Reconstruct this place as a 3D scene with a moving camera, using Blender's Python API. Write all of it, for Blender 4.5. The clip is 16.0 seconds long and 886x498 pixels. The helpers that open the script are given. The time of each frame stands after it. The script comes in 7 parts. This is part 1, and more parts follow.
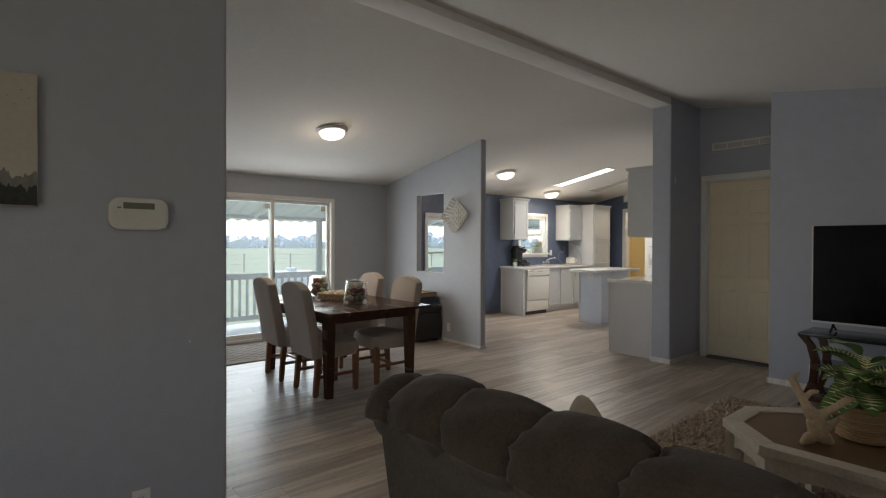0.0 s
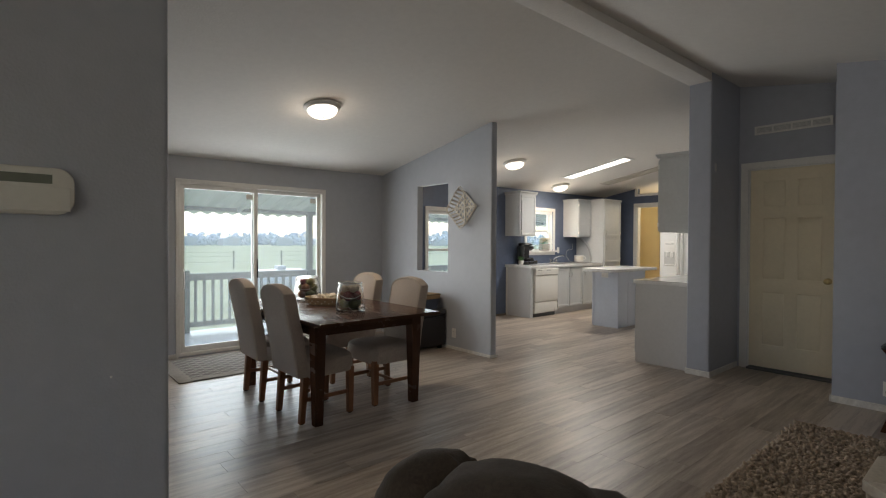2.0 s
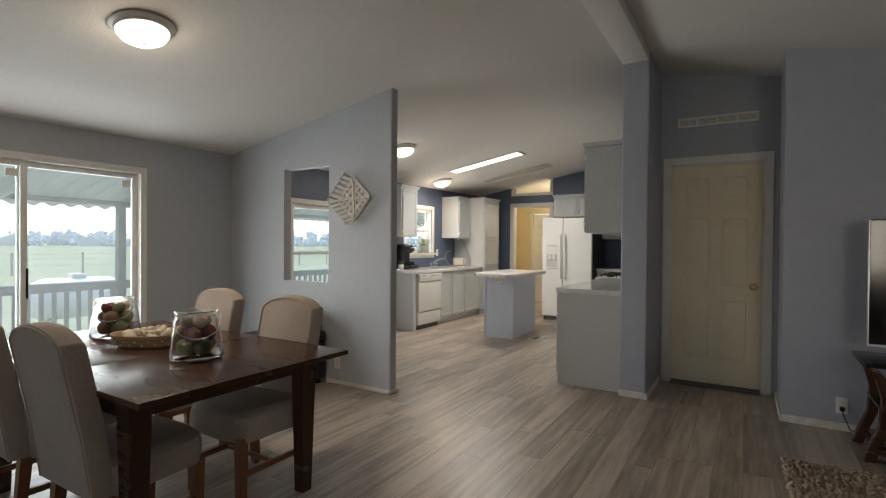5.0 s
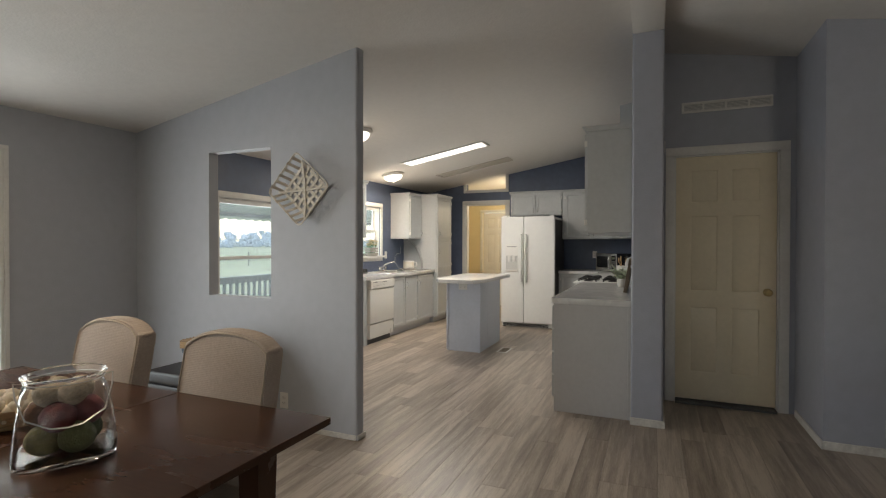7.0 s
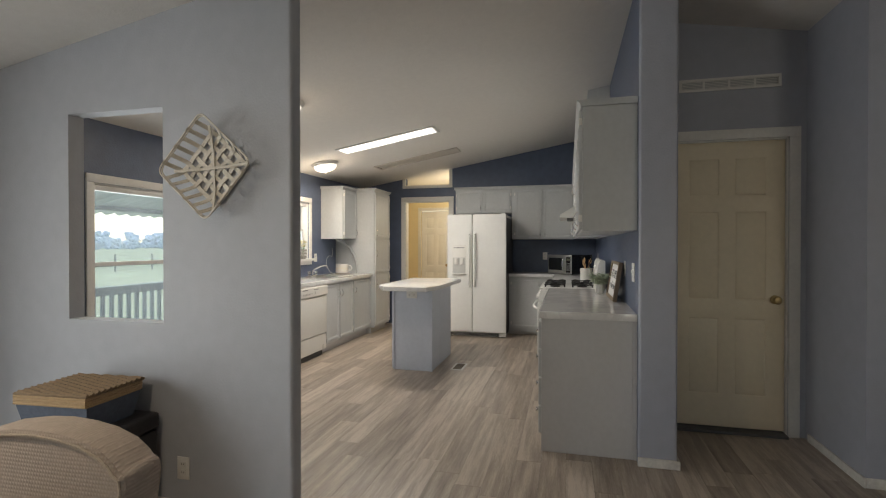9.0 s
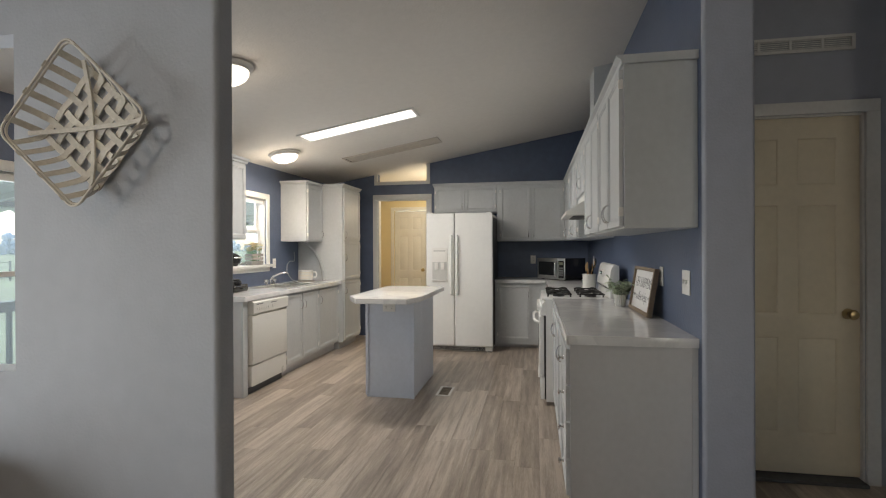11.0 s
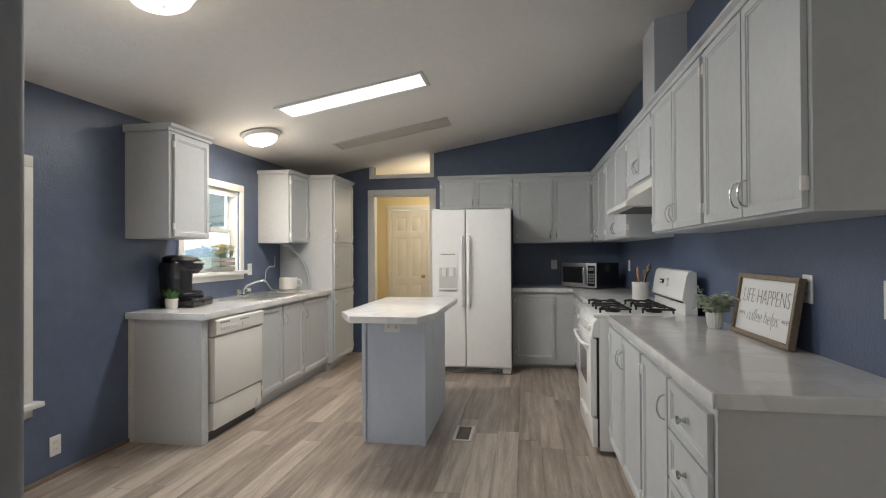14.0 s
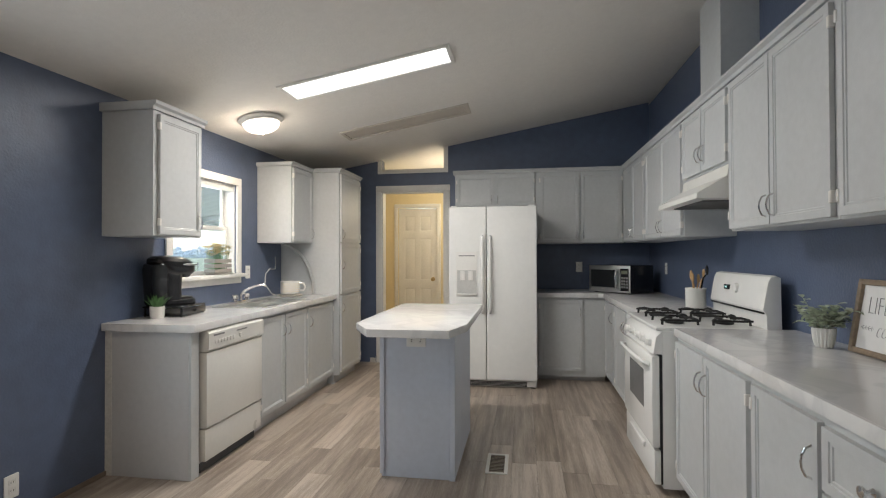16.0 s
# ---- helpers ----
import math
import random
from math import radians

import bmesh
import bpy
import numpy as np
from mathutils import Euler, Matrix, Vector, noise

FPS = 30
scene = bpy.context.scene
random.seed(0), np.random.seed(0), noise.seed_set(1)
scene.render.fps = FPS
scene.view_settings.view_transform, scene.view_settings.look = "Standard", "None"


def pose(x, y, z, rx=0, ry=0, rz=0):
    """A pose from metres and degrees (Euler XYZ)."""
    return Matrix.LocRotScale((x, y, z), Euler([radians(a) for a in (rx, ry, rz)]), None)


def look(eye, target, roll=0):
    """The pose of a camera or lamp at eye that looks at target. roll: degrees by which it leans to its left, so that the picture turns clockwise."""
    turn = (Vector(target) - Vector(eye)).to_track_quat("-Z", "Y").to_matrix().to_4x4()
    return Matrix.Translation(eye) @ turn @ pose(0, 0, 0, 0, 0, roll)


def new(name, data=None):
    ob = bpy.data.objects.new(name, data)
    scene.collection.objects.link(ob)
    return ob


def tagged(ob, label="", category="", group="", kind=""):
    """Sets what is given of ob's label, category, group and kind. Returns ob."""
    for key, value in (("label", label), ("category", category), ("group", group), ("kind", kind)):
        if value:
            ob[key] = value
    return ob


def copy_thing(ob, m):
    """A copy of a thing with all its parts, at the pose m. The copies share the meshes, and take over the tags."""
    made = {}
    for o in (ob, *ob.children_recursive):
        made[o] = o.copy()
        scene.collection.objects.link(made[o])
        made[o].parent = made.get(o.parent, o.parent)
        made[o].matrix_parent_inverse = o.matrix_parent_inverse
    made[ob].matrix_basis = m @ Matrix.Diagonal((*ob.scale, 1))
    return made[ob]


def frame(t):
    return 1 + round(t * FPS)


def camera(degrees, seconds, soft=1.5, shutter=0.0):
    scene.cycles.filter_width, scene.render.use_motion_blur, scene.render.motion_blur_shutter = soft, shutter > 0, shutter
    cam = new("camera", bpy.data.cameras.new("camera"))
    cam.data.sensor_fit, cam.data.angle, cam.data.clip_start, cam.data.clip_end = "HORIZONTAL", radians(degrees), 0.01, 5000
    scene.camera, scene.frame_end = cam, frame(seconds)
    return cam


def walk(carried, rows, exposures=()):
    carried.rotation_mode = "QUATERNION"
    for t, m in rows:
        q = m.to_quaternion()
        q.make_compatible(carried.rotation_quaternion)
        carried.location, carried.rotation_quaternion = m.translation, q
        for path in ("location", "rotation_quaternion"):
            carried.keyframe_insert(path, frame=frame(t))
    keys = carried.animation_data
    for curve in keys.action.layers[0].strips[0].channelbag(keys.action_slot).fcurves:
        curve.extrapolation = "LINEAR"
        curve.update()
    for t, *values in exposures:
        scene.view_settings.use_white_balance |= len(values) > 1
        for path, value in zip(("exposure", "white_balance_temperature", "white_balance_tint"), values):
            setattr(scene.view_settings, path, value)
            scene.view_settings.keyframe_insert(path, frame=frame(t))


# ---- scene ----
cam = camera(83.6, 16.0, soft=1.15)
PATH = [
    (0, (0.007, -0.058, 1.335), (1.29, 1.476, 1.317), 0.2),
    (0.5, (0.088, 0.065, 1.327), (1.371, 1.6, 1.308), 0.2),
    (1, (0.172, 0.226, 1.322), (1.458, 1.758, 1.302), 0.2),
    (1.5, (0.271, 0.398, 1.32), (1.56, 1.926, 1.297), 0.2),
    (2, (0.366, 0.595, 1.318), (1.671, 2.11, 1.29), 0.3),
    (2.5, (0.45, 0.806, 1.316), (1.788, 2.292, 1.284), 0.5),
    (3, (0.527, 1.022, 1.312), (1.933, 2.444, 1.283), 0.5),
    (3.5, (0.635, 1.198, 1.319), (2.128, 2.529, 1.287), 0.4),
    (4, (0.743, 1.398, 1.321), (2.324, 2.623, 1.293), 0.4),
    (6.5, (1.415, 2.469, 1.331), (3.229, 3.312, 1.313), 0.3),
    (7, (1.57, 2.632, 1.343), (3.411, 3.415, 1.324), 0.1),
    (7.5, (1.744, 2.79, 1.345), (3.61, 3.511, 1.327), 0.1),
    (8, (1.943, 2.94, 1.338), (3.834, 3.591, 1.323), 0.1),
    (8.5, (2.104, 3.088, 1.347), (4.022, 3.653, 1.33), -0.0),
    (9, (2.311, 3.202, 1.345), (4.25, 3.692, 1.329), -0.0),
    (11.5, (3.258, 3.61, 1.345), (5.227, 3.96, 1.343), -0.3),
    (12, (3.425, 3.674, 1.339), (5.397, 4.012, 1.339), -0.3),
    (12.5, (3.585, 3.738, 1.345), (5.557, 4.07, 1.347), -0.3),
    (13, (3.742, 3.804, 1.338), (5.715, 4.131, 1.344), -0.4),
    (13.5, (3.898, 3.855, 1.333), (5.87, 4.183, 1.341), -0.4),
    (14, (4.04, 3.92, 1.323), (6.013, 4.246, 1.338), -0.3),
    (14.5, (4.17, 3.999, 1.332), (6.144, 4.32, 1.345), -0.2),
    (15, (4.291, 4.071, 1.332), (6.265, 4.391, 1.349), -0.2),
    (15.5, (4.402, 4.141, 1.32), (6.377, 4.459, 1.343), -0.3),
    (16, (4.505, 4.204, 1.319), (6.48, 4.521, 1.341), -0.2),
]
STOPS = 2.26
# the picture turns a little warmer on the way past the table
TINTS = [(0, 6700), (4, 6800), (6.5, 6950), (8, 6950), (11.5, 6650), (16, 6450)]
walk(cam, [(t, look(eye, target, roll)) for t, eye, target, roll in PATH], [(t, STOPS, k, 10) for t, k in TINTS])

# ---- world, sun, large lights ----
world = bpy.data.worlds.new("overcast_sky")
scene.world = world
world.use_nodes = True
wn = world.node_tree.nodes
wn.clear()
sky = wn.new("ShaderNodeTexSky")
sky.sky_type, sky.sun_disc = "NISHITA", False
sky.sun_elevation, sky.sun_rotation = radians(52), radians(20)
sky.air_density, sky.dust_density, sky.ozone_density = 1.0, 1.6, 1.8
bg = wn.new("ShaderNodeBackground")
bg.inputs["Strength"].default_value = 0.105
wo = wn.new("ShaderNodeOutputWorld")
world.node_tree.links.new(sky.outputs[0], bg.inputs["Color"])
world.node_tree.links.new(bg.outputs[0], wo.inputs["Surface"])


def lamp(name, kind, m, energy, color=(1, 1, 1), size=(1, 1), radius=0.1):
    data = bpy.data.lights.new(name, kind)
    data.energy, data.color = energy, color
    if kind == "AREA":
        data.shape, data.size, data.size_y = "RECTANGLE", size[0], size[1]
    elif kind == "SUN":
        data.angle = radians(radius)
    else:
        data.shadow_soft_size = radius
    ob = new(name, data)
    ob.matrix_world = m
    return ob


lamp("overcast_sun", "SUN", look((0, 0, 50), (-8, -26, 0)), 0.7, (1.0, 0.97, 0.93), radius=14)
WARM = (1.0, 0.83, 0.63)
# each dome lamp: a bulb's glow on the ceiling and the light that its bowl throws down
for nm, bx, by, bz, up, down in (("dining", 2.56, 4.90, 2.40, 0.42, 2.3), ("kitchen", 5.98, 5.50, 2.33, 0.40, 1.0), ("sink", 8.145, 6.25, 2.20, 0.9, 1.5)):
    lamp(nm + "_bulb", "POINT", pose(bx, by, bz), up, WARM, radius=0.05)
    lamp(nm + "_bowl", "AREA", pose(bx, by, bz + 0.02), down, WARM, (0.10, 0.10))
lamp("skylight_glow", "AREA", look((7.79, 5.26, 2.52), (7.79, 5.10, 1.5)), 7.6, (1.0, 0.97, 0.93), (0.24, 1.1))
lamp("hall_bulb", "POINT", pose(11.15, 5.0, 2.05), 5.2, (1.0, 0.89, 0.70), radius=0.25)
# sky light that comes in under the porch roof through the openings
lamp("slider_daylight", "AREA", look((2.63, 6.90, 1.06), (2.63, 4.0, 0.95)), 10.2, (0.93, 0.96, 1.0), (1.6, 1.8))
lamp("window_daylight", "AREA", look((5.84, 6.88, 1.15), (5.84, 4.0, 0.8)), 3.6, (0.86, 0.93, 1.0), (1.0, 1.25))
lamp("sink_window_daylight", "AREA", look((8.10, 6.88, 1.55), (8.10, 4.0, 1.1)), 2.0, (0.86, 0.93, 1.0), (0.72, 0.75))
# added fill light, set in two unseen windows of the west wall
lamp("dining_west_fill", "AREA", look((-3.06, 4.7, 1.45), (4.0, 4.6, 1.0)), 0.9, (0.97, 0.98, 1.0), (1.8, 1.2))
lamp("living_west_fill", "AREA", look((-3.06, -0.4, 1.45), (0.0, -3.2, 2.3)), 11.0, (1.0, 0.90, 0.78), (2.0, 1.2))

# ---- materials ----


def nt(name):
    m = bpy.data.materials.new(name)
    m.use_nodes = True
    t = m.node_tree
    b = t.nodes["Principled BSDF"]
    return m, t, b


def mat(name, col, rough=0.5, metal=0.0, var=0.10, scale=3.0, fine=45.0, bump=0.0, bscale=180.0, stretch=(1, 1, 1), hue=(0, 0, 0), spec=0.5, island=0.0):
    """Painted or plain surface: base colour with two scales of variation, gloss variation and fine relief."""
    m, t, b = nt(name)
    n, l = t.nodes, t.links
    geo = n.new("ShaderNodeNewGeometry")
    mp = n.new("ShaderNodeMapping")
    mp.inputs["Scale"].default_value = stretch
    l.new(geo.outputs["Position"], mp.inputs["Vector"])
    a, f = n.new("ShaderNodeTexNoise"), n.new("ShaderNodeTexNoise")
    a.inputs["Scale"].default_value, a.inputs["Detail"].default_value = scale, 4
    f.inputs["Scale"].default_value, f.inputs["Detail"].default_value = fine, 3
    l.new(mp.outputs[0], a.inputs["Vector"])
    l.new(mp.outputs[0], f.inputs["Vector"])
    add = n.new("ShaderNodeMath")
    add.operation = "ADD"
    l.new(a.outputs["Fac"], add.inputs[0])
    l.new(f.outputs["Fac"], add.inputs[1])
    last = add.outputs[0]
    if island:
        ri = n.new("ShaderNodeMath")
        ri.operation = "MULTIPLY_ADD"
        ri.inputs[1].default_value = island
        l.new(geo.outputs["Random Per Island"], ri.inputs[0])
        l.new(last, ri.inputs[2])
        last = ri.outputs[0]
    rng = n.new("ShaderNodeMapRange")
    rng.inputs["From Min"].default_value, rng.inputs["From Max"].default_value = 0.6, 1.4 + island
    l.new(last, rng.inputs["Value"])
    mix = n.new("ShaderNodeMix")
    mix.data_type = "RGBA"
    mix.inputs["A"].default_value = (*[max(0.0, c * (1 - var) + h) for c, h in zip(col, hue)], 1)
    mix.inputs["B"].default_value = (*[min(1.0, c * (1 + var) - h) for c, h in zip(col, hue)], 1)
    l.new(rng.outputs[0], mix.inputs["Factor"])
    l.new(mix.outputs["Result"], b.inputs["Base Color"])
    rr = n.new("ShaderNodeMapRange")
    rr.inputs["To Min"].default_value, rr.inputs["To Max"].default_value = max(0.02, rough - 0.06), min(1, rough + 0.06)
    l.new(a.outputs["Fac"], rr.inputs["Value"])
    l.new(rr.outputs[0], b.inputs["Roughness"])
    b.inputs["Metallic"].default_value = metal
    b.inputs["Specular IOR Level"].default_value = spec
    if bump:
        bn = n.new("ShaderNodeTexNoise")
        bn.inputs["Scale"].default_value, bn.inputs["Detail"].default_value = bscale, 2
        l.new(mp.outputs[0], bn.inputs["Vector"])
        bu = n.new("ShaderNodeBump")
        bu.inputs["Strength"].default_value, bu.inputs["Distance"].default_value = bump, 0.004
        l.new(bn.outputs["Fac"], bu.inputs["Height"])
        l.new(bu.outputs[0], b.inputs["Normal"])
    return m


def glow(name, col, strength):
    m, t, b = nt(name)
    b.inputs["Base Color"].default_value = (0.8, 0.8, 0.8, 1)
    b.inputs["Emission Color"].default_value = (*col, 1)
    b.inputs["Emission Strength"].default_value = strength
    return m


def clear_glass(name, tint=(1, 1, 1), gloss=0.06, haze=0.0):
    m, t, b = nt(name)
    n, l = t.nodes, t.links
    out = n["Material Output"]
    tr, gl, mx, fr = (n.new("ShaderNode" + k) for k in ("BsdfTransparent", "BsdfGlossy", "MixShader", "LayerWeight"))
    tr.inputs["Color"].default_value = (*tint, 1)
    gl.inputs["Roughness"].default_value = gloss
    fr.inputs["Blend"].default_value = 0.5
    pw = n.new("ShaderNodeMath")
    pw.operation = "POWER"
    pw.inputs[1].default_value = 4.0
    l.new(fr.outputs["Facing"], pw.inputs[0])
    ml = n.new("ShaderNodeMath")
    ml.operation = "MULTIPLY_ADD"
    ml.inputs[1].default_value, ml.inputs[2].default_value = 0.6, 0.03
    l.new(pw.outputs[0], ml.inputs[0])
    l.new(ml.outputs[0], mx.inputs[0])
    clear = tr.outputs[0]
    if haze:
        # pale translucent veil mixed in as glare, so the view washes out
        du, hz, no, rg, geo = (n.new("ShaderNode" + k) for k in ("BsdfTranslucent", "MixShader", "TexNoise", "MapRange", "NewGeometry"))
        du.inputs["Color"].default_value = (0.92, 0.95, 0.97, 1)
        no.inputs["Scale"].default_value = 2.2
        l.new(geo.outputs["Position"], no.inputs["Vector"])
        rg.inputs["To Min"].default_value, rg.inputs["To Max"].default_value = haze * 0.6, haze * 1.4
        l.new(no.outputs["Fac"], rg.inputs["Value"])
        l.new(rg.outputs[0], hz.inputs[0])
        l.new(tr.outputs[0], hz.inputs[1])
        l.new(du.outputs[0], hz.inputs[2])
        clear = hz.outputs[0]
    l.new(clear, mx.inputs[1])
    l.new(gl.outputs[0], mx.inputs[2])
    l.new(mx.outputs[0], out.inputs["Surface"])
    return m


def plank_mat(name, per_island):
    """Grey-brown vinyl planks: each plank its own tone, with long grain streaks."""
    m, t, b = nt(name)
    n, l = t.nodes, t.links
    geo, info = n.new("ShaderNodeNewGeometry"), n.new("ShaderNodeObjectInfo")
    rnd = geo.outputs["Random Per Island"] if per_island else info.outputs["Random"]
    off = n.new("ShaderNodeMath")
    off.operation = "MULTIPLY"
    off.inputs[1].default_value = 61.0
    l.new(rnd, off.inputs[0])
    comb = n.new("ShaderNodeCombineXYZ")
    l.new(off.outputs[0], comb.inputs[2])
    va = n.new("ShaderNodeVectorMath")
    l.new(geo.outputs["Position"], va.inputs[0])
    l.new(comb.outputs[0], va.inputs[1])
    mp = n.new("ShaderNodeMapping")
    mp.inputs["Scale"].default_value = (1.1, 15.0, 1.0)
    l.new(va.outputs[0], mp.inputs["Vector"])
    g1, g2 = n.new("ShaderNodeTexNoise"), n.new("ShaderNodeTexNoise")
    g1.inputs["Scale"].default_value, g1.inputs["Detail"].default_value = 1.6, 5
    g2.inputs["Scale"].default_value, g2.inputs["Detail"].default_value = 7.0, 4
    for g in (g1, g2):
        l.new(mp.outputs[0], g.inputs["Vector"])
    s1 = n.new("ShaderNodeMath")
    s1.operation = "MULTIPLY_ADD"
    s1.inputs[1].default_value = 0.27
    l.new(rnd, s1.inputs[0])
    l.new(g1.outputs["Fac"], s1.inputs[2])
    s2 = n.new("ShaderNodeMath")
    s2.operation = "MULTIPLY_ADD"
    s2.inputs[1].default_value = 0.30
    l.new(g2.outputs["Fac"], s2.inputs[0])
    l.new(s1.outputs[0], s2.inputs[2])
    g3 = n.new("ShaderNodeTexNoise")
    g3.inputs["Scale"].default_value, g3.inputs["Detail"].default_value = 26.0, 5
    l.new(mp.outputs[0], g3.inputs["Vector"])
    s3 = n.new("ShaderNodeMath")
    s3.operation = "MULTIPLY_ADD"
    s3.inputs[1].default_value = 0.46
    l.new(g3.outputs["Fac"], s3.inputs[0])
    l.new(s2.outputs[0], s3.inputs[2])
    s4 = n.new("ShaderNodeMath")
    s4.operation = "SUBTRACT"
    s4.inputs[1].default_value = 0.215
    l.new(s3.outputs[0], s4.inputs[0])
    s2 = s4
    ramp = n.new("ShaderNodeValToRGB")
    e = ramp.color_ramp.elements
    e[0].position, e[0].color = 0.52, (0.200, 0.161, 0.130, 1)
    e[1].position, e[1].color = 1.12, (0.485, 0.415, 0.348, 1)
    mid = ramp.color_ramp.elements.new(0.80)
    mid.color = (0.345, 0.287, 0.236, 1)
    e[1].position = 0.80
    e[2].position = 1.0
    l.new(s2.outputs[0], ramp.inputs[0])
    l.new(ramp.outputs[0], b.inputs["Base Color"])
    rr = n.new("ShaderNodeMapRange")
    rr.inputs["To Min"].default_value, rr.inputs["To Max"].default_value = 0.27, 0.40
    l.new(g1.outputs["Fac"], rr.inputs["Value"])
    l.new(rr.outputs[0], b.inputs["Roughness"])
    bu = n.new("ShaderNodeBump")
    bu.inputs["Strength"].default_value, bu.inputs["Distance"].default_value = 0.12, 0.002
    l.new(g2.outputs["Fac"], bu.inputs["Height"])
    l.new(bu.outputs[0], b.inputs["Normal"])
    return m


def marble_mat(name):
    m, t, b = nt(name)
    n, l = t.nodes, t.links
    geo = n.new("ShaderNodeNewGeometry")
    w = n.new("ShaderNodeTexNoise")
    w.inputs["Scale"].default_value, w.inputs["Detail"].default_value, w.inputs["Distortion"].default_value = 3.2, 7, 1.6
    l.new(geo.outputs["Position"], w.inputs["Vector"])
    ramp = n.new("ShaderNodeValToRGB")
    e = ramp.color_ramp.elements
    e[0].position, e[0].color = 0.42, (0.71, 0.705, 0.70, 1)
    e[1].position, e[1].color = 0.56, (0.755, 0.75, 0.74, 1)
    v = e.new(0.49)
    v.color = (0.67, 0.67, 0.665, 1)
    l.new(w.outputs["Fac"], ramp.inputs[0])
    l.new(ramp.outputs[0], b.inputs["Base Color"])
    b.inputs["Roughness"].default_value = 0.13
    return m


def sheen(m, w):
    m.node_tree.nodes["Principled BSDF"].inputs["Sheen Weight"].default_value = w
    return m


def weave_mat(name, col, var=0.12, wave=160.0, depth=0.5, groove=0.0):
    """Woven cloth: two crossed waves give the waffle relief."""
    m = mat(name, col, 0.92, var=var, scale=4, fine=90, spec=0.15)
    t = m.node_tree
    n, l = t.nodes, t.links
    tc = n.new("ShaderNodeTexCoord")
    hs = []
    for axis in ("Y", "Z"):
        wv = n.new("ShaderNodeTexWave")
        wv.bands_direction = axis
        wv.inputs["Scale"].default_value, wv.inputs["Distortion"].default_value = wave / 6.283, 0.6
        l.new(tc.outputs["Object"], wv.inputs["Vector"])
        hs.append(wv.outputs["Fac"])
    mu = n.new("ShaderNodeMath")
    mu.operation = "MULTIPLY"
    l.new(hs[0], mu.inputs[0])
    l.new(hs[1], mu.inputs[1])
    bu = n.new("ShaderNodeBump")
    bu.inputs["Strength"].default_value, bu.inputs["Distance"].default_value = depth, 0.004
    l.new(mu.outputs[0], bu.inputs["Height"])
    l.new(bu.outputs[0], n["Principled BSDF"].inputs["Normal"])
    if groove:
        # base colour darkened in the weave's hollows, as shade between the threads
        b = n["Principled BSDF"]
        src = b.inputs["Base Color"].links[0].from_socket
        rg, mx = n.new("ShaderNodeMapRange"), n.new("ShaderNodeMix")
        rg.inputs["From Max"].default_value = 0.5
        rg.inputs["To Min"].default_value, rg.inputs["To Max"].default_value = groove, 0.0
        l.new(mu.outputs[0], rg.inputs["Value"])
        mx.data_type, mx.blend_type = "RGBA", "MULTIPLY"
        mx.inputs["B"].default_value = (0.42, 0.38, 0.33, 1)
        l.new(rg.outputs[0], mx.inputs["Factor"])
        l.new(src, mx.inputs["A"])
        l.new(mx.outputs["Result"], b.inputs["Base Color"])
    return m


def lattice_mat(name):
    """Flat woven mat: taupe ground with cream diamond lattice lines."""
    m, t, b = nt(name)
    n, l = t.nodes, t.links
    geo = n.new("ShaderNodeNewGeometry")
    sep = n.new("ShaderNodeSeparateXYZ")
    l.new(geo.outputs["Position"], sep.inputs[0])
    outs = []
    for sgn in (1, -1):
        ma = n.new("ShaderNodeMath")
        ma.operation = "MULTIPLY_ADD"
        ma.inputs[1].default_value = sgn * 0.62
        l.new(sep.outputs[0], ma.inputs[0])
        l.new(sep.outputs[1], ma.inputs[2])
        pp = n.new("ShaderNodeMath")
        pp.operation = "PINGPONG"
        pp.inputs[1].default_value = 0.055
        l.new(ma.outputs[0], pp.inputs[0])
        lt = n.new("ShaderNodeMath")
        lt.operation = "LESS_THAN"
        lt.inputs[1].default_value = 0.009
        l.new(pp.outputs[0], lt.inputs[0])
        outs.append(lt.outputs[0])
    mx = n.new("ShaderNodeMath")
    mx.operation = "MAXIMUM"
    l.new(outs[0], mx.inputs[0])
    l.new(outs[1], mx.inputs[1])
    no = n.new("ShaderNodeTexNoise")
    no.inputs["Scale"].default_value = 120
    l.new(geo.outputs["Position"], no.inputs["Vector"])
    mix, mix2 = n.new("ShaderNodeMix"), n.new("ShaderNodeMix")
    mix.data_type = mix2.data_type = "RGBA"
    mix.inputs["A"].default_value, mix.inputs["B"].default_value = (0.15, 0.13, 0.115, 1), (0.42, 0.39, 0.35, 1)
    l.new(mx.outputs[0], mix.inputs["Factor"])
    mix2.blend_type = "MULTIPLY"
    mix2.inputs["Factor"].default_value = 0.6
    l.new(mix.outputs["Result"], mix2.inputs["A"])
    l.new(no.outputs["Color"], mix2.inputs["B"])
    l.new(mix2.outputs["Result"], b.inputs["Base Color"])
    b.inputs["Roughness"].default_value = 0.95
    return m


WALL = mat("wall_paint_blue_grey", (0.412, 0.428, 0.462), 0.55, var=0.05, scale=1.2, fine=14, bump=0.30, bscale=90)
# a little darker and bluer than WALL, for the living side and the column
WALL_BLUER = mat("wall_bluer_grey", (0.37, 0.388, 0.448), 0.5, var=0.06, scale=1.2, fine=14, bump=0.30, bscale=90)
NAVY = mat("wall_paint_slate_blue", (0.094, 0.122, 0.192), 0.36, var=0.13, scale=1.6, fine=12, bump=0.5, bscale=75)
CEIL = mat("ceiling_textured_white", (0.72, 0.695, 0.66), 0.85, var=0.04, scale=1.0, fine=20, bump=0.5, bscale=62)
CREAMWALL = mat("wall_paint_cream", (0.72, 0.62, 0.40), 0.6, var=0.05, bump=0.15, bscale=90)
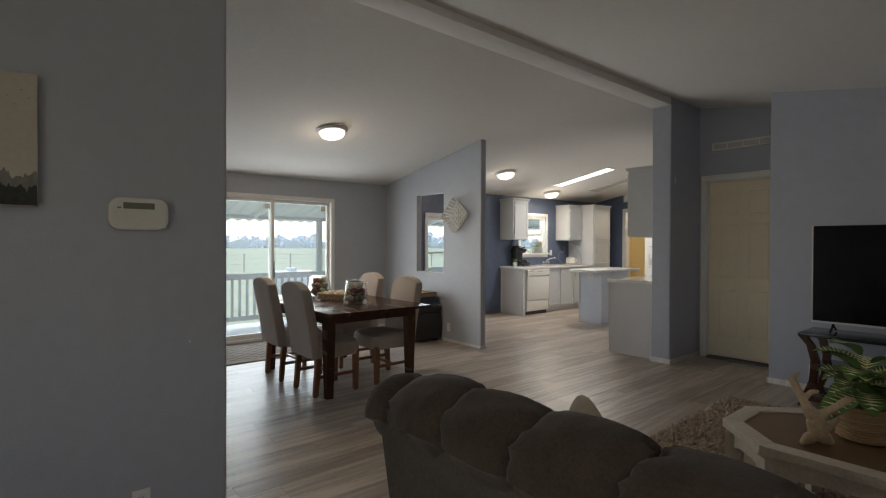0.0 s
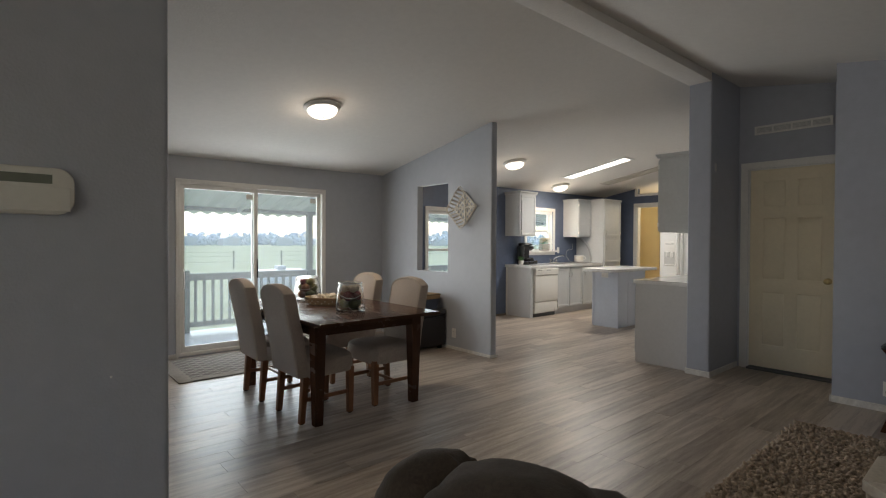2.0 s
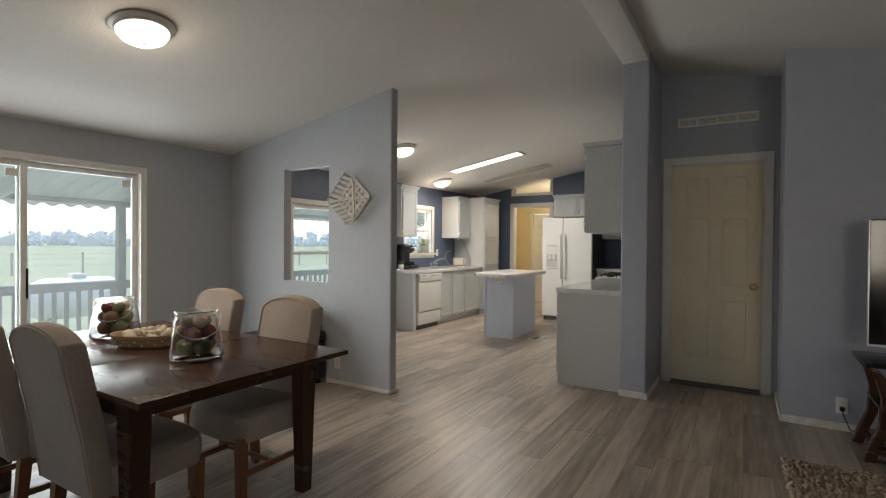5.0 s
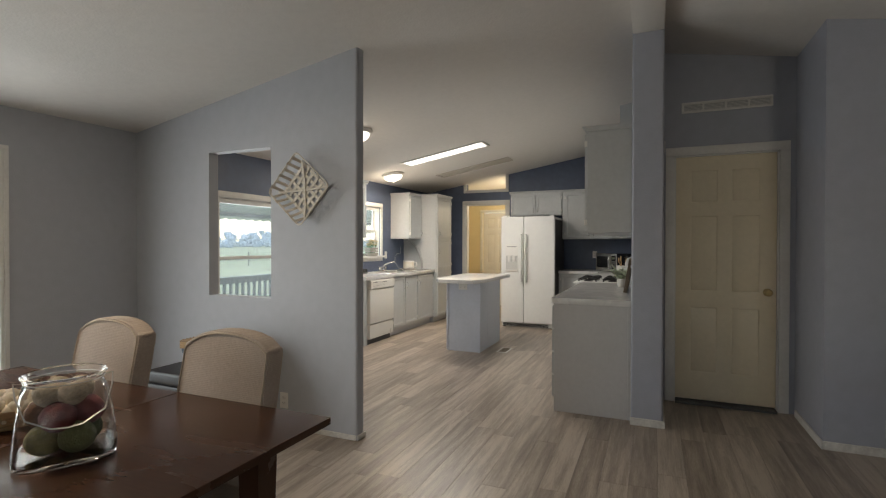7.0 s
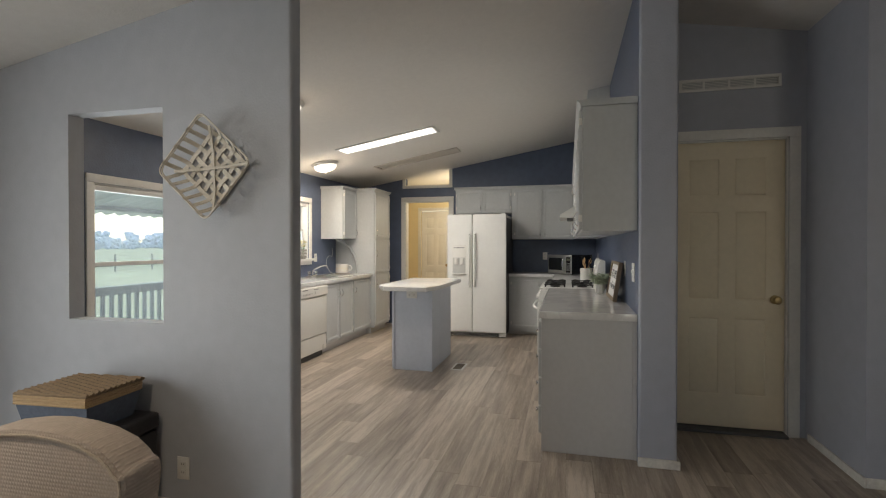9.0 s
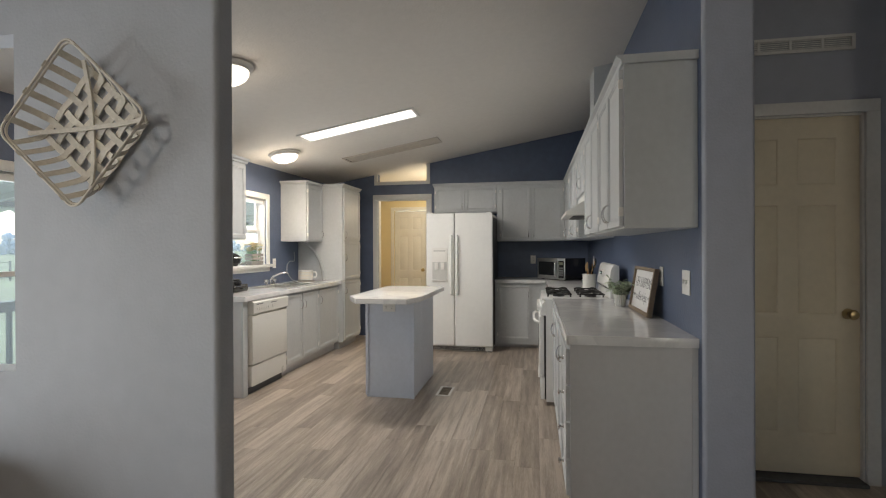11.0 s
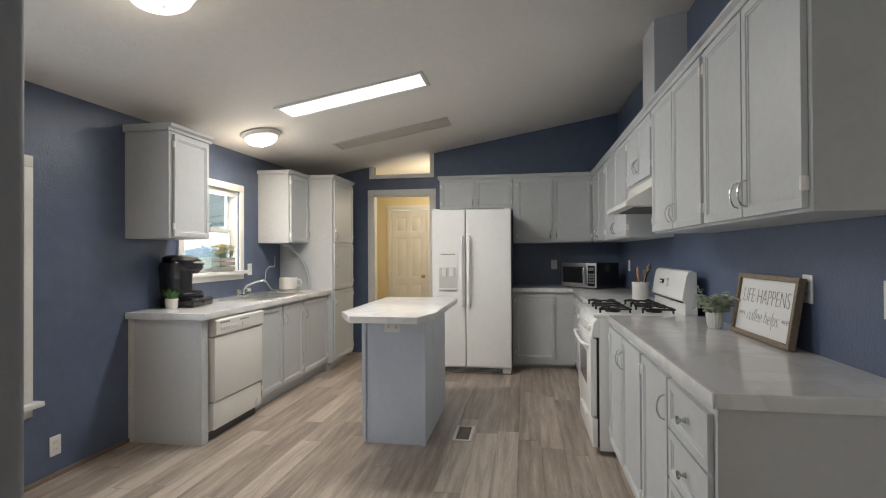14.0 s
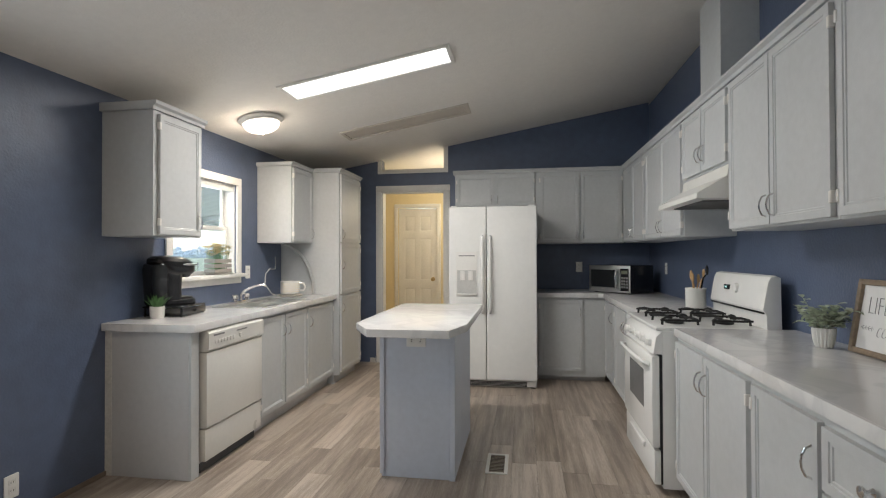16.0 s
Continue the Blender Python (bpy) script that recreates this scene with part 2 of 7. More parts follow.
TRIM = mat("trim_white", (0.72, 0.71, 0.68), 0.4, var=0.06, scale=5, fine=40, bump=0.05)
BASEB = mat("baseboard_scuffed_white", (0.66, 0.64, 0.60), 0.5, var=0.18, scale=14, fine=60, bump=0.15)
CREAMDOOR = mat("door_paint_cream", (0.74, 0.65, 0.485), 0.42, var=0.05, scale=2, fine=30, bump=0.05)
CAB = mat("cabinet_paint_pale_grey", (0.53, 0.545, 0.55), 0.42, var=0.06, scale=4, fine=30, bump=0.08, bscale=140)
CABSIDE = mat("cabinet_side_grey", (0.555, 0.55, 0.55), 0.45, var=0.05, scale=3, fine=30, bump=0.06)
ISL = mat("island_paint_blue_grey", (0.56, 0.595, 0.67), 0.45, var=0.06, scale=3, fine=30, bump=0.08)
MARBLE = marble_mat("counter_marble_laminate")
ENAMEL = mat("appliance_white_enamel", (0.80, 0.80, 0.78), 0.22, var=0.03, scale=3, fine=20)
BISQUE = mat("appliance_bisque", (0.74, 0.73, 0.69), 0.3, var=0.03)
BLACK = mat("black_plastic", (0.012, 0.012, 0.014), 0.25, var=0.15)
BLACKMATTE = mat("black_cast_iron", (0.012, 0.012, 0.012), 0.6, var=0.2, bump=0.1)
STEEL = mat("brushed_steel", (0.64, 0.64, 0.63), 0.38, 1.0, var=0.06, stretch=(1, 1, 20), fine=80)
CHROME = mat("chrome", (0.72, 0.72, 0.72), 0.12, 1.0, var=0.03)
BRASS = mat("brass", (0.48, 0.37, 0.19), 0.34, 1.0, var=0.08)
DARKWOOD = mat("table_dark_mahogany", (0.068, 0.031, 0.018), 0.26, var=0.14, scale=2, fine=24, stretch=(6, 1, 6), spec=0.32)
LEGWOOD = mat("chair_leg_brown_wood", (0.24, 0.105, 0.05), 0.38, var=0.25, scale=5, fine=40, stretch=(4, 4, 0.6), bump=0.04)
SLIP = weave_mat("chair_slipcover_waffle", (0.50, 0.43, 0.375), wave=300.0, depth=0.34, groove=0.13)
PIPING = mat("chair_piping_cloth", (0.52, 0.45, 0.37), 0.9, var=0.15, scale=20, fine=150, bump=0.4, bscale=300, spec=0.15)
SOFA = mat("sofa_charcoal_chenille", (0.050, 0.037, 0.027), 0.88, var=0.42, scale=9, fine=120, bump=0.4, bscale=320, spec=0.2)
sheen(SOFA, 0.12)
SOFABACK = weave_mat("sofa_back_grey_weave", (0.085, 0.076, 0.062), 0.3, 300, 0.6)
LEATHER = mat("ottoman_dark_leather", (0.022, 0.020, 0.022), 0.38, var=0.2, scale=6, bump=0.2, bscale=220)
WICKER = mat("wicker_tan", (0.40, 0.27, 0.145), 0.7, var=0.30, scale=20, fine=120, bump=0.4, island=0.8)
PALEWICKER = mat("basket_bleached_slat", (0.60, 0.56, 0.49), 0.75, var=0.22, scale=10, fine=80, bump=0.3, island=0.5)
CREAMWOOD = mat("coffee_table_cream_wash", (0.66, 0.60, 0.51), 0.5, var=0.18, scale=7, fine=60, bump=0.12)
OAK = mat("coffee_table_brown_top", (0.19, 0.115, 0.06), 0.35, var=0.25, scale=3, fine=30, stretch=(8, 1, 4))
DRIFT = mat("driftwood_pale", (0.50, 0.38, 0.25), 0.8, var=0.3, scale=10, fine=70, bump=0.5, bscale=60)
LEAF = mat("houseplant_leaf_green", (0.11, 0.20, 0.05), 0.5, var=0.4, scale=12, fine=60, hue=(0, 0, 0), island=1.0)
LEAFVEIN = mat("houseplant_leaf_yellow_vein", (0.78, 0.78, 0.44), 0.5, var=0.2, scale=15)
SAGE = mat("faux_sage_leaf", (0.54, 0.60, 0.46), 0.65, var=0.35, island=1.0)
SPIKE = mat("faux_grass_leaf", (0.07, 0.17, 0.05), 0.5, var=0.4, island=1.0)
CERAMIC = mat("white_ceramic", (0.72, 0.71, 0.68), 0.3, var=0.04)
SHAG = mat("rug_shag_taupe", (0.40, 0.32, 0.25), 0.95, var=0.30, scale=6, fine=60, island=0.8, spec=0.1)
MATRUG = lattice_mat("door_mat_lattice")
MATEDGE = mat("door_mat_border", (0.20, 0.175, 0.15), 0.95, var=0.25, scale=20, fine=120, bump=0.5)
# grey tint dims the view outdoors, the haze washes it out
GLASS = clear_glass("window_glass", (0.76, 0.79, 0.79), haze=0.032)
JARGLASS = clear_glass("jar_glass", (0.93, 0.96, 0.96), 0.03)
jb = JARGLASS.node_tree
jg = jb.nodes.new("ShaderNodeBsdfGlass")
jg.inputs["IOR"].default_value, jg.inputs["Roughness"].default_value = 1.45, 0.01
jb.links.new(jg.outputs[0], jb.nodes["Material Output"].inputs["Surface"])
OVENGLASS = mat("oven_window_grey", (0.20, 0.20, 0.20), 0.12, var=0.08)
SCREEN = mat("tv_screen_black", (0.006, 0.006, 0.007), 0.12, var=0.1)
SMOKED = mat("smoked_glass", (0.02, 0.022, 0.024), 0.08, var=0.1)
DOME = glow("lamp_dome_glass", (1.0, 0.92, 0.80), 0.42)
PANEL = glow("skylight_diffuser", (1.0, 0.98, 0.95), 0.50)
NICKEL = mat("lamp_ring_nickel", (0.78, 0.76, 0.72), 0.4, 0.0, var=0.05)
PLATE = mat("outlet_plate_white", (0.75, 0.74, 0.71), 0.4, var=0.03)
IVORY = mat("thermostat_ivory", (0.66, 0.64, 0.57), 0.45, var=0.04)
LCD = mat("thermostat_lcd", (0.16, 0.17, 0.13), 0.2, var=0.05)
SIGNWOOD = mat("sign_frame_wood", (0.22, 0.165, 0.115), 0.6, var=0.3, fine=60, bump=0.1)
PAPER = mat("sign_white_board", (0.74, 0.73, 0.72), 0.6, var=0.03)
INK = mat("sign_ink_dark", (0.14, 0.14, 0.145), 0.6, var=0.1)
INKGREY = mat("print_grey", (0.22, 0.22, 0.22), 0.6, var=0.1)
GARLIC = mat("garlic_cream", (0.74, 0.66, 0.53), 0.55, var=0.2, scale=14, fine=60, island=0.6)
FLOWER = mat("dried_flower_cream", (0.68, 0.58, 0.36), 0.8, var=0.25, island=0.8)
CRATE = mat("grey_wood_crate", (0.30, 0.28, 0.25), 0.7, var=0.3, fine=60)
UTENSIL = mat("wooden_utensil", (0.45, 0.28, 0.13), 0.55, var=0.2)
GALV = mat("porch_roof_metal", (0.55, 0.62, 0.58), 0.5, 0.0, var=0.08, scale=2)
RAILPAINT = mat("porch_rail_green_grey", (0.085, 0.13, 0.115), 0.55, var=0.2, bump=0.1)
DECK = mat("porch_deck_painted", (0.50, 0.53, 0.55), 0.22, var=0.12, scale=2, fine=20, island=0.4)
SIDING = mat("house_siding", (0.55, 0.56, 0.55), 0.6, var=0.06)
GRASS = mat("pasture_grass", (0.25, 0.285, 0.18), 0.95, var=0.30, scale=0.12, fine=2.5, spec=0.1)
# distance haze is mixed into the foliage colour, pale and bluish
FARTREE = mat("far_tree_hazed_foliage", (0.60, 0.66, 0.70), 0.95, var=0.12, scale=0.05, fine=0.6, spec=0.05)
FENCE = mat("weathered_fence", (0.25, 0.23, 0.20), 0.8, var=0.3)
GREYPLASTIC = mat("grey_plain_plastic", (0.40, 0.41, 0.41), 0.4, var=0.05)
TOE = mat("toe_kick_dark", (0.10, 0.10, 0.10), 0.7, var=0.2)

# ---- mesh helpers ----


def bm_box(bm, x0, x1, y0, y1, z0, z1, bev=0.0, seg=2):
    g = bmesh.ops.create_cube(bm, size=1, matrix=Matrix.Translation(((x0 + x1) / 2, (y0 + y1) / 2, (z0 + z1) / 2)) @ Matrix.Diagonal((abs(x1 - x0), abs(y1 - y0), abs(z1 - z0), 1)))
    if bev:
        bmesh.ops.bevel(bm, geom=list({e for v in g["verts"] for e in v.link_edges}), offset=bev, segments=seg, profile=0.6, affect="EDGES")
    return bm


def box(x0, x1, y0, y1, z0, z1, bev=0.0, seg=2):
    return bm_box(bmesh.new(), x0, x1, y0, y1, z0, z1, bev, seg)


def bm_prism(bm, pts, vec, bev=0.0):
    """A flat polygon pushed along vec."""
    v = Vector(vec)
    a = [bm.verts.new(p) for p in pts]
    c = [bm.verts.new(Vector(p) + v) for p in pts]
    k = len(pts)
    fs = [bm.faces.new(a), bm.faces.new(c[::-1])]
    for i in range(k):
        fs.append(bm.faces.new((a[i], c[i], c[(i + 1) % k], a[(i + 1) % k])))
    bmesh.ops.recalc_face_normals(bm, faces=fs)
    if bev:
        bmesh.ops.bevel(bm, geom=list({e for f in fs[:2] for e in f.edges}), offset=bev, segments=2, profile=0.6, affect="EDGES")
    return bm


def bm_ring(bm, rings, close=True, cap=True):
    """Skin a list of rings of points."""
    vs = [[bm.verts.new(p) for p in r] for r in rings]
    k = len(vs[0])
    fs = []
    for a, c in zip(vs, vs[1:]):
        for i in range(k if close else k - 1):
            j = (i + 1) % k
            fs.append(bm.faces.new((a[i], a[j], c[j], c[i])))
    if cap and close:
        fs.append(bm.faces.new(vs[0][::-1]))
        fs.append(bm.faces.new(vs[-1]))
    bmesh.ops.recalc_face_normals(bm, faces=fs)
    return bm


def bm_lathe(bm, prof, at=(0, 0, 0), n=24, cap=True):
    return bm_ring(bm, [[(at[0] + r * math.cos(a), at[1] + r * math.sin(a), at[2] + z) for a in [2 * math.pi * i / n for i in range(n)]] for r, z in prof], True, cap)


def bm_tube(bm, pts, r, n=8):
    pts = [Vector(p) for p in pts]
    rs = r if isinstance(r, (list, tuple)) else [r] * len(pts)
    rings, side = [], None
    for i, p in enumerate(pts):
        d = (pts[min(i + 1, len(pts) - 1)] - pts[max(i - 1, 0)]).normalized()
        if side is None:
            side = d.orthogonal().normalized()
        side = (side - d * side.dot(d)).normalized()
        up = d.cross(side)
        rings.append([p + rs[i] * (side * math.cos(a) + up * math.sin(a)) for a in [2 * math.pi * k / n for k in range(n)]])
    return bm_ring(bm, rings)


def bm_ball(bm, c, r, sx=1, sy=1, sz=1, u=12, v=8):
    bmesh.ops.create_uvsphere(bm, u_segments=u, v_segments=v, radius=r, matrix=Matrix.Translation(c) @ Matrix.Diagonal((sx, sy, sz, 1)))
    return bm


def finish(name, bm, material, smooth=True):
    me = bpy.data.meshes.new(name)
    bm.to_mesh(me)
    bm.free()
    me.materials.append(material)
    if smooth:
        me.polygons.foreach_set("use_smooth", [True] * len(me.polygons))
        me.set_sharp_from_angle(angle=radians(38))
    return me


def part(name, bm, material, parent, label="", smooth=True):
    ob = new(name, finish(name, bm, material, smooth))
    ob.parent = parent
    if label:
        tagged(ob, label)
    return ob


def thing(name, label, category, m=Matrix(), group="", kind=""):
    ob = new(name)
    ob.empty_display_size = 0.1
    ob.matrix_basis = m
    return tagged(ob, label, category, group, kind)


def solid(name, bm, material, label, category, m=Matrix(), group="", kind="", smooth=True):
    ob = new(name, finish(name, bm, material, smooth))
    ob.matrix_basis = m
    return tagged(ob, label, category, group, kind)


def arc(c, r, a0, a1, n, plane="xz"):
    out = []
    for i in range(n + 1):
        a = radians(a0 + (a1 - a0) * i / n)
        p, q = r * math.cos(a), r * math.sin(a)
        out.append({"xz": (c[0] + p, c[1], c[2] + q), "yz": (c[0], c[1] + p, c[2] + q), "xy": (c[0] + p, c[1] + q, c[2])}[plane])
    return out


# ---- plan ----
NORTH, END, RIDGE = 6.70, 10.40, 2.675
WEST, SOUTH = -3.0, -1.50


RISE = 0.008  # the roof line climbs a little towards the kitchen


def ceil_z(y, x=7.0):
    return (3.005 - 0.178 * (y - 2.785) if y > RIDGE else 3.0 - 0.175 * (2.565 - y)) + RISE * (x - 7.0)


def wall_along_x(name, x0, x1, y0, y1, material, holes=(), top=None):
    """A wall with thickness y0..y1 and holes (xa, xb, za, zb)."""
    bm = bmesh.new()
    cuts = sorted({x0, x1, *[h for o in holes for h in o[:2]]})
    zt0, zt1 = (top, top) if top else (ceil_z(y0) + 0.05, ceil_z(y1) + 0.05)
    for a, b in zip(cuts, cuts[1:]):
        o = [h for h in holes if h[0] <= a + 1e-6 and h[1] >= b - 1e-6]
        spans = [(-0.1, o[0][2]), (o[0][3], None)] if o else [(-0.1, None)]
        for za, zb in spans:
            t0, t1 = (zt0, zt1) if zb is None else (zb, zb)
            bm_prism(bm, [(a, y0, za), (a, y1, za), (a, y1, t1), (a, y0, t0)], (b - a, 0, 0))
    return tagged(new(name, finish(name, bm, material, False)), kind="structure")


def wall_along_y(name, y0, y1, x0, x1, material, holes=()):
    bm = bmesh.new()
    cuts = sorted({y0, y1, *([RIDGE] if y0 < RIDGE < y1 else []), *[h for o in holes for h in o[:2]]})
    for a, b in zip(cuts, cuts[1:]):
        o = sorted([h for h in holes if h[0] <= a + 1e-6 and h[1] >= b - 1e-6], key=lambda h: h[2])
        z = -0.1
        spans = []
        for h in o:
            spans.append((z, h[2]))
            z = h[3]
        if z is not None:
            spans.append((z, None))
        for za, zb in spans:
            ta, tb = (ceil_z(a + 1e-4) + 0.05, ceil_z(b - 1e-4) + 0.05) if zb is None else (zb, zb)
            bm_prism(bm, [(x0, a, za), (x0, b, za), (x0, b, tb), (x0, a, ta)], (x1 - x0, 0, 0))
    return tagged(new(name, finish(name, bm, material, False)), kind="structure")


SLIDER = (1.73, 3.50, 0.02, 1.985)
WIN_A = (5.30, 6.37, 0.49, 1.82)
WIN_B = (7.70, 8.51, 1.16, 1.93)
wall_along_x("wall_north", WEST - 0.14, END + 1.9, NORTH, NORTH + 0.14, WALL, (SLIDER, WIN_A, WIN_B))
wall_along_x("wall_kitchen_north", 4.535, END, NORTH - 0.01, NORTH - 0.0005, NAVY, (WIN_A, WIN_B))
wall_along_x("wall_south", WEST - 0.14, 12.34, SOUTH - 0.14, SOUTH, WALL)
# the two holes are for the added, unseen windows
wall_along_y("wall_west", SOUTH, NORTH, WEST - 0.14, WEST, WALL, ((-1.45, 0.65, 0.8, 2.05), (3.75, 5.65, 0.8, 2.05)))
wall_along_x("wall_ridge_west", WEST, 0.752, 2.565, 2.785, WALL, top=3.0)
wall_along_x("wall_ridge_east", 5.542, END + 1.9, 2.565, 2.775, WALL_BLUER, top=3.0)
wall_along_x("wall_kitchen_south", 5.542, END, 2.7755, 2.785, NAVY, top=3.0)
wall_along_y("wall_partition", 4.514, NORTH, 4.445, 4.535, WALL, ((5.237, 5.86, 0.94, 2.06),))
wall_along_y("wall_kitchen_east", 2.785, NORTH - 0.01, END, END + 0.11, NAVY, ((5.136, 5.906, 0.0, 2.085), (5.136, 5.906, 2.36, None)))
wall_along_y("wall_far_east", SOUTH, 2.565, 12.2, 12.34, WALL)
wall_along_y("wall_living_east", SOUTH, 1.60, 5.54, 5.68, WALL_BLUER)
wall_along_x("wall_recess_side", 5.68, 6.30, 1.50, 1.60, WALL_BLUER)
wall_along_y("wall_recess", 1.60, 2.565, 6.26, 6.37, WALL_BLUER, ((1.71, 2.47, 0.0, 2.10),))
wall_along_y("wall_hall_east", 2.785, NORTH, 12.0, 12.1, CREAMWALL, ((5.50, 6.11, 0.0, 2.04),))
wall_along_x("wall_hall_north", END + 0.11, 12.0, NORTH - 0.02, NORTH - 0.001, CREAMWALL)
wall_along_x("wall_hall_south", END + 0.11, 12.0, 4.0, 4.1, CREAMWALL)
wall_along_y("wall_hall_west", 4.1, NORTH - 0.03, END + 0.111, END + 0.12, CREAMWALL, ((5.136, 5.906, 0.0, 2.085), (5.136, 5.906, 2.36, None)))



def wall_end(name, x0, x1, y0, y1, open_side, ztop, material=None):
    """Rounded drywall end of a wall; open_side: the side that has the rounded corners."""
    bm = bmesh.new()
    r = 0.018
    sx, sy = {"-x": (1, 0), "+x": (1, 0), "-y": (0, 1)}[open_side]
    cs = {"-x": ((x0 + r, y1 - r, 90), (x0 + r, y0 + r, 180)), "+x": ((x1 - r, y0 + r, 270), (x1 - r, y1 - r, 0)), "-y": ((x0 + r, y0 + r, 180), (x1 - r, y0 + r, 270))}[open_side]
    ring = [(cx + r * math.cos(radians(a0 + 15 * k)), cy + r * math.sin(radians(a0 + 15 * k))) for cx, cy, a0 in cs for k in range(7)]
    ring += {"-x": [(x1, y0), (x1, y1)], "+x": [(x0, y1), (x0, y0)], "-y": [(x1, y1), (x0, y1)]}[open_side]
    bm_prism(bm, [(x, y, -0.05) for x, y in ring], (0, 0, ztop + 0.05))
    tagged(new(name, finish(name, bm, material or WALL)), kind="structure")


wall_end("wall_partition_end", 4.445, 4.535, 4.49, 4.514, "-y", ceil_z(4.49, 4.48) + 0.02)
wall_end("wall_column_end", 5.52, 5.542, 2.565, 2.785, "-x", 3.0, WALL_BLUER)
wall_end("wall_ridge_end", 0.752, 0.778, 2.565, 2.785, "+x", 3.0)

bm = bmesh.new()
bm_prism(bm, [(WEST - 0.2, RIDGE, ceil_z(RIDGE + 0.001, WEST - 0.2)), (WEST - 0.2, NORTH + 0.02, ceil_z(NORTH + 0.02, WEST - 0.2)), (WEST - 0.2, NORTH + 0.02, ceil_z(NORTH + 0.02, WEST - 0.2) + 0.1), (WEST - 0.2, RIDGE, ceil_z(RIDGE + 0.001, WEST - 0.2) + 0.1)], (15.4, 0, 15.4 * RISE))
tagged(new("ceiling_north", finish("ceiling_north", bm, CEIL, False)), kind="structure")
bm = bmesh.new()
bm_prism(bm, [(WEST - 0.2, SOUTH - 0.1, ceil_z(SOUTH - 0.1, WEST - 0.2)), (WEST - 0.2, RIDGE, ceil_z(RIDGE, WEST - 0.2)), (WEST - 0.2, RIDGE, ceil_z(RIDGE, WEST - 0.2) + 0.1), (WEST - 0.2, SOUTH - 0.1, ceil_z(SOUTH - 0.1, WEST - 0.2) + 0.1)], (15.4, 0, 15.4 * RISE))
tagged(new("ceiling_south", finish("ceiling_south", bm, CEIL, False)), kind="structure")
tagged(new("ceiling_beam", finish("ceiling_beam", box(0.755, 5.522, 2.568, 2.782, 2.905, 3.06, 0.006), CEIL)), kind="structure")
tagged(new("wall_recess_back", finish("wall_recess_back", box(6.40, 6.45, 1.5, 2.56, 0, 2.2), WALL)), kind="structure")
wall_along_y("wall_ridge_cover", RIDGE, 2.785, 12.3, 12.4, WALL)


def baseboard(name, x0, x1, y0, y1, h=0.055):
    tagged(new(name, finish(name, box(x0, x1, y0, y1, 0.0, h, 0.003, 1), BASEB)), kind="structure")


baseboard("baseboard", 4.434, 4.444, 4.495, NORTH - 0.002, 0.036)
baseboard("baseboard", 4.437, 4.543, 4.481, 4.489, 0.036)
baseboard("baseboard", 5.505, 5.519, 2.56, 2.79)
baseboard("baseboard", 5.505, 6.24, 2.551, 2.564)
baseboard("baseboard", 5.525, 6.20, 1.601, 1.614)
baseboard("baseboard", 5.525, 5.539, SOUTH + 0.02, 1.60)
baseboard("baseboard", WEST + 0.1, 1.72, NORTH - 0.014, NORTH - 0.001)
baseboard("baseboard", 3.54, 4.425, NORTH - 0.014, NORTH - 0.001)
baseboard("baseboard", END - 0.014, END - 0.001, 5.99, 6.06)
skirt = tagged(new("trim", finish("trim", box(4.548, 7.137, NORTH - 0.022, NORTH - 0.0105, 0.0, 0.028, 0.003), mat("trim_brown_strip", (0.21, 0.16, 0.12), 0.5, var=0.15))), kind="structure")


def casing(name, axis, face, out, a0, a1, ztop, w=0.065, z0=0.0, zbot=False, material=None):
    """Flat trim round an opening. axis: the wall's direction; face: its surface; out: +1 or -1, the side it stands on."""
    ob = thing(name, "white painted wooden trim round an opening", "trim", kind="structure")
    f0, f1 = (face, face + 0.016 * out)
    f0, f1 = min(f0, f1), max(f0, f1)
    pieces = [(a0 - w, a0, z0, ztop), (a1, a1 + w, z0, ztop), (a0 - w, a1 + w, ztop, ztop + w)]
    if zbot:
        pieces.append((a0 - w, a1 + w, z0 - w, z0))
    for a, b, c, d in pieces:
        bmx = box(a, b, f0, f1, c, d, 0.004) if axis == "x" else box(f0, f1, a, b, c, d, 0.004)
        part("casing", bmx, material or TRIM, ob)
    return ob


casing("trim_slider", "x", NORTH, -1, SLIDER[0], SLIDER[1], SLIDER[3], 0.027)
casing("trim_recess_door", "y", 6.26, -1, 1.71, 2.47, 2.10, 0.07)
casing("trim_hall_door", "y", END, -1, 5.136, 5.906, 2.085, 0.075)
casing("trim_hall_closet", "y", 12.0, -1, 5.50, 6.11, 2.04, 0.06)
# transom trim follows the ceiling
tr = thing("trim_transom", "white trim round a transom opening", "trim", kind="structure")
for a, b in ((5.085, 5.136), (5.906, 5.957)):
    bm = bmesh.new()
    bm_prism(bm, [(END - 0.016, a, 2.31), (END - 0.016, b, 2.31), (END - 0.016, b, ceil_z(b, END)), (END - 0.016, a, ceil_z(a, END))], (0.016, 0, 0))
    part("casing", bm, TRIM, tr)
part("casing", box(END - 0.016, END, 5.136, 5.906, 2.31, 2.36, 0.003), TRIM, tr)
# jamb linings
for nm, (a0, a1, zt, x0, x1) in {"trim_hall_jamb": (5.136, 5.906, 2.085, END + 0.001, END + 0.119), "trim_recess_jamb": (1.71, 2.47, 2.10, 6.262, 6.368)}.items():
    jm = thing(nm, "white painted door jamb", "trim", kind="structure")
    part("jamb", box(x0, x1, a0, a0 + 0.012, 0, zt), TRIM, jm)
    part("jamb", box(x0, x1, a1 - 0.012, a1, 0, zt), TRIM, jm)
    part("jamb", box(x0, x1, a0, a1, zt - 0.012, zt), TRIM, jm)

# ---- openings: doors and windows ----


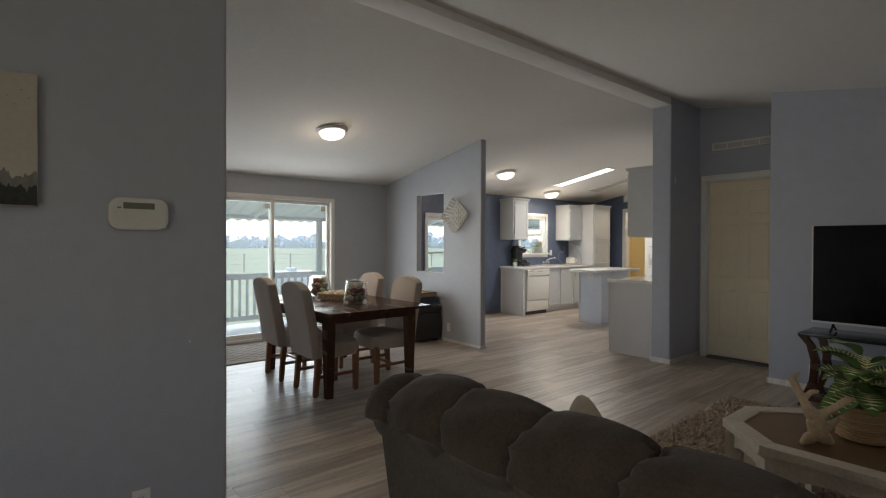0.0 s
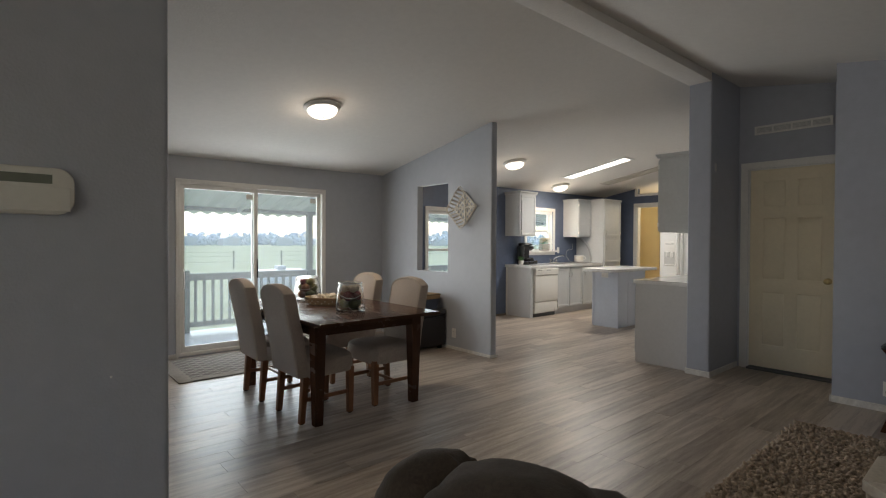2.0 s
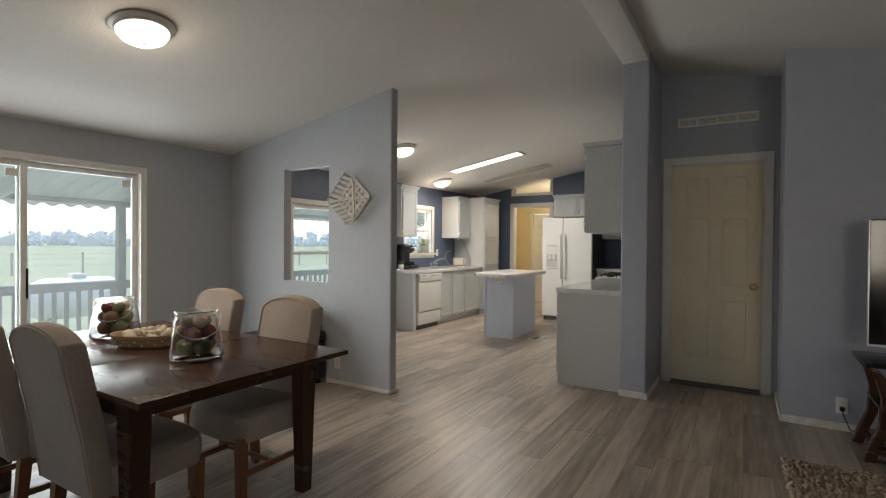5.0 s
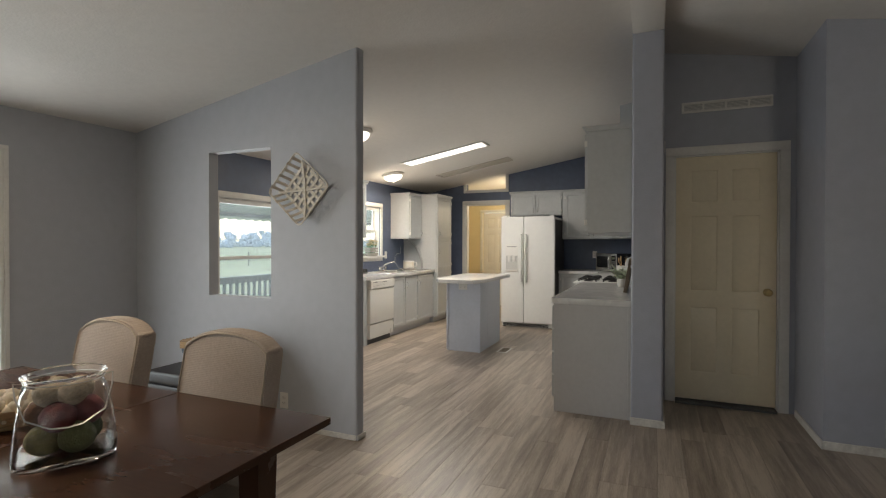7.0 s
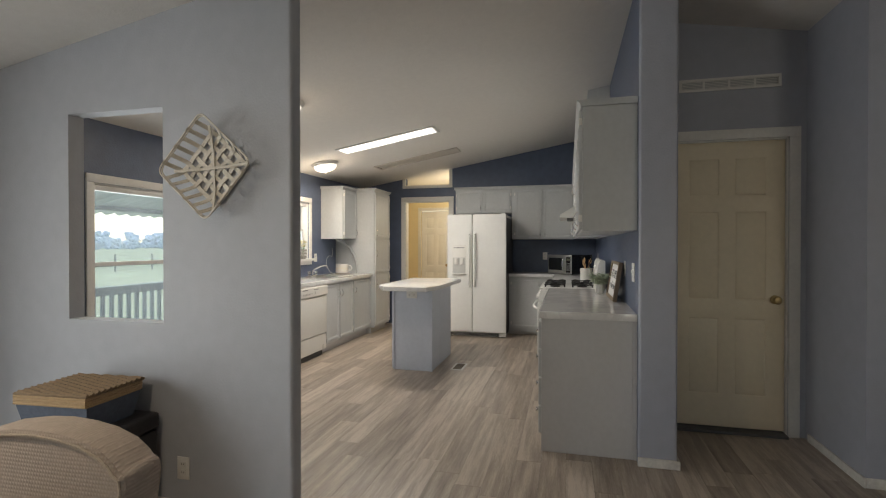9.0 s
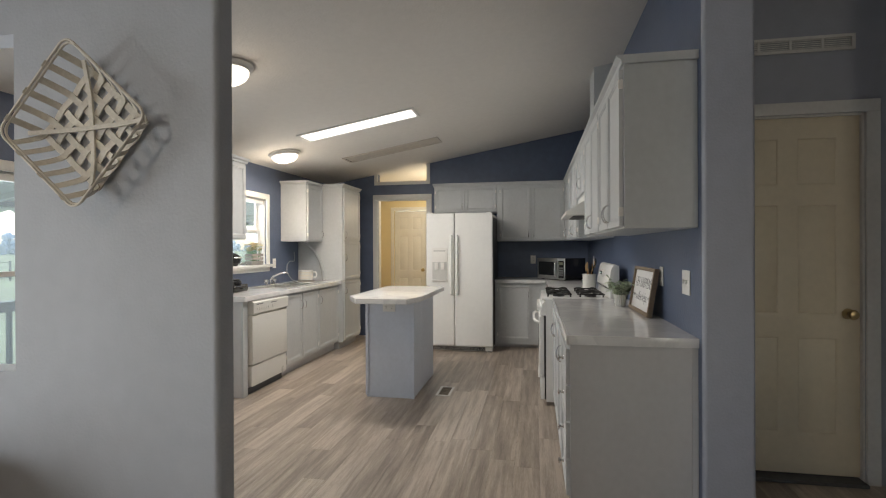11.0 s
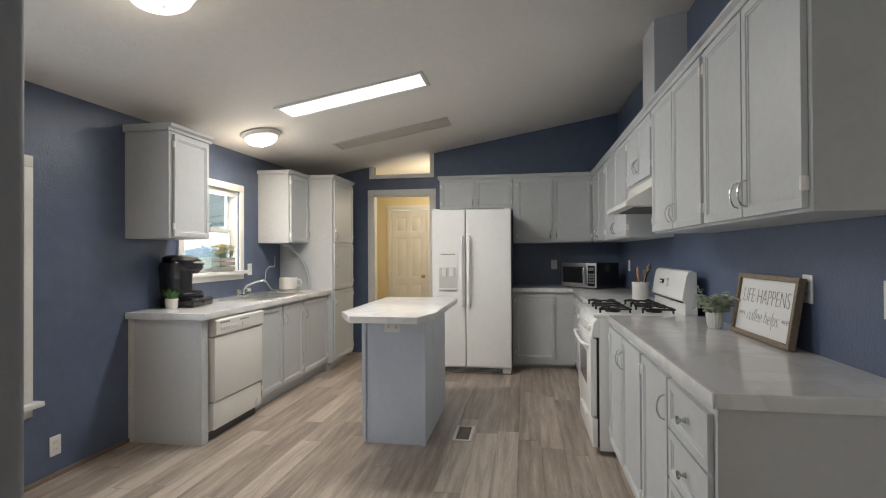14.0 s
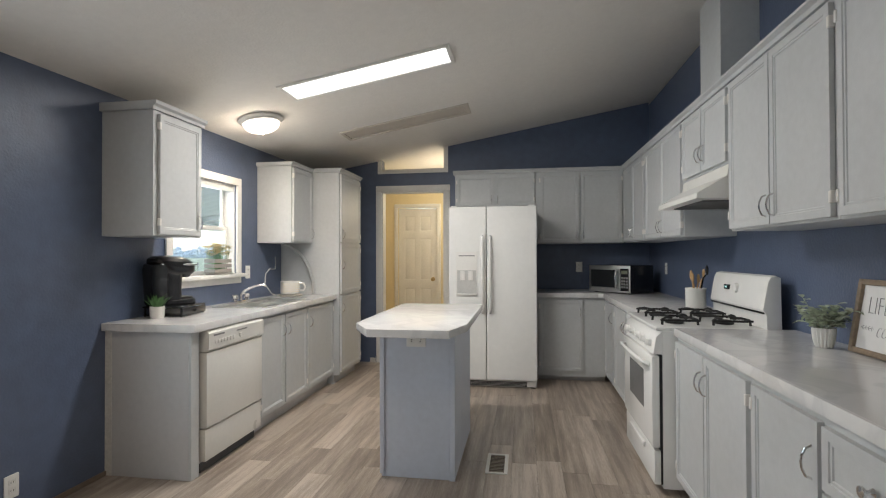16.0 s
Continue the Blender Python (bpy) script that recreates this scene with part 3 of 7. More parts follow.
def panel_door(name, label, w, h, m, material, knob_x=None, knob_mat=None):
    """A six-panel door: slab with stiles and rails proud and six raised fields. Local: width along x, face towards -y."""
    ob = thing(name, label, "door", m)
    s, mid = 0.115 * w / 0.76, 0.10 * w / 0.76
    xs = (0, s, w / 2 - mid / 2, w / 2 + mid / 2, w - s, w)
    zs = (0, 0.23, 0.79, 0.92, 1.56, 1.67, h - 0.115, h)
    bm = bmesh.new()
    gv = [[bm.verts.new((x, 0, z)) for x in xs] for z in zs]
    fields = []
    for r in range(7):
        for q in range(5):
            f = bm.faces.new((gv[r][q], gv[r][q + 1], gv[r + 1][q + 1], gv[r + 1][q]))
            if q in (1, 3) and r in (1, 3, 5):
                fields.append(f)
    back = bmesh.ops.extrude_face_region(bm, geom=bm.faces[:])
    bmesh.ops.translate(bm, verts=[v for v in back["geom"] if isinstance(v, bmesh.types.BMVert)], vec=(0, 0.036, 0))
    bmesh.ops.recalc_face_normals(bm, faces=bm.faces)
    bmesh.ops.inset_individual(bm, faces=fields, thickness=0.014, depth=-0.007)
    bmesh.ops.inset_individual(bm, faces=fields, thickness=0.022, depth=0.005)
    part("slab", bm, material, ob)
    if knob_x is not None:
        bm = bmesh.new()
        bm_lathe(bm, [(0.001, 0), (0.032, 0.002), (0.030, 0.008), (0.012, 0.012), (0.011, 0.034), (0.024, 0.042), (0.029, 0.055), (0.022, 0.066), (0.002, 0.070)], n=20)
        bmesh.ops.rotate(bm, verts=bm.verts, cent=(0, 0, 0), matrix=Matrix.Rotation(radians(90), 3, "X"))
        bmesh.ops.translate(bm, verts=bm.verts, vec=(knob_x, 0, 0.93))
        part("knob", bm, knob_mat or BRASS, ob, "round brass door knob")
    return ob


panel_door("door_recess", "closed cream six-panel interior door in the recess", 0.735, 2.06, pose(6.285, 2.458, 0.028, 0, 0, -90), CREAMDOOR, 0.675)
panel_door("door_hall", "closed white six-panel closet door in the hall", 0.60, 2.02, pose(12.02, 6.105, 0.01, 0, 0, -90), TRIM, 0.54)
# dark block, its colour standing for the shade below the door
solid("threshold", box(6.20, 6.40, 1.724, 2.456, 0.001, 0.02), TOE, "dark strip for the shaded gap under the recess door", "threshold", kind="structure")


def slider_door():
    x0, x1, z0, z1 = SLIDER
    ob = thing("door_slider", "closed white sliding glass patio door", "patio door", kind="structure")
    y0, y1 = NORTH + 0.02, NORTH + 0.10
    for a, b, c, d in ((x0, x0 + 0.025, z0, z1), (x1 - 0.025, x1, z0, z1), (x0 + 0.025, x1 - 0.025, z1 - 0.03, z1), (x0 + 0.025, x1 - 0.025, z0, z0 + 0.035)):
        part("frame", box(a, b, NORTH - 0.01, y1, c, d, 0.003), TRIM, ob)
    mid = (x0 + x1) / 2 - 0.02
    for nm, a, b, yy in (("sliding_sash", x0 + 0.025, mid + 0.03, y0), ("fixed_sash", mid - 0.03, x1 - 0.025, y0 + 0.034)):
        bm = bmesh.new()
        w = 0.046
        for p in ((a, a + w, z0 + 0.035, z1 - 0.03), (b - w, b, z0 + 0.035, z1 - 0.03), (a + w, b - w, z1 - 0.03 - w, z1 - 0.03), (a + w, b - w, z0 + 0.035, z0 + 0.035 + w + 0.02)):
            bm_box(bm, p[0], p[1], yy, yy + 0.03, p[2], p[3], 0.003)
        sash = part(nm, bm, TRIM, ob)
        g = part("pane", box(a + w - 0.005, b - w + 0.005, yy + 0.012, yy + 0.018, z0 + 0.09, z1 - 0.08), GLASS, sash, "clear glass pane")
        g.visible_shadow = False
        part("sticker", box(b - w - 0.09, b - w - 0.01, yy + 0.008, yy + 0.0115, z1 - 0.16, z1 - 0.10), PLATE, sash, "white paper sticker")
        if nm == "sliding_sash":
            bm = bmesh.new()
            bm_tube(bm, [(a + 0.03, yy, 0.78), (a + 0.03, yy - 0.035, 0.80), (a + 0.03, yy - 0.045, 0.88), (a + 0.03, yy - 0.035, 0.97), (a + 0.03, yy, 0.99)], 0.009)
            part("handle", bm, TRIM, sash, "white pull handle")
            part("latch_strip", box(b - 0.012, b + 0.004, yy - 0.003, yy, 0.86, 1.10), BLACK, sash, "dark latch strip")


slider_door()


def sash_window(name, label, x0, x1, z0, z1, rail):
    ob = thing(name, label, "window", kind="structure")
    w = 0.065
    for a, b, c, d in ((x0 - w, x0, z0, z1), (x1, x1 + w, z0, z1), (x0 - w, x1 + w, z1, z1 + w)):
        part("window_frame", box(a, b, NORTH - 0.028, NORTH - 0.0105, c, d, 0.004), TRIM, ob)
    part("window_sill", box(x0 - w - 0.03, x1 + w + 0.03, NORTH - 0.075, NORTH + 0.06, z0 - 0.03, z0, 0.006), TRIM, ob)
    part("apron", box(x0 - w, x1 + w, NORTH - 0.026, NORTH - 0.0105, z0 - 0.085, z0 - 0.03, 0.004), TRIM, ob)
    for a, b in ((x0, x0 + 0.012), (x1 - 0.012, x1)):
        part("jamb", box(a, b, NORTH, NORTH + 0.139, z0, z1), TRIM, ob)
    part("jamb", box(x0 + 0.012, x1 - 0.012, NORTH, NORTH + 0.139, z1 - 0.012, z1), TRIM, ob)
    for c, d, yy in ((z0, rail + 0.02, NORTH + 0.06), (rail - 0.02, z1 - 0.012, NORTH + 0.09)):
        bm = bmesh.new()
        a, b, s = x0 + 0.012, x1 - 0.012, 0.032
        for p in ((a, a + s, c, d), (b - s, b, c, d), (a + s, b - s, c, c + s), (a + s, b - s, d - s, d)):
            bm_box(bm, p[0], p[1], yy, yy + 0.025, p[2], p[3], 0.002)
        sash = part("sash", bm, TRIM, ob)
        g = part("pane", box(a + s - 0.004, b - s + 0.004, yy + 0.01, yy + 0.014, c + s - 0.004, d - s + 0.004), GLASS, sash, "clear glass pane")
        g.visible_shadow = False
    bl = part("blind_headrail", box(x0 + 0.02, x1 - 0.02, NORTH + 0.005, NORTH + 0.05, z1 - 0.055, z1 - 0.013, 0.004), CERAMIC, ob, "raised white mini blind")
    return ob


sash_window("window_dinette", "tall white sash window with raised blind", *WIN_A, 1.19)
# two unseen windows, added to hold the fill lamps on the west side
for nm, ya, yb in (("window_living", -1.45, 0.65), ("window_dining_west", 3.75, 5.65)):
    lw = thing(nm, "unseen white framed window added in the west wall for fill light", "window", kind="structure")
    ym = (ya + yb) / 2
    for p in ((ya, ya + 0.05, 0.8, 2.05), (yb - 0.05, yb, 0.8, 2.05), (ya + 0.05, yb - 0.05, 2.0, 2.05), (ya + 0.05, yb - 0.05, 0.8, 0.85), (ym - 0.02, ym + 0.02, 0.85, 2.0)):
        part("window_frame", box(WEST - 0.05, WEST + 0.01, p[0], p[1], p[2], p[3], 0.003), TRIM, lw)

sash_window("window_sink", "white sash window over the sink", *WIN_B, 1.545)


# ---- ceiling fixtures ----
SL = math.degrees(math.atan(0.178))


def dome_lamp(m):
    ob = thing("ceiling_lamp", "lit flush dome lamp with nickel ring on the ceiling", "ceiling lamp", m, "flush ceiling lamps")
    bm = bmesh.new()
    bm_lathe(bm, [(0.0900, 0.0), (0.163, -0.001), (0.172, -0.006), (0.174, -0.013), (0.168, -0.020), (0.156, -0.024), (0.150, -0.032), (0.144, -0.040), (0.139, -0.038), (0.1250, -0.02), (0.0900, -0.012)], n=40, cap=False)
    part("ring", bm, NICKEL, ob, "brushed nickel ring")
    bm = bmesh.new()
    bm_lathe(bm, [(0.1400, -0.036), (0.1370, -0.052), (0.1220, -0.074), (0.0930, -0.092), (0.0540, -0.103), (0.0135, -0.107), (0.0009, -0.1075)], n=40, cap=False)
    part("dome", bm, DOME, ob, "glowing frosted glass dome")
    bm = bmesh.new()
    bm_lathe(bm, [(0.0009, -0.105), (0.0126, -0.107), (0.0108, -0.113), (0.0144, -0.118), (0.0090, -0.125), (0.0009, -0.128)], n=16)
    part("finial", bm, NICKEL, ob, "small nickel finial")
    return ob


L1 = dome_lamp(pose(2.56, 4.90, ceil_z(4.90, 2.56), -SL, 0, 0))
for x, y in ((5.98, 5.50), (8.145, 6.25)):
    copy_thing(L1, pose(x, y, ceil_z(y, x), -SL, 0, 0))


COVER = mat("cover_panel_taupe", (0.50, 0.46, 0.41), 0.55, var=0.06)


def ceiling_panel(name, label, x, y, panel, lx=0.15, ly=0.60, rim=TRIM):
    ob = thing(name, label, "ceiling panel", pose(x, y, ceil_z(y, x), -SL, 0, 0))
    for a, b, c, d in ((-lx - 0.03, -lx, -ly - 0.03, ly + 0.03), (lx, lx + 0.03, -ly - 0.03, ly + 0.03), (-lx, lx, -ly - 0.03, -ly), (-lx, lx, ly, ly + 0.03)):
        part("frame", box(a, b, c, d, -0.014, 0.01, 0.004), rim, ob)
    part("diffuser", box(-lx, lx, -ly, ly, -0.006, 0.004), panel, ob)
    return ob


ceiling_panel("skylight", "bright long skylight panel with white frame in the ceiling", 7.79, 5.26, PANEL, 0.125, 0.575)
ceiling_panel("ceiling_cover", "unlit long taupe cover panel on the ceiling", 9.08, 5.29, COVER, 0.12, 0.585, COVER)


def wall_grille():
    ob = thing("wall_vent", "long white return-air grille above the door", "air vent", pose(6.26, 2.42, 2.455, 0, 0, -90))
    w, h = 0.66, 0.09
    for a, b, c, d in ((0, w, 0, 0.018), (0, w, h - 0.018, h), (0, 0.02, 0.018, h - 0.018), (w - 0.02, w, 0.018, h - 0.018)):
        part("frame", box(a, b, -0.012, 0, c, d, 0.002), TRIM, ob)
    part("backing", box(0.02, w - 0.02, -0.003, -0.0005, 0.018, h - 0.018), GREYPLASTIC, ob)
    for i in range(1, 4):
        part("mullion", box(w * i / 4 - 0.007, w * i / 4 + 0.007, -0.011, -0.003, 0.018, h - 0.018), TRIM, ob)
    for i in range(5):
        part("slat", box(0.02, w - 0.02, -0.008, -0.004, 0.0225 + i * 0.011, 0.0255 + i * 0.011), TRIM, ob)


wall_grille()

# ---- kitchen ----


def bm_front(bm, a, b, c, d, y=-0.02, t=0.018):
    """Cabinet front with a raised frame and recessed field: a..b by c..d, facing -y."""
    g = bm_box(bm, a, b, y, y + t, c, d)
    bm.normal_update()
    f = min(bm.faces, key=lambda q: q.calc_center_median().y)
    bmesh.ops.inset_region(bm, faces=[f], thickness=0.043, depth=0)
    bmesh.ops.inset_region(bm, faces=[f], thickness=0.004, depth=-0.004)
    bmesh.ops.inset_region(bm, faces=[f], thickness=0.010, depth=0)
    bmesh.ops.inset_region(bm, faces=[f], thickness=0.004, depth=-0.004)
    return bm


def cabinet(name, label, w, d, z0, z1, m, doors=(), drawers=(), crown=0.0, toe=0.0, body=None, side=None):
    """Local: width x 0..w, front at y 0 facing -y, back at y d. doors: (a, b, c, d, 'l' or 'r' handle side, handle z)."""
    ob = thing(name, label, "cabinet", m, "painted kitchen cabinets")
    part("body", box(0, w, 0, d, z0 + toe, z1, 0.002, 1), body or CAB, ob)
    if toe:
        part("toe_kick", box(0.0, w, 0.06, d, z0, z0 + toe), side or CABSIDE, ob)
    if crown:
        bm = bmesh.new()
        prof = [(0.0, z1), (-0.012, z1), (-0.016, z1 + 0.018), (-0.034, z1 + 0.03), (-0.036, z1 + crown), (0.0, z1 + crown)]
        bm_prism(bm, [(-0.02, y, z) for y, z in prof], (w + 0.04, 0, 0))
        bm_box(bm, -0.02, w + 0.02, 0.0, d, z1 + 0.0005, z1 + crown)
        part("crown", bm, CAB, ob)
    for a, b, c, e, hs, hz in doors:
        dr = part("door", bm_front(bmesh.new(), a, b, c, e), CAB, ob)
        hx = a + 0.028 if hs == "l" else b - 0.028
        bm = bmesh.new()
        bm_tube(bm, [(hx, -0.019, hz - 0.048), (hx, -0.036, hz - 0.040), (hx, -0.046, hz - 0.018), (hx, -0.048, hz), (hx, -0.046, hz + 0.018), (hx, -0.036, hz + 0.040), (hx, -0.019, hz + 0.048)], 0.0040, 8)
        part("handle", bm, CHROME, dr, "curved chrome pull handle")
        ex = b if hs == "l" else a
        for zz in (c + 0.07, e - 0.07):
            part("hinge", box(ex - 0.008, ex + 0.008, -0.024, -0.001, zz - 0.022, zz + 0.022, 0.003, 1), NICKEL, dr, "small exposed metal hinge")
    for a, b, c, e in drawers:
        dr = part("drawer", bm_front(bmesh.new(), a, b, c, e), CAB, ob)
        bm = bmesh.new()
        bm_lathe(bm, [(0.001, 0), (0.011, 0.0), (0.006, 0.008), (0.006, 0.016), (0.015, 0.022), (0.014, 0.028), (0.001, 0.031)], n=16)
        bmesh.ops.rotate(bm, verts=bm.verts, cent=(0, 0, 0), matrix=Matrix.Rotation(radians(90), 3, "X"))
        bmesh.ops.translate(bm, verts=bm.verts, vec=((a + b) / 2, -0.02, (c + e) / 2))
        part("knob", bm, CHROME, dr, "round chrome knob")
    return ob


FN = 6.118          # front of the north base units
WN = NORTH - 0.011  # finished kitchen wall
DN = WN - FN
UB, UT = 1.435, 2.165
# north run
ep = thing("cabinet_end_panel", "pale grey end panel of the sink cabinets with scuffed edge", "cabinet panel", pose(7.137, FN, 0))
part("panel", box(0, 0.038, 0.02, WN - FN, 0, 0.872, 0.002, 1), CABSIDE, ep)
part("stile", box(0, 0.073, 0, 0.0195, 0, 0.872, 0.002, 1), CAB, ep, "pale grey front stile")
part("wall_strip", box(-0.003, -0.0005, WN - FN - 0.045, WN - FN, 0, 0.872), BASEB, ep, "chipped strip along the wall")
cabinet("sink_cabinet", "pale grey painted sink base cabinet with three panel doors", 1.44, DN, 0, 0.872, pose(7.885, FN, 0), [(0.005, 0.365, 0.13, 0.845, "r", 0.72), (0.39, 0.785, 0.13, 0.845, "l", 0.72), (0.82, 1.405, 0.13, 0.845, "l", 0.72)], toe=0.10)
cabinet("pantry_cabinet", "tall pale grey pantry cabinet with three stacked doors", 0.64, WN - 6.055, 0, 2.165, pose(9.335, 6.055, 0), [(0.02, 0.62, 0.12, 0.90, "l", 0.78), (0.02, 0.62, 0.92, 1.435, "l", 1.22), (0.02, 0.62, 1.453, 2.145, "l", 1.53)], crown=0.04, toe=0.09)
cabinet("wall_cabinet", "pale grey painted wall cabinet beside the sink window", 0.44, WN - 6.345, UB, 2.18, pose(7.105, 6.345, 0), [(0.035, 0.415, UB + 0.012, 2.16, "r", 1.53)], crown=0.05)
cabinet("wall_cabinet", "pale grey painted wall cabinet next to the pantry", 0.46, WN - 6.345, UB, 2.16, pose(8.865, 6.345, 0), [(0.02, 0.44, UB + 0.012, 2.14, "r", 1.53)], crown=0.035)
# counter with sink cut-out
bm = bmesh.new()
cx0, cx1, cy0, cz0, cz1 = 7.115, 9.332, 6.085, 0.8725, 0.915
sx0, sx1, sy0, sy1 = 8.03, 8.78, 6.17, 6.57
O4 = [(cx0, cy0), (cx1, cy0), (cx1, WN), (cx0, WN)]
I4 = [(sx0, sy0), (sx1, sy0), (sx1, sy1), (sx0, sy1)]
ot4, ob4, it4, ib4 = ([bm.verts.new((x, y, z)) for x, y in q] for q, z in ((O4, cz1), (O4, cz0), (I4, cz1), (I4, cz0)))
for i in range(4):
    j = (i + 1) % 4
    for q in ((ot4[i], ot4[j], it4[j], it4[i]), (ob4[j], ob4[i], ib4[i], ib4[j]), (ob4[i], ob4[j], ot4[j], ot4[i]), (it4[i], it4[j], ib4[j], ib4[i])):
        bm.faces.new(q)
ct = thing("countertop", "white marbled laminate countertop over the sink cabinets", "countertop")
part("slab", bm, MARBLE, ct, smooth=False)
part("front_edge", box(cx0 - 0.009, cx1, cy0 - 0.009, cy0 - 0.0005, cz0 - 0.004, cz1 + 0.0005, 0.003), MARBLE, ct, "laminate edge band")
part("end_edge", box(cx0 - 0.009, cx0 - 0.0005, cy0 - 0.0005, WN, cz0 - 0.004, cz1 + 0.0005, 0.003), MARBLE, ct, "laminate edge band")
sk = thing("sink", "double-bowl stainless steel sink set in the counter", "sink", pose((sx0 + sx1) / 2, (sy0 + sy1) / 2, 0.9155))
bm = bmesh.new()
W2, H2 = (sx1 - sx0) / 2, (sy1 - sy0) / 2
for p in ((-W2 - 0.015, W2 + 0.015, -H2 - 0.015, -H2 + 0.03), (-W2 - 0.015, W2 + 0.015, H2 - 0.06, H2 + 0.015), (-W2 - 0.015, -W2 + 0.03, -H2 + 0.03, H2 - 0.06), (W2 - 0.03, W2 + 0.015, -H2 + 0.03, H2 - 0.06), (-0.02, 0.02, -H2 + 0.03, H2 - 0.06)):
    bm_box(bm, *p, 0.0, 0.006)
part("rim", bm, STEEL, sk)
for a, b in ((-W2 + 0.031, -0.021), (0.021, W2 - 0.031)):
    bm = bmesh.new()
    c, d = -H2 + 0.031, H2 - 0.061
    for p in ((a, a + 0.004, c, d, -0.16, 0), (b - 0.004, b, c, d, -0.16, 0), (a + 0.004, b - 0.004, c, c + 0.004, -0.16, 0), (a + 0.004, b - 0.004, d - 0.004, d, -0.16, 0), (a, b, c, d, -0.164, -0.16)):
        bm_box(bm, *p)
    part("bowl", bm, STEEL, sk)
fc = thing("faucet", "chrome kitchen faucet with two knobs behind the sink", "faucet", pose(8.36, 6.55, 0.922))
part("base", box(-0.11, 0.11, -0.025, 0.025, 0, 0.018, 0.008), CHROME, fc)
bm = bmesh.new()
bm_tube(bm, [(0, 0, 0.015), (0, 0, 0.06), (0.02, -0.03, 0.10), (0.06, -0.10, 0.135), (0.09, -0.16, 0.145), (0.095, -0.175, 0.125)], [0.014, 0.012, 0.011, 0.010, 0.010, 0.010], 10)
part("spout", bm, CHROME, fc)
for s in (-0.085, 0.085):
    bm = bmesh.new()
    bm_lathe(bm, [(0.001, 0.016), (0.018, 0.018), (0.014, 0.03), (0.026, 0.04), (0.028, 0.062), (0.02, 0.07), (0.001, 0.072)], (s, 0, 0), 14)
    part("tap_knob", bm, CHROME, fc)


def dishwasher():
    ob = thing("dishwasher", "bisque built-in dishwasher with button panel", "dishwasher", pose(7.226, FN, 0))
    w = 0.65
    part("body", box(0, w, 0.02, 0.5, 0.06, 0.868), CABSIDE, ob)
    part("door", box(0.005, w - 0.005, -0.035, 0.018, 0.275, 0.73, 0.006), BISQUE, ob)
    bm = bmesh.new()
    bm_prism(bm, [(0.005, 0.018, 0.735), (0.005, -0.035, 0.735), (0.005, -0.048, 0.75), (0.005, -0.05, 0.845), (0.005, -0.03, 0.862), (0.005, 0.018, 0.862)], (w - 0.01, 0, 0), 0.003)
    pn = part("control_panel", bm, BISQUE, ob)
    for i in range(7):
        part("button", box(0.06 + i * 0.032, 0.084 + i * 0.032, -0.0535, -0.0495, 0.775, 0.80, 0.002, 1), PLATE, pn)
    part("vent_slot", box(0.05, 0.16, -0.0515, -0.0495, 0.825, 0.835), INKGREY, pn)
    part("label_bar", box(0.30, 0.42, -0.0512, -0.0495, 0.82, 0.828), INKGREY, pn)
    part("dial", box(0.33, 0.36, -0.054, -0.0495, 0.775, 0.805, 0.004), PLATE, pn)
    part("lower_panel", box(0.005, w - 0.005, -0.025, 0.018, 0.075, 0.265, 0.005), BISQUE, ob)
    part("toe_kick", box(0.02, w - 0.02, 0.02, 0.05, 0.0, 0.07), TOE, ob)


dishwasher()

# end wall
FE = 9.79
WE = END


def end_pose(y, x):
    return pose(x, y, 0, 0, 0, -90)


cabinet("fridge_top_cabinet", "pale grey wall cabinet with two doors above the refrigerator", 0.90, WE - 10.09, 1.845, 2.225, end_pose(4.958, 10.09), [(0.02, 0.44, 1.86, 2.205, "r", 1.93), (0.455, 0.885, 1.86, 2.205, "l", 1.93)], crown=0.04)
cabinet("wall_cabinet", "pale grey wall cabinet with two doors on the end wall", 0.940, WE - 10.09, UB, 2.225, end_pose(4.057, 10.09), [(0.045, 0.466, UB + 0.012, 2.205, "r", 1.53), (0.482, 0.912, UB + 0.012, 2.205, "l", 1.53)], crown=0.04)
cabinet("base_cabinet", "pale grey base cabinet with one door beside the refrigerator", 0.711, WE - FE, 0, 0.872, end_pose(4.082, FE), [(0.05, 0.49, 0.11, 0.845, "r", 0.72)], toe=0.05)
# south run; local x runs towards -x in the room
FS, WS, US = 3.37, 2.785, 3.115


def south(x, y):
    return pose(x, y, 0, 0, 0, 180)


cabinet("wall_cabinet", "pale grey corner wall cabinet with narrow doors", 1.993, US - WS, UB, 2.225, south(10.085, US), [(0.02, 0.45, UB + 0.012, 2.205, "r", 1.53), (0.46, 0.89, UB + 0.012, 2.205, "l", 1.53), (0.99, 1.47, UB + 0.012, 2.205, "r", 1.53), (1.48, 1.973, UB + 0.012, 2.205, "l", 1.53)], crown=0.04)
cabinet("hood_cabinet", "short pale grey wall cabinet above the range hood", 0.765, US - WS, 1.80, 2.225, south(8.09, US), [(0.02, 0.375, 1.815, 2.205, "r", 1.92), (0.385, 0.745, 1.815, 2.205, "l", 1.92)], crown=0.04)
cabinet("wall_cabinet", "pale grey wall cabinet with two tall doors", 0.905, US - WS, UB, 2.225, south(7.323, US), [(0.02, 0.445, UB + 0.012, 2.205, "r", 1.53), (0.455, 0.885, UB + 0.012, 2.205, "l", 1.53)], crown=0.04)
cabinet("wall_cabinet", "pale grey wall cabinet at the open end of the run", 0.824, US - WS, UB, 2.225, south(6.416, US), [(0.02, 0.406, UB + 0.012, 2.205, "r", 1.53), (0.416, 0.806, UB + 0.012, 2.205, "l", 1.53)], crown=0.04)
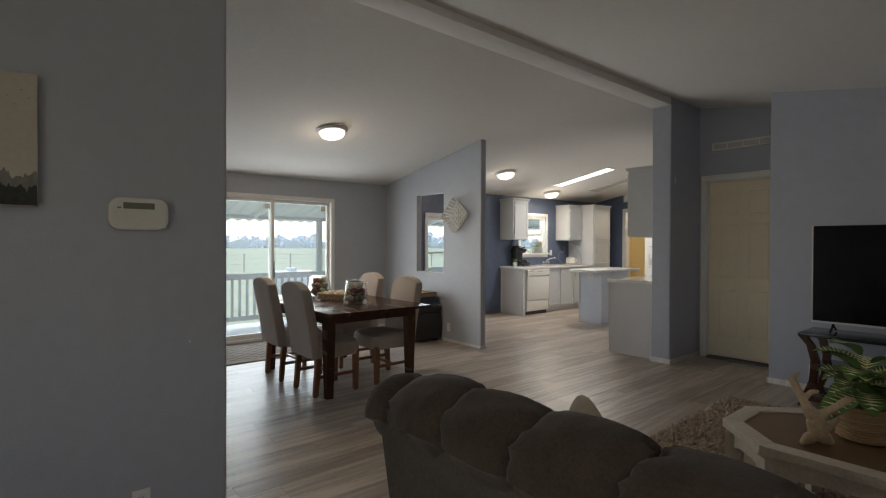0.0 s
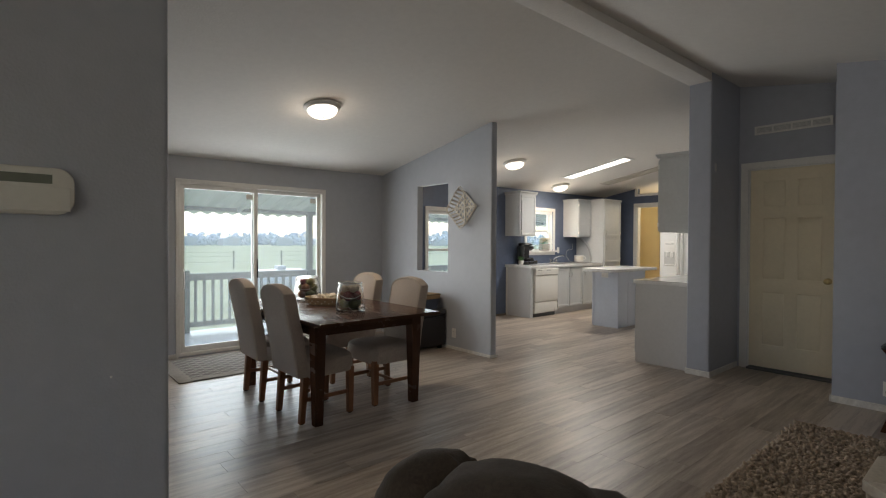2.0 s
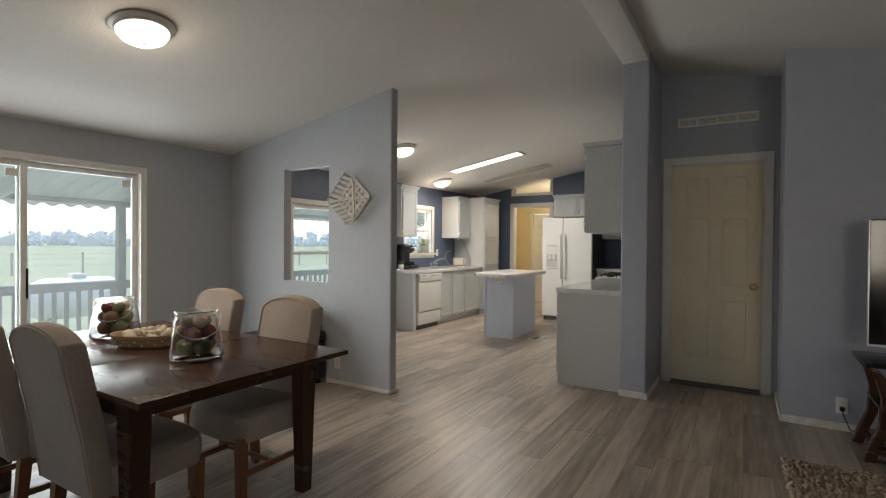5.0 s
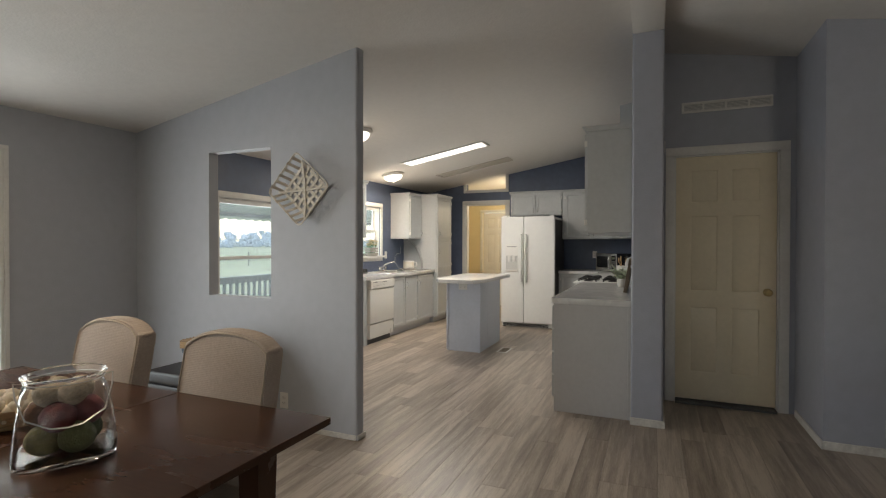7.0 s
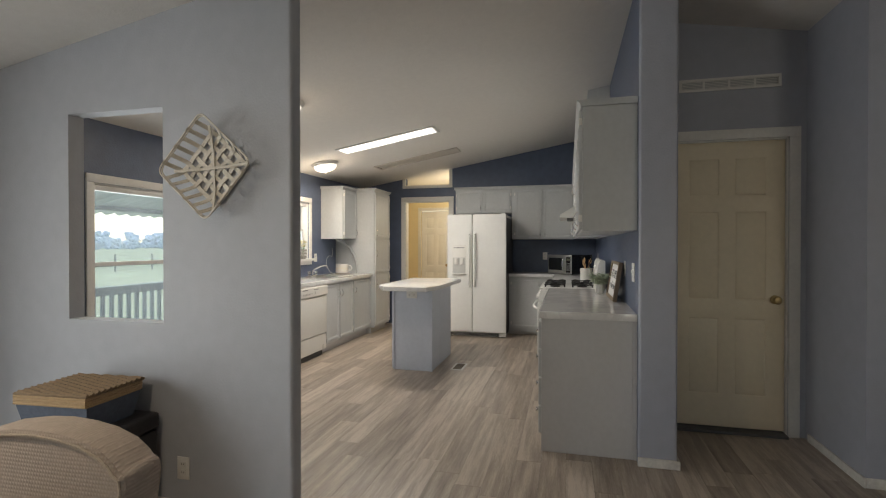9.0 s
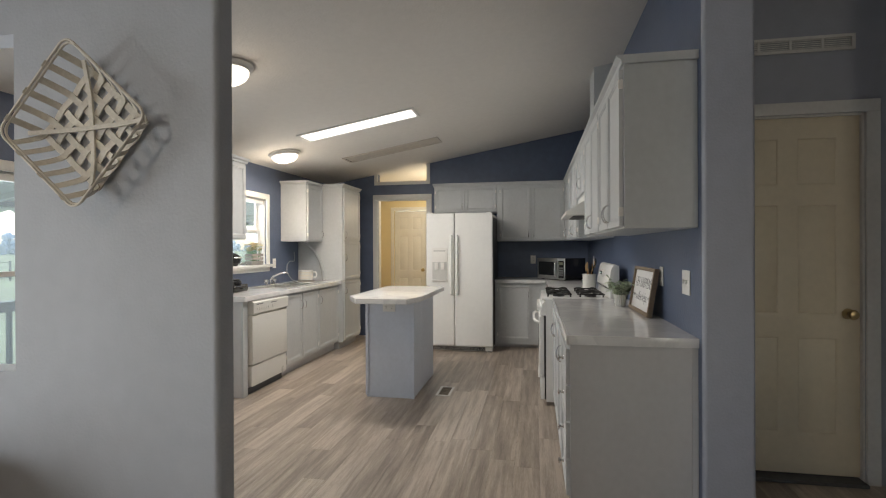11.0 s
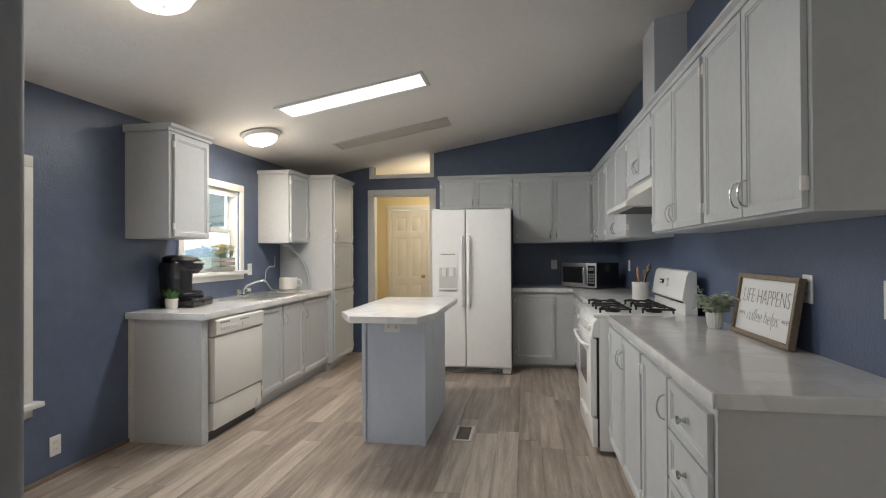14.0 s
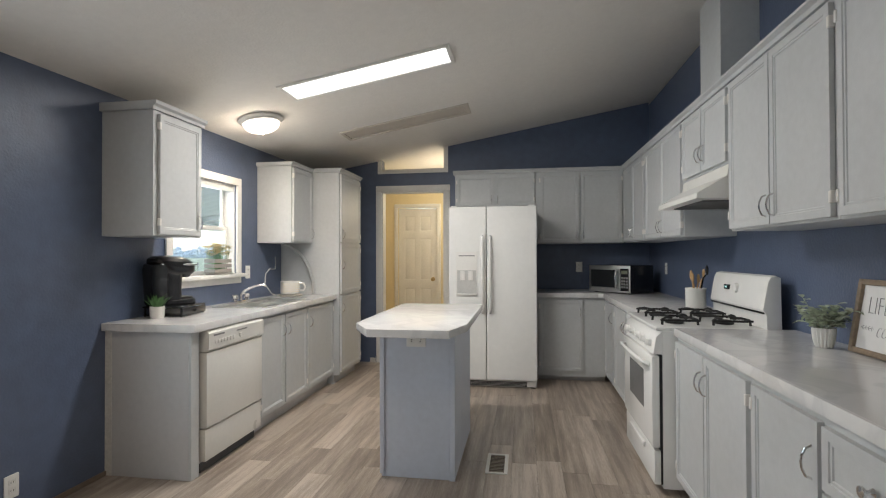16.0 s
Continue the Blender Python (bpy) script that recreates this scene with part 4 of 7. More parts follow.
cabinet("base_cabinet", "pale grey corner base cabinet between the range and the corner", 1.645, FS - WS, 0, 0.872, south(9.787, FS), [(0.10, 0.52, 0.11, 0.845, "r", 0.72), (0.62, 1.10, 0.11, 0.845, "r", 0.72), (1.12, 1.60, 0.11, 0.845, "l", 0.72)], toe=0.08)
cabinet("base_cabinet", "pale grey base cabinet with two doors beside the range", 0.895, FS - WS, 0, 0.872, south(7.378, FS), [(0.02, 0.43, 0.11, 0.845, "r", 0.72), (0.44, 0.875, 0.11, 0.845, "l", 0.72)], toe=0.08, side=CABSIDE)
cabinet("drawer_cabinet", "pale grey base cabinet with a door and four drawers", 0.875, FS - WS, 0, 0.872, south(6.481, FS), [(0.02, 0.43, 0.11, 0.845, "r", 0.72)], [(0.45, 0.86, 0.11 + i * 0.185, 0.285 + i * 0.185) for i in range(4)], toe=0.08)
ep = thing("cabinet_end_panel", "plain grey end panel of the drawer cabinet", "cabinet panel", pose(5.597, WS, 0))
part("panel", box(0, 0.008, 0.026, FS - WS, 0.0, 0.872, 0.001, 1), CABSIDE, ep)
part("wall_strip", box(-0.003, 0.008, 0.0, 0.0255, 0.0, 0.872), CABSIDE, ep, "narrow strip along the wall")
ct = thing("countertop", "long white marbled countertop beside the range", "countertop")
part("slab", box(5.584, 7.376, WS, 3.381, 0.8725, 0.9145, 0.002, 1), MARBLE, ct)
part("front_edge", box(5.575, 7.376, 3.3815, 3.391, 0.869, 0.915, 0.003), MARBLE, ct, "laminate edge band")
part("end_edge", box(5.575, 5.5835, WS, 3.381, 0.869, 0.915, 0.003), MARBLE, ct, "laminate edge band")
ct = thing("countertop", "white marbled corner countertop under the microwave", "countertop")
bm = bmesh.new()
bm_prism(bm, [(8.146, WS, 0.8725), (WE, WS, 0.8725), (WE, 4.083, 0.8725), (FE - 0.03, 4.083, 0.8725), (FE - 0.03, 3.44, 0.8725), (FE - 0.07, 3.391, 0.8725), (8.146, 3.391, 0.8725)], (0, 0, 0.042), 0.003)
part("slab", bm, MARBLE, ct)
part("front_edge", box(8.146, FE - 0.08, 3.3915, 3.40, 0.869, 0.915, 0.003), MARBLE, ct, "laminate edge band")
part("front_edge", box(FE - 0.039, FE - 0.0305, 3.45, 4.083, 0.869, 0.915, 0.003), MARBLE, ct, "laminate edge band")
# duct chase on top of the cabinets
bm = bmesh.new()
bm_prism(bm, [(7.745, WS, 2.266), (7.745, 3.005, 2.266), (7.745, 3.005, ceil_z(3.005) + 0.02), (7.745, WS, ceil_z(WS) + 0.02)], (0.345, 0, 0))
solid("duct_chase", bm, CAB, "pale grey boxed hood duct up to the ceiling", "duct", smooth=False)


def range_hood():
    ob = thing("range_hood", "white under-cabinet range hood over the stove", "range hood", south(8.09, 3.115))
    w = 0.755
    bm = bmesh.new()
    bm_prism(bm, [(0, 0.32, 1.795), (0, -0.005, 1.795), (0, -0.015, 1.735), (0, -0.165, 1.645), (0, -0.17, 1.615), (0, 0.32, 1.615)], (w, 0, 0), 0.003)
    part("shell", bm, BISQUE, ob)
    part("filter", box(0.12, 0.64, -0.10, 0.22, 1.607, 1.6145), TOE, ob, "dark grease filter")
    part("lamp_lens", box(0.30, 0.46, 0.23, 0.30, 1.606, 1.6145), CERAMIC, ob)


range_hood()


def stove():
    ob = thing("gas_stove", "white gas range with black grates and back panel", "stove", south(8.138, 3.482))
    w = 0.752
    part("body", box(0, w, 0.035, 0.635, 0.03, 0.895, 0.004), ENAMEL, ob)
    part("drawer", box(0.004, w - 0.004, -0.012, 0.024, 0.05, 0.235, 0.008), ENAMEL, ob)
    # black filler makes the gap behind the drawer read as shade
    part("drawer_gap", box(0.010, w - 0.010, 0.0245, 0.0348, 0.05, 0.238), BLACKMATTE, ob, "dark gap behind the drawer")
    part("drawer_lip", box(0.20, w - 0.20, -0.030, -0.0125, 0.185, 0.215, 0.005), ENAMEL, ob)
    dr = part("oven_door", box(0.004, w - 0.004, -0.022, 0.020, 0.25, 0.755, 0.010), ENAMEL, ob)
    part("door_gasket", box(0.010, w - 0.010, 0.0205, 0.0348, 0.24, 0.76), BLACKMATTE, ob, "black gap round the oven door")
    part("oven_window", box(0.19, w - 0.19, -0.0245, -0.0225, 0.42, 0.64), OVENGLASS, dr, "dark oven window")
    bm = bmesh.new()
    bm_tube(bm, [(0.05, -0.022, 0.70), (0.07, -0.053, 0.71), (0.16, -0.066, 0.715), (w / 2, -0.070, 0.715), (w - 0.16, -0.066, 0.715), (w - 0.07, -0.053, 0.71), (w - 0.05, -0.022, 0.70)], 0.012, 10)
    part("handle", bm, ENAMEL, dr)
    bm = bmesh.new()
    bm_prism(bm, [(0.0, 0.035, 0.765), (0.0, -0.014, 0.765), (0.0, 0.0, 0.86), (0.0, 0.035, 0.893)], (w, 0, 0), 0.003)
    pn = part("control_panel", bm, ENAMEL, ob)
    for i in range(5):
        bm = bmesh.new()
        bm_lathe(bm, [(0.001, 0), (0.021, 0.0), (0.019, 0.022), (0.001, 0.024)], n=16)
        bm_box(bm, -0.004, 0.004, -0.018, 0.018, 0.022, 0.032, 0.002, 1)
        bmesh.ops.rotate(bm, verts=bm.verts, cent=(0, 0, 0), matrix=Matrix.Rotation(radians(82), 3, "X"))
        bmesh.ops.translate(bm, verts=bm.verts, vec=(0.09 + i * 0.143, -0.006, 0.815))
        part("knob", bm, ENAMEL, pn, "white burner knob")
    part("cooktop", box(-0.002, w + 0.002, 0.0, 0.56, 0.895, 0.915, 0.008), ENAMEL, ob)
    for gx in (0.19, w - 0.19):
        for gy in (0.15, 0.42):
            bm = bmesh.new()
            bm_lathe(bm, [(0.001, 0.9155), (0.05, 0.9155), (0.05, 0.925), (0.034, 0.928), (0.032, 0.938), (0.001, 0.940)], (gx, gy, 0), 18)
            part("burner", bm, BLACKMATTE, ob)
            bm = bmesh.new()
            for k in range(4):
                a = math.pi / 2 * k + math.pi / 4
                p = [(gx + r * math.cos(a), gy + r * math.sin(a) * 0.9, z) for r, z in ((0.035, 0.95), (0.10, 0.956), (0.145, 0.948), (0.15, 0.918))]
                bm_tube(bm, p, 0.0075, 6)
            for sx in (-1, 1):
                bm_tube(bm, [(gx + sx * 0.115, gy - 0.105, 0.944), (gx + sx * 0.115, gy + 0.105, 0.944)], 0.0065, 6)
            part("grate", bm, BLACKMATTE, ob, "black cast-iron pan grate")
    bm = bmesh.new()
    bm_prism(bm, [(0, 0.56, 0.90), (0, 0.56, 0.985), (0, 0.542, 1.015), (0, 0.568, 1.165), (0, 0.582, 1.192), (0, 0.605, 1.20), (0, 0.632, 1.188), (0, 0.636, 0.90)], (w, 0, 0), 0.006)
    bk = part("backguard", bm, ENAMEL, ob)
    part("groove", box(0.006, w - 0.006, 0.545, 0.562, 0.994, 1.004), BLACK, bk)
    part("display", box(0.225, 0.285, 0.545, 0.566, 1.095, 1.125), SMOKED, bk, "dark clock display")
    part("clock_digits", box(0.24, 0.27, 0.5435, 0.5449, 1.105, 1.115), glow("clock_led", (0.1, 0.9, 0.8), 0.12), bk)
    bm = bmesh.new()
    bm_lathe(bm, [(0.001, 0), (0.03, 0), (0.027, 0.02), (0.001, 0.022)], n=18)
    bmesh.ops.rotate(bm, verts=bm.verts, cent=(0, 0, 0), matrix=Matrix.Rotation(radians(90), 3, "X"))
    bmesh.ops.translate(bm, verts=bm.verts, vec=(0.385, 0.562, 1.11))
    part("oven_knob", bm, ENAMEL, bk)


stove()


DISPGREY = mat("dispenser_recess_shade_grey", (0.52, 0.52, 0.50), 0.45, var=0.1)
FRSIDE = mat("refrigerator_gap_black", (0.02, 0.02, 0.02), 0.5, var=0.05)


def fridge():
    ob = thing("refrigerator", "white side-by-side refrigerator with ice dispenser", "refrigerator", end_pose(4.934, 9.42))
    w, h, sp = 0.868, 1.795, 0.375
    part("body", box(0.004, w - 0.004, 0.085, 0.86, 0.03, h - 0.012, 0.006), ENAMEL, ob)
    # near-black sheet on the white side puts the dark gap into colour
    part("side_dark_sheet", box(w - 0.004, w + 0.002, 0.075, 0.86, 0.06, h - 0.05), FRSIDE, ob, "black sheet for the dark gap beside the refrigerator")
    part("gasket", box(0.012, w - 0.012, 0.07, 0.086, 0.07, h - 0.02), TOE, ob)
    for a, b, nm in ((0.0, sp - 0.003, "freezer_door"), (sp + 0.003, w, "fridge_door")):
        dr = part(nm, box(a, b, 0.0, 0.07, 0.075, h, 0.014, 3), ENAMEL, ob)
        hx = sp - 0.038 if nm == "freezer_door" else sp + 0.038
        bm = bmesh.new()
        bm_tube(bm, [(hx, 0.004, 0.74), (hx, -0.030, 0.755), (hx, -0.045, 0.80), (hx, -0.048, 1.1), (hx, -0.045, 1.44), (hx, -0.030, 1.485), (hx, 0.004, 1.50)], [0.012, 0.016, 0.016, 0.016, 0.016, 0.016, 0.012], 10)
        part("handle", bm, ENAMEL, dr, "long white bar handle")
        if nm == "freezer_door":
            dp = part("dispenser", box(0.075, 0.285, -0.006, 0.002, 0.90, 1.345, 0.004), PLATE, dr, "ice and water dispenser panel")
            # flat plate: the recess and its shade are only its grey colour
            part("recess", box(0.085, 0.275, -0.0075, -0.0065, 0.925, 1.16), DISPGREY, dp, "flat grey plate for the shaded dispenser recess")
            part("chute", box(0.115, 0.165, -0.022, -0.0076, 1.06, 1.155, 0.006), CERAMIC, dp)
            part("chute", box(0.195, 0.245, -0.022, -0.0076, 1.06, 1.155, 0.006), CERAMIC, dp)
            part("tray", box(0.085, 0.275, -0.024, -0.0076, 0.915, 0.93, 0.004), PLATE, dp)
            part("button_row", box(0.10, 0.26, -0.0075, -0.0065, 1.30, 1.31), INKGREY, dp)
    gr = part("kick_grille", box(0.01, w - 0.01, 0.03, 0.085, 0.012, 0.068, 0.004), PLATE, ob)
    for i in range(4):
        part("slot", box(0.03, w - 0.10, 0.0275, 0.0298, 0.018 + i * 0.012, 0.026 + i * 0.012), BLACK, gr)
    for a in (0.02, w - 0.07):
        part("foot", box(a, a + 0.05, 0.04, 0.09, 0.0, 0.012), BLACK, ob)
    for a in (0.02, w - 0.08):
        part("hinge_cap", box(a, a + 0.06, 0.02, 0.12, h - 0.012, h + 0.012, 0.005), ENAMEL, ob)


fridge()


def microwave():
    a = math.degrees(math.atan2(3.16 - 3.50, 9.62 - 10.0))
    ob = thing("microwave", "stainless steel microwave with black sides on the counter", "microwave", pose(10.0, 3.50, 0.916, 0, 0, a))
    w, h, d = 0.51, 0.285, 0.38
    part("body", box(0, w, 0.012, d, 0.012, h, 0.004), BLACK, ob)
    part("face", box(0, w, -0.002, 0.0115, 0.012, h, 0.004), STEEL, ob)
    part("door_window", box(0.03, 0.335, -0.005, -0.0025, 0.06, h - 0.045), SMOKED, ob)
    part("button_panel", box(0.40, w - 0.012, -0.005, -0.0025, 0.03, h - 0.03), BLACK, ob)
    for i in range(4):
        for j in range(3):
            part("button", box(0.412 + j * 0.028, 0.432 + j * 0.028, -0.0062, -0.0052, 0.06 + i * 0.03, 0.078 + i * 0.03), INKGREY, ob)
    part("clock_display", box(0.412, 0.485, -0.0062, -0.0052, 0.20, 0.235), LCD, ob)
    bm = bmesh.new()
    bm_tube(bm, [(0.365, 0, 0.05), (0.365, -0.03, 0.06), (0.365, -0.04, 0.15), (0.365, -0.03, h - 0.06), (0.365, 0, h - 0.05)], 0.012, 10)
    part("handle", bm, CHROME, ob)
    part("label_bar", box(0.16, 0.21, -0.0062, -0.0052, 0.04, 0.05), PLATE, ob)
    for p in ((0.04, 0.05), (w - 0.06, 0.05), (0.04, d - 0.05), (w - 0.06, d - 0.05)):
        part("foot", box(p[0], p[0] + 0.02, p[1], p[1] + 0.02, -0.001, 0.012), BLACK, ob)


microwave()


def island():
    ob = thing("kitchen_island", "blue-grey painted island with white marbled top", "kitchen island", pose(7.378, 4.60, 0))
    w, d = 0.83, 0.44
    part("body", box(0, w, 0.004, d, 0.0, 0.872, 0.002, 1), ISL, ob)
    for a, b in ((0.0, 0.28), (0.284, w)):
        part("side_panel", box(a, b, -0.004, 0.0035, 0.01, 0.868, 0.002, 1), ISL, ob)
    part("corner_strip", box(-0.012, 0.0, -0.004, 0.03, 0.0, 0.868, 0.002, 1), ISL, ob)
    part("corner_strip", box(-0.012, 0.0, d - 0.02, d + 0.008, 0.02, 0.868, 0.002, 1), ISL, ob)
    bm = bmesh.new()
    bm_prism(bm, [(-0.03, -0.08, 0.8725), (1.08, -0.08, 0.8725), (1.12, -0.04, 0.8725), (1.12, 0.54, 0.8725), (1.08, 0.58, 0.8725), (-0.05, 0.58, 0.8725), (-0.29, 0.44, 0.8725), (-0.29, -0.01, 0.8725)], (0, 0, 0.045), 0.006)
    part("top", bm, MARBLE, ob, "white marbled top with clipped corners")
    pl = part("outlet_plate", box(-0.010, -0.0005, 0.17, 0.285, 0.775, 0.848, 0.003), PLATE, ob)
    for cy in (0.20, 0.255):
        part("socket", box(-0.0120, -0.0101, cy - 0.018, cy + 0.018, 0.794, 0.830, 0.0008, 1), CERAMIC, pl)
        for dz in (-0.006, 0.006):
            part("slot", box(-0.0126, -0.0121, cy - 0.005, cy + 0.004, 0.812 + dz - 0.0013, 0.812 + dz + 0.0013), BLACK, pl)


island()


def outlet(m, kind="outlet"):
    ob = thing("wall_" + kind, "white plastic wall %s plate" % kind, kind, m, "wall plates")
    pl = part("plate", box(-0.036, 0.036, -0.006, 0, -0.058, 0.058, 0.003), PLATE, ob)
    if kind == "outlet":
        for z in (-0.021, 0.021):
            so = part("socket", box(-0.016, 0.016, -0.008, -0.006, z - 0.014, z + 0.014, 0.002, 1), CERAMIC, ob)
            for s in (-0.006, 0.006):
                part("slot", box(s - 0.001, s + 0.001, -0.0085, -0.0081, z - 0.003, z + 0.006), BLACK, so)
    else:
        part("toggle", box(-0.006, 0.006, -0.016, -0.006, -0.008, 0.014, 0.002, 1), CERAMIC, ob)
    return ob


outlet(pose(4.445, 5.115, 0.20, 0, 0, -90))
outlet(pose(5.54, 1.24, 0.18, 0, 0, -90))
outlet(pose(0.40, 2.565, 0.15))
outlet(pose(6.582, WN + 0.001, 0.187))
outlet(pose(8.70, WN + 0.001, 1.165))
outlet(pose(END, 3.56, 1.17, 0, 0, -90))
outlet(pose(9.75, WS, 1.17, 0, 0, 180))
outlet(pose(6.265, WS, 1.168, 0, 0, 180))
sw = thing("wall_switch", "white double light switch plate", "switch", pose(5.77, WS, 1.165, 0, 0, 180), "wall plates")
part("plate", box(-0.062, 0.062, -0.006, 0, -0.062, 0.062, 0.003), PLATE, sw)
for s in (-0.024, 0.024):
    part("toggle", box(s - 0.006, s + 0.006, -0.015, -0.006, -0.006, 0.014, 0.002, 1), CERAMIC, sw)
sw = thing("wall_switch", "black-framed double light switch by the patio door", "switch", pose(1.482, NORTH, 1.163), "wall plates")
part("plate", box(-0.06, 0.06, -0.005, 0, -0.062, 0.062, 0.003), BLACK, sw)
for s in (-0.03, 0.03):
    part("rocker", box(s - 0.022, s + 0.022, -0.010, -0.005, -0.05, 0.05, 0.003), PLATE, sw)

REGSLAT = mat("register_brown_metal", (0.26, 0.22, 0.17), 0.45, var=0.15)
vn = thing("floor_register", "metal floor register set in the planks", "floor vent", pose(7.50, 4.30, 0.0))
for a, b, c, d in ((0, 0.30, 0, 0.022), (0, 0.30, 0.113, 0.135), (0, 0.022, 0.022, 0.113), (0.278, 0.30, 0.022, 0.113)):
    part("frame", box(a, b, c, d, 0.0, 0.006, 0.002, 1), TRIM, vn)
# black plate stands for the shade down in the duct
part("dark_plate", box(0.022, 0.278, 0.022, 0.113, 0.0, 0.002), BLACK, vn)
for i in range(12):
    part("slat", box(0.03 + i * 0.0205, 0.038 + i * 0.0205, 0.022, 0.113, 0.002, 0.005), REGSLAT, vn)

# ---- dining room ----


def dining_table():
    ob = thing("dining_table", "dark mahogany rectangular dining table with square legs", "table", pose(2.425, 4.515, 0))
    w, l = 0.53, 0.885
    for a, b in ((-l, -0.17), (-0.168, 0.30), (0.302, l)):
        part("tabletop", box(-w, w, a, b, 0.735, 0.76, 0.004), DARKWOOD, ob)
    lx, ly = w - 0.10, 0.66
    for a, b, c, d in ((-lx + 0.03, lx - 0.03, -ly - 0.035, -ly - 0.012), (-lx + 0.03, lx - 0.03, ly + 0.012, ly + 0.035), (-lx - 0.035, -lx - 0.012, -ly + 0.03, ly - 0.03), (lx + 0.012, lx + 0.035, -ly + 0.03, ly - 0.03)):
        part("apron", box(a, b, c, d, 0.645, 0.7345), DARKWOOD, ob)
    for sx in (-1, 1):
        for sy in (-1, 1):
            bm = bmesh.new()
            rings = []
            for z, h in ((0, 0.030), (0.60, 0.043), (0.7345, 0.043)):
                cx, cy = sx * lx, sy * ly
                rings.append([(cx - h, cy - h, z), (cx + h, cy - h, z), (cx + h, cy + h, z), (cx - h, cy + h, z)])
            bm_ring(bm, rings)
            part("leg", bm, DARKWOOD, ob)
    return ob


dining_table()


def dining_chair(m):
    """Local: faces +x, seat centre over the origin."""
    ob = thing("dining_chair", "slipcovered parsons dining chair with brown wooden legs", "chair", m, "chairs round the dining table")
    hw, x0, x1 = 0.228, -0.20, 0.23
    # seat cushion: loft with soft top
    rings = []
    for z, g, drop in ((0.335, 0.0, 0), (0.345, 0.006, 0), (0.42, 0.010, 0), (0.455, 0.004, 0), (0.475, -0.018, 0), (0.485, -0.06, 0)):
        r = []
        for i in range(28):
            a = 2 * math.pi * i / 28
            c, s = math.cos(a), math.sin(a)
            k = (abs(c) ** 6 + abs(s) ** 6) ** (-1 / 6)
            wob = 0.003 * math.sin(7 * a + z * 20)
            r.append(((x0 + x1) / 2 + c * k * ((x1 - x0) / 2 + g + wob), s * k * (hw + g + wob), z - 0.012 * (1 - c) * 0.3))
        rings.append(r)
    bm = bmesh.new()
    bm_ring(bm, rings)
    part("seat", bm, SLIP, ob, "slipcovered padded seat")
    # backrest: arched outline pushed through its thickness
    out = [(-0.205, 0.34), (-0.205, 0.60), (-0.203, 0.80), (-0.201, 0.932), (-0.196, 0.948), (-0.182, 0.955), (-0.171, 0.965), (-0.145, 0.981), (-0.10, 0.996), (-0.05, 1.004), (0.0, 1.007)]
    out = out + [(-y, z) for y, z in out[-2::-1]]
    bm = bmesh.new()
    rings = []
    for x, g in ((-0.042, -0.012), (-0.038, -0.003), (-0.024, 0.0), (0.024, 0.0), (0.038, -0.003), (0.042, -0.012)):
        r = []
        for y, z in out:
            zz = z + g * (1 if z > 0.4 else 0)
            r.append((x0 + 0.01 + x - 0.20 * max(0, z - 0.42) - 0.02 * abs(y) * 4 * 0.2, y * (1.07 + g * 4), zz))
        rings.append(r)
    bm_ring(bm, rings)
    back = part("backrest", bm, SLIP, ob, "tall slipcovered backrest with arched top")
    for side in (0, -1):
        bm = bmesh.new()
        bm_tube(bm, [Vector(p) + Vector((-0.002 if side == 0 else 0.002, 0, 0.001)) for p in rings[side]], 0.003, 6)
        part("piping", bm, PIPING, back, "corded seam along the edge")
    for sy in (-1, 1):
        bm = bmesh.new()
        bm_ball(bm, (x0 + 0.01 - 0.20 * 0.515, sy * 0.200, 0.938), 0.026, 1.5, 0.75, 0.62, 12, 8)
        part("corner_tuck", bm, SLIP, back, "folded cloth at the shoulder")
    for lx, ly in ((x0 + 0.03, -hw + 0.035), (x0 + 0.03, hw - 0.035), (x1 - 0.03, -hw + 0.035), (x1 - 0.03, hw - 0.035)):
        rings = []
        for z, h in ((0.008, 0.019), (0.36, 0.024)):
            ox = -0.03 * (1 - z / 0.36) if lx < 0 else 0
            rings.append([(lx + ox - h, ly - h, z), (lx + ox + h, ly - h, z), (lx + ox + h, ly + h, z), (lx + ox - h, ly + h, z)])
        bm = bmesh.new()
        bm_ring(bm, rings)
        lg = part("leg", bm, LEGWOOD, ob)
        ox = -0.03 if lx < 0 else 0
        part("glide", box(lx + ox - 0.013, lx + ox + 0.013, ly - 0.013, ly + 0.013, 0, 0.0085), BLACK, lg, "dark plastic foot glide")
    for s in (-1, 1):
        part("stretcher", box(x0 + 0.035, x1 - 0.05, s * (hw - 0.035) - 0.009, s * (hw - 0.035) + 0.009, 0.155, 0.185, 0.003, 1), LEGWOOD, ob)
    part("stretcher", box(-0.01, 0.012, -hw + 0.045, hw - 0.045, 0.16, 0.182, 0.003, 1), LEGWOOD, ob)
    return ob


C1 = dining_chair(pose(2.11, 4.14, 0, 0, 0, 1))
copy_thing(C1, pose(2.09, 4.825, 0, 0, 0, -1))
copy_thing(C1, pose(2.740, 4.148, 0, 0, 0, 181))
copy_thing(C1, pose(2.78, 4.91, 0, 0, 0, 179))


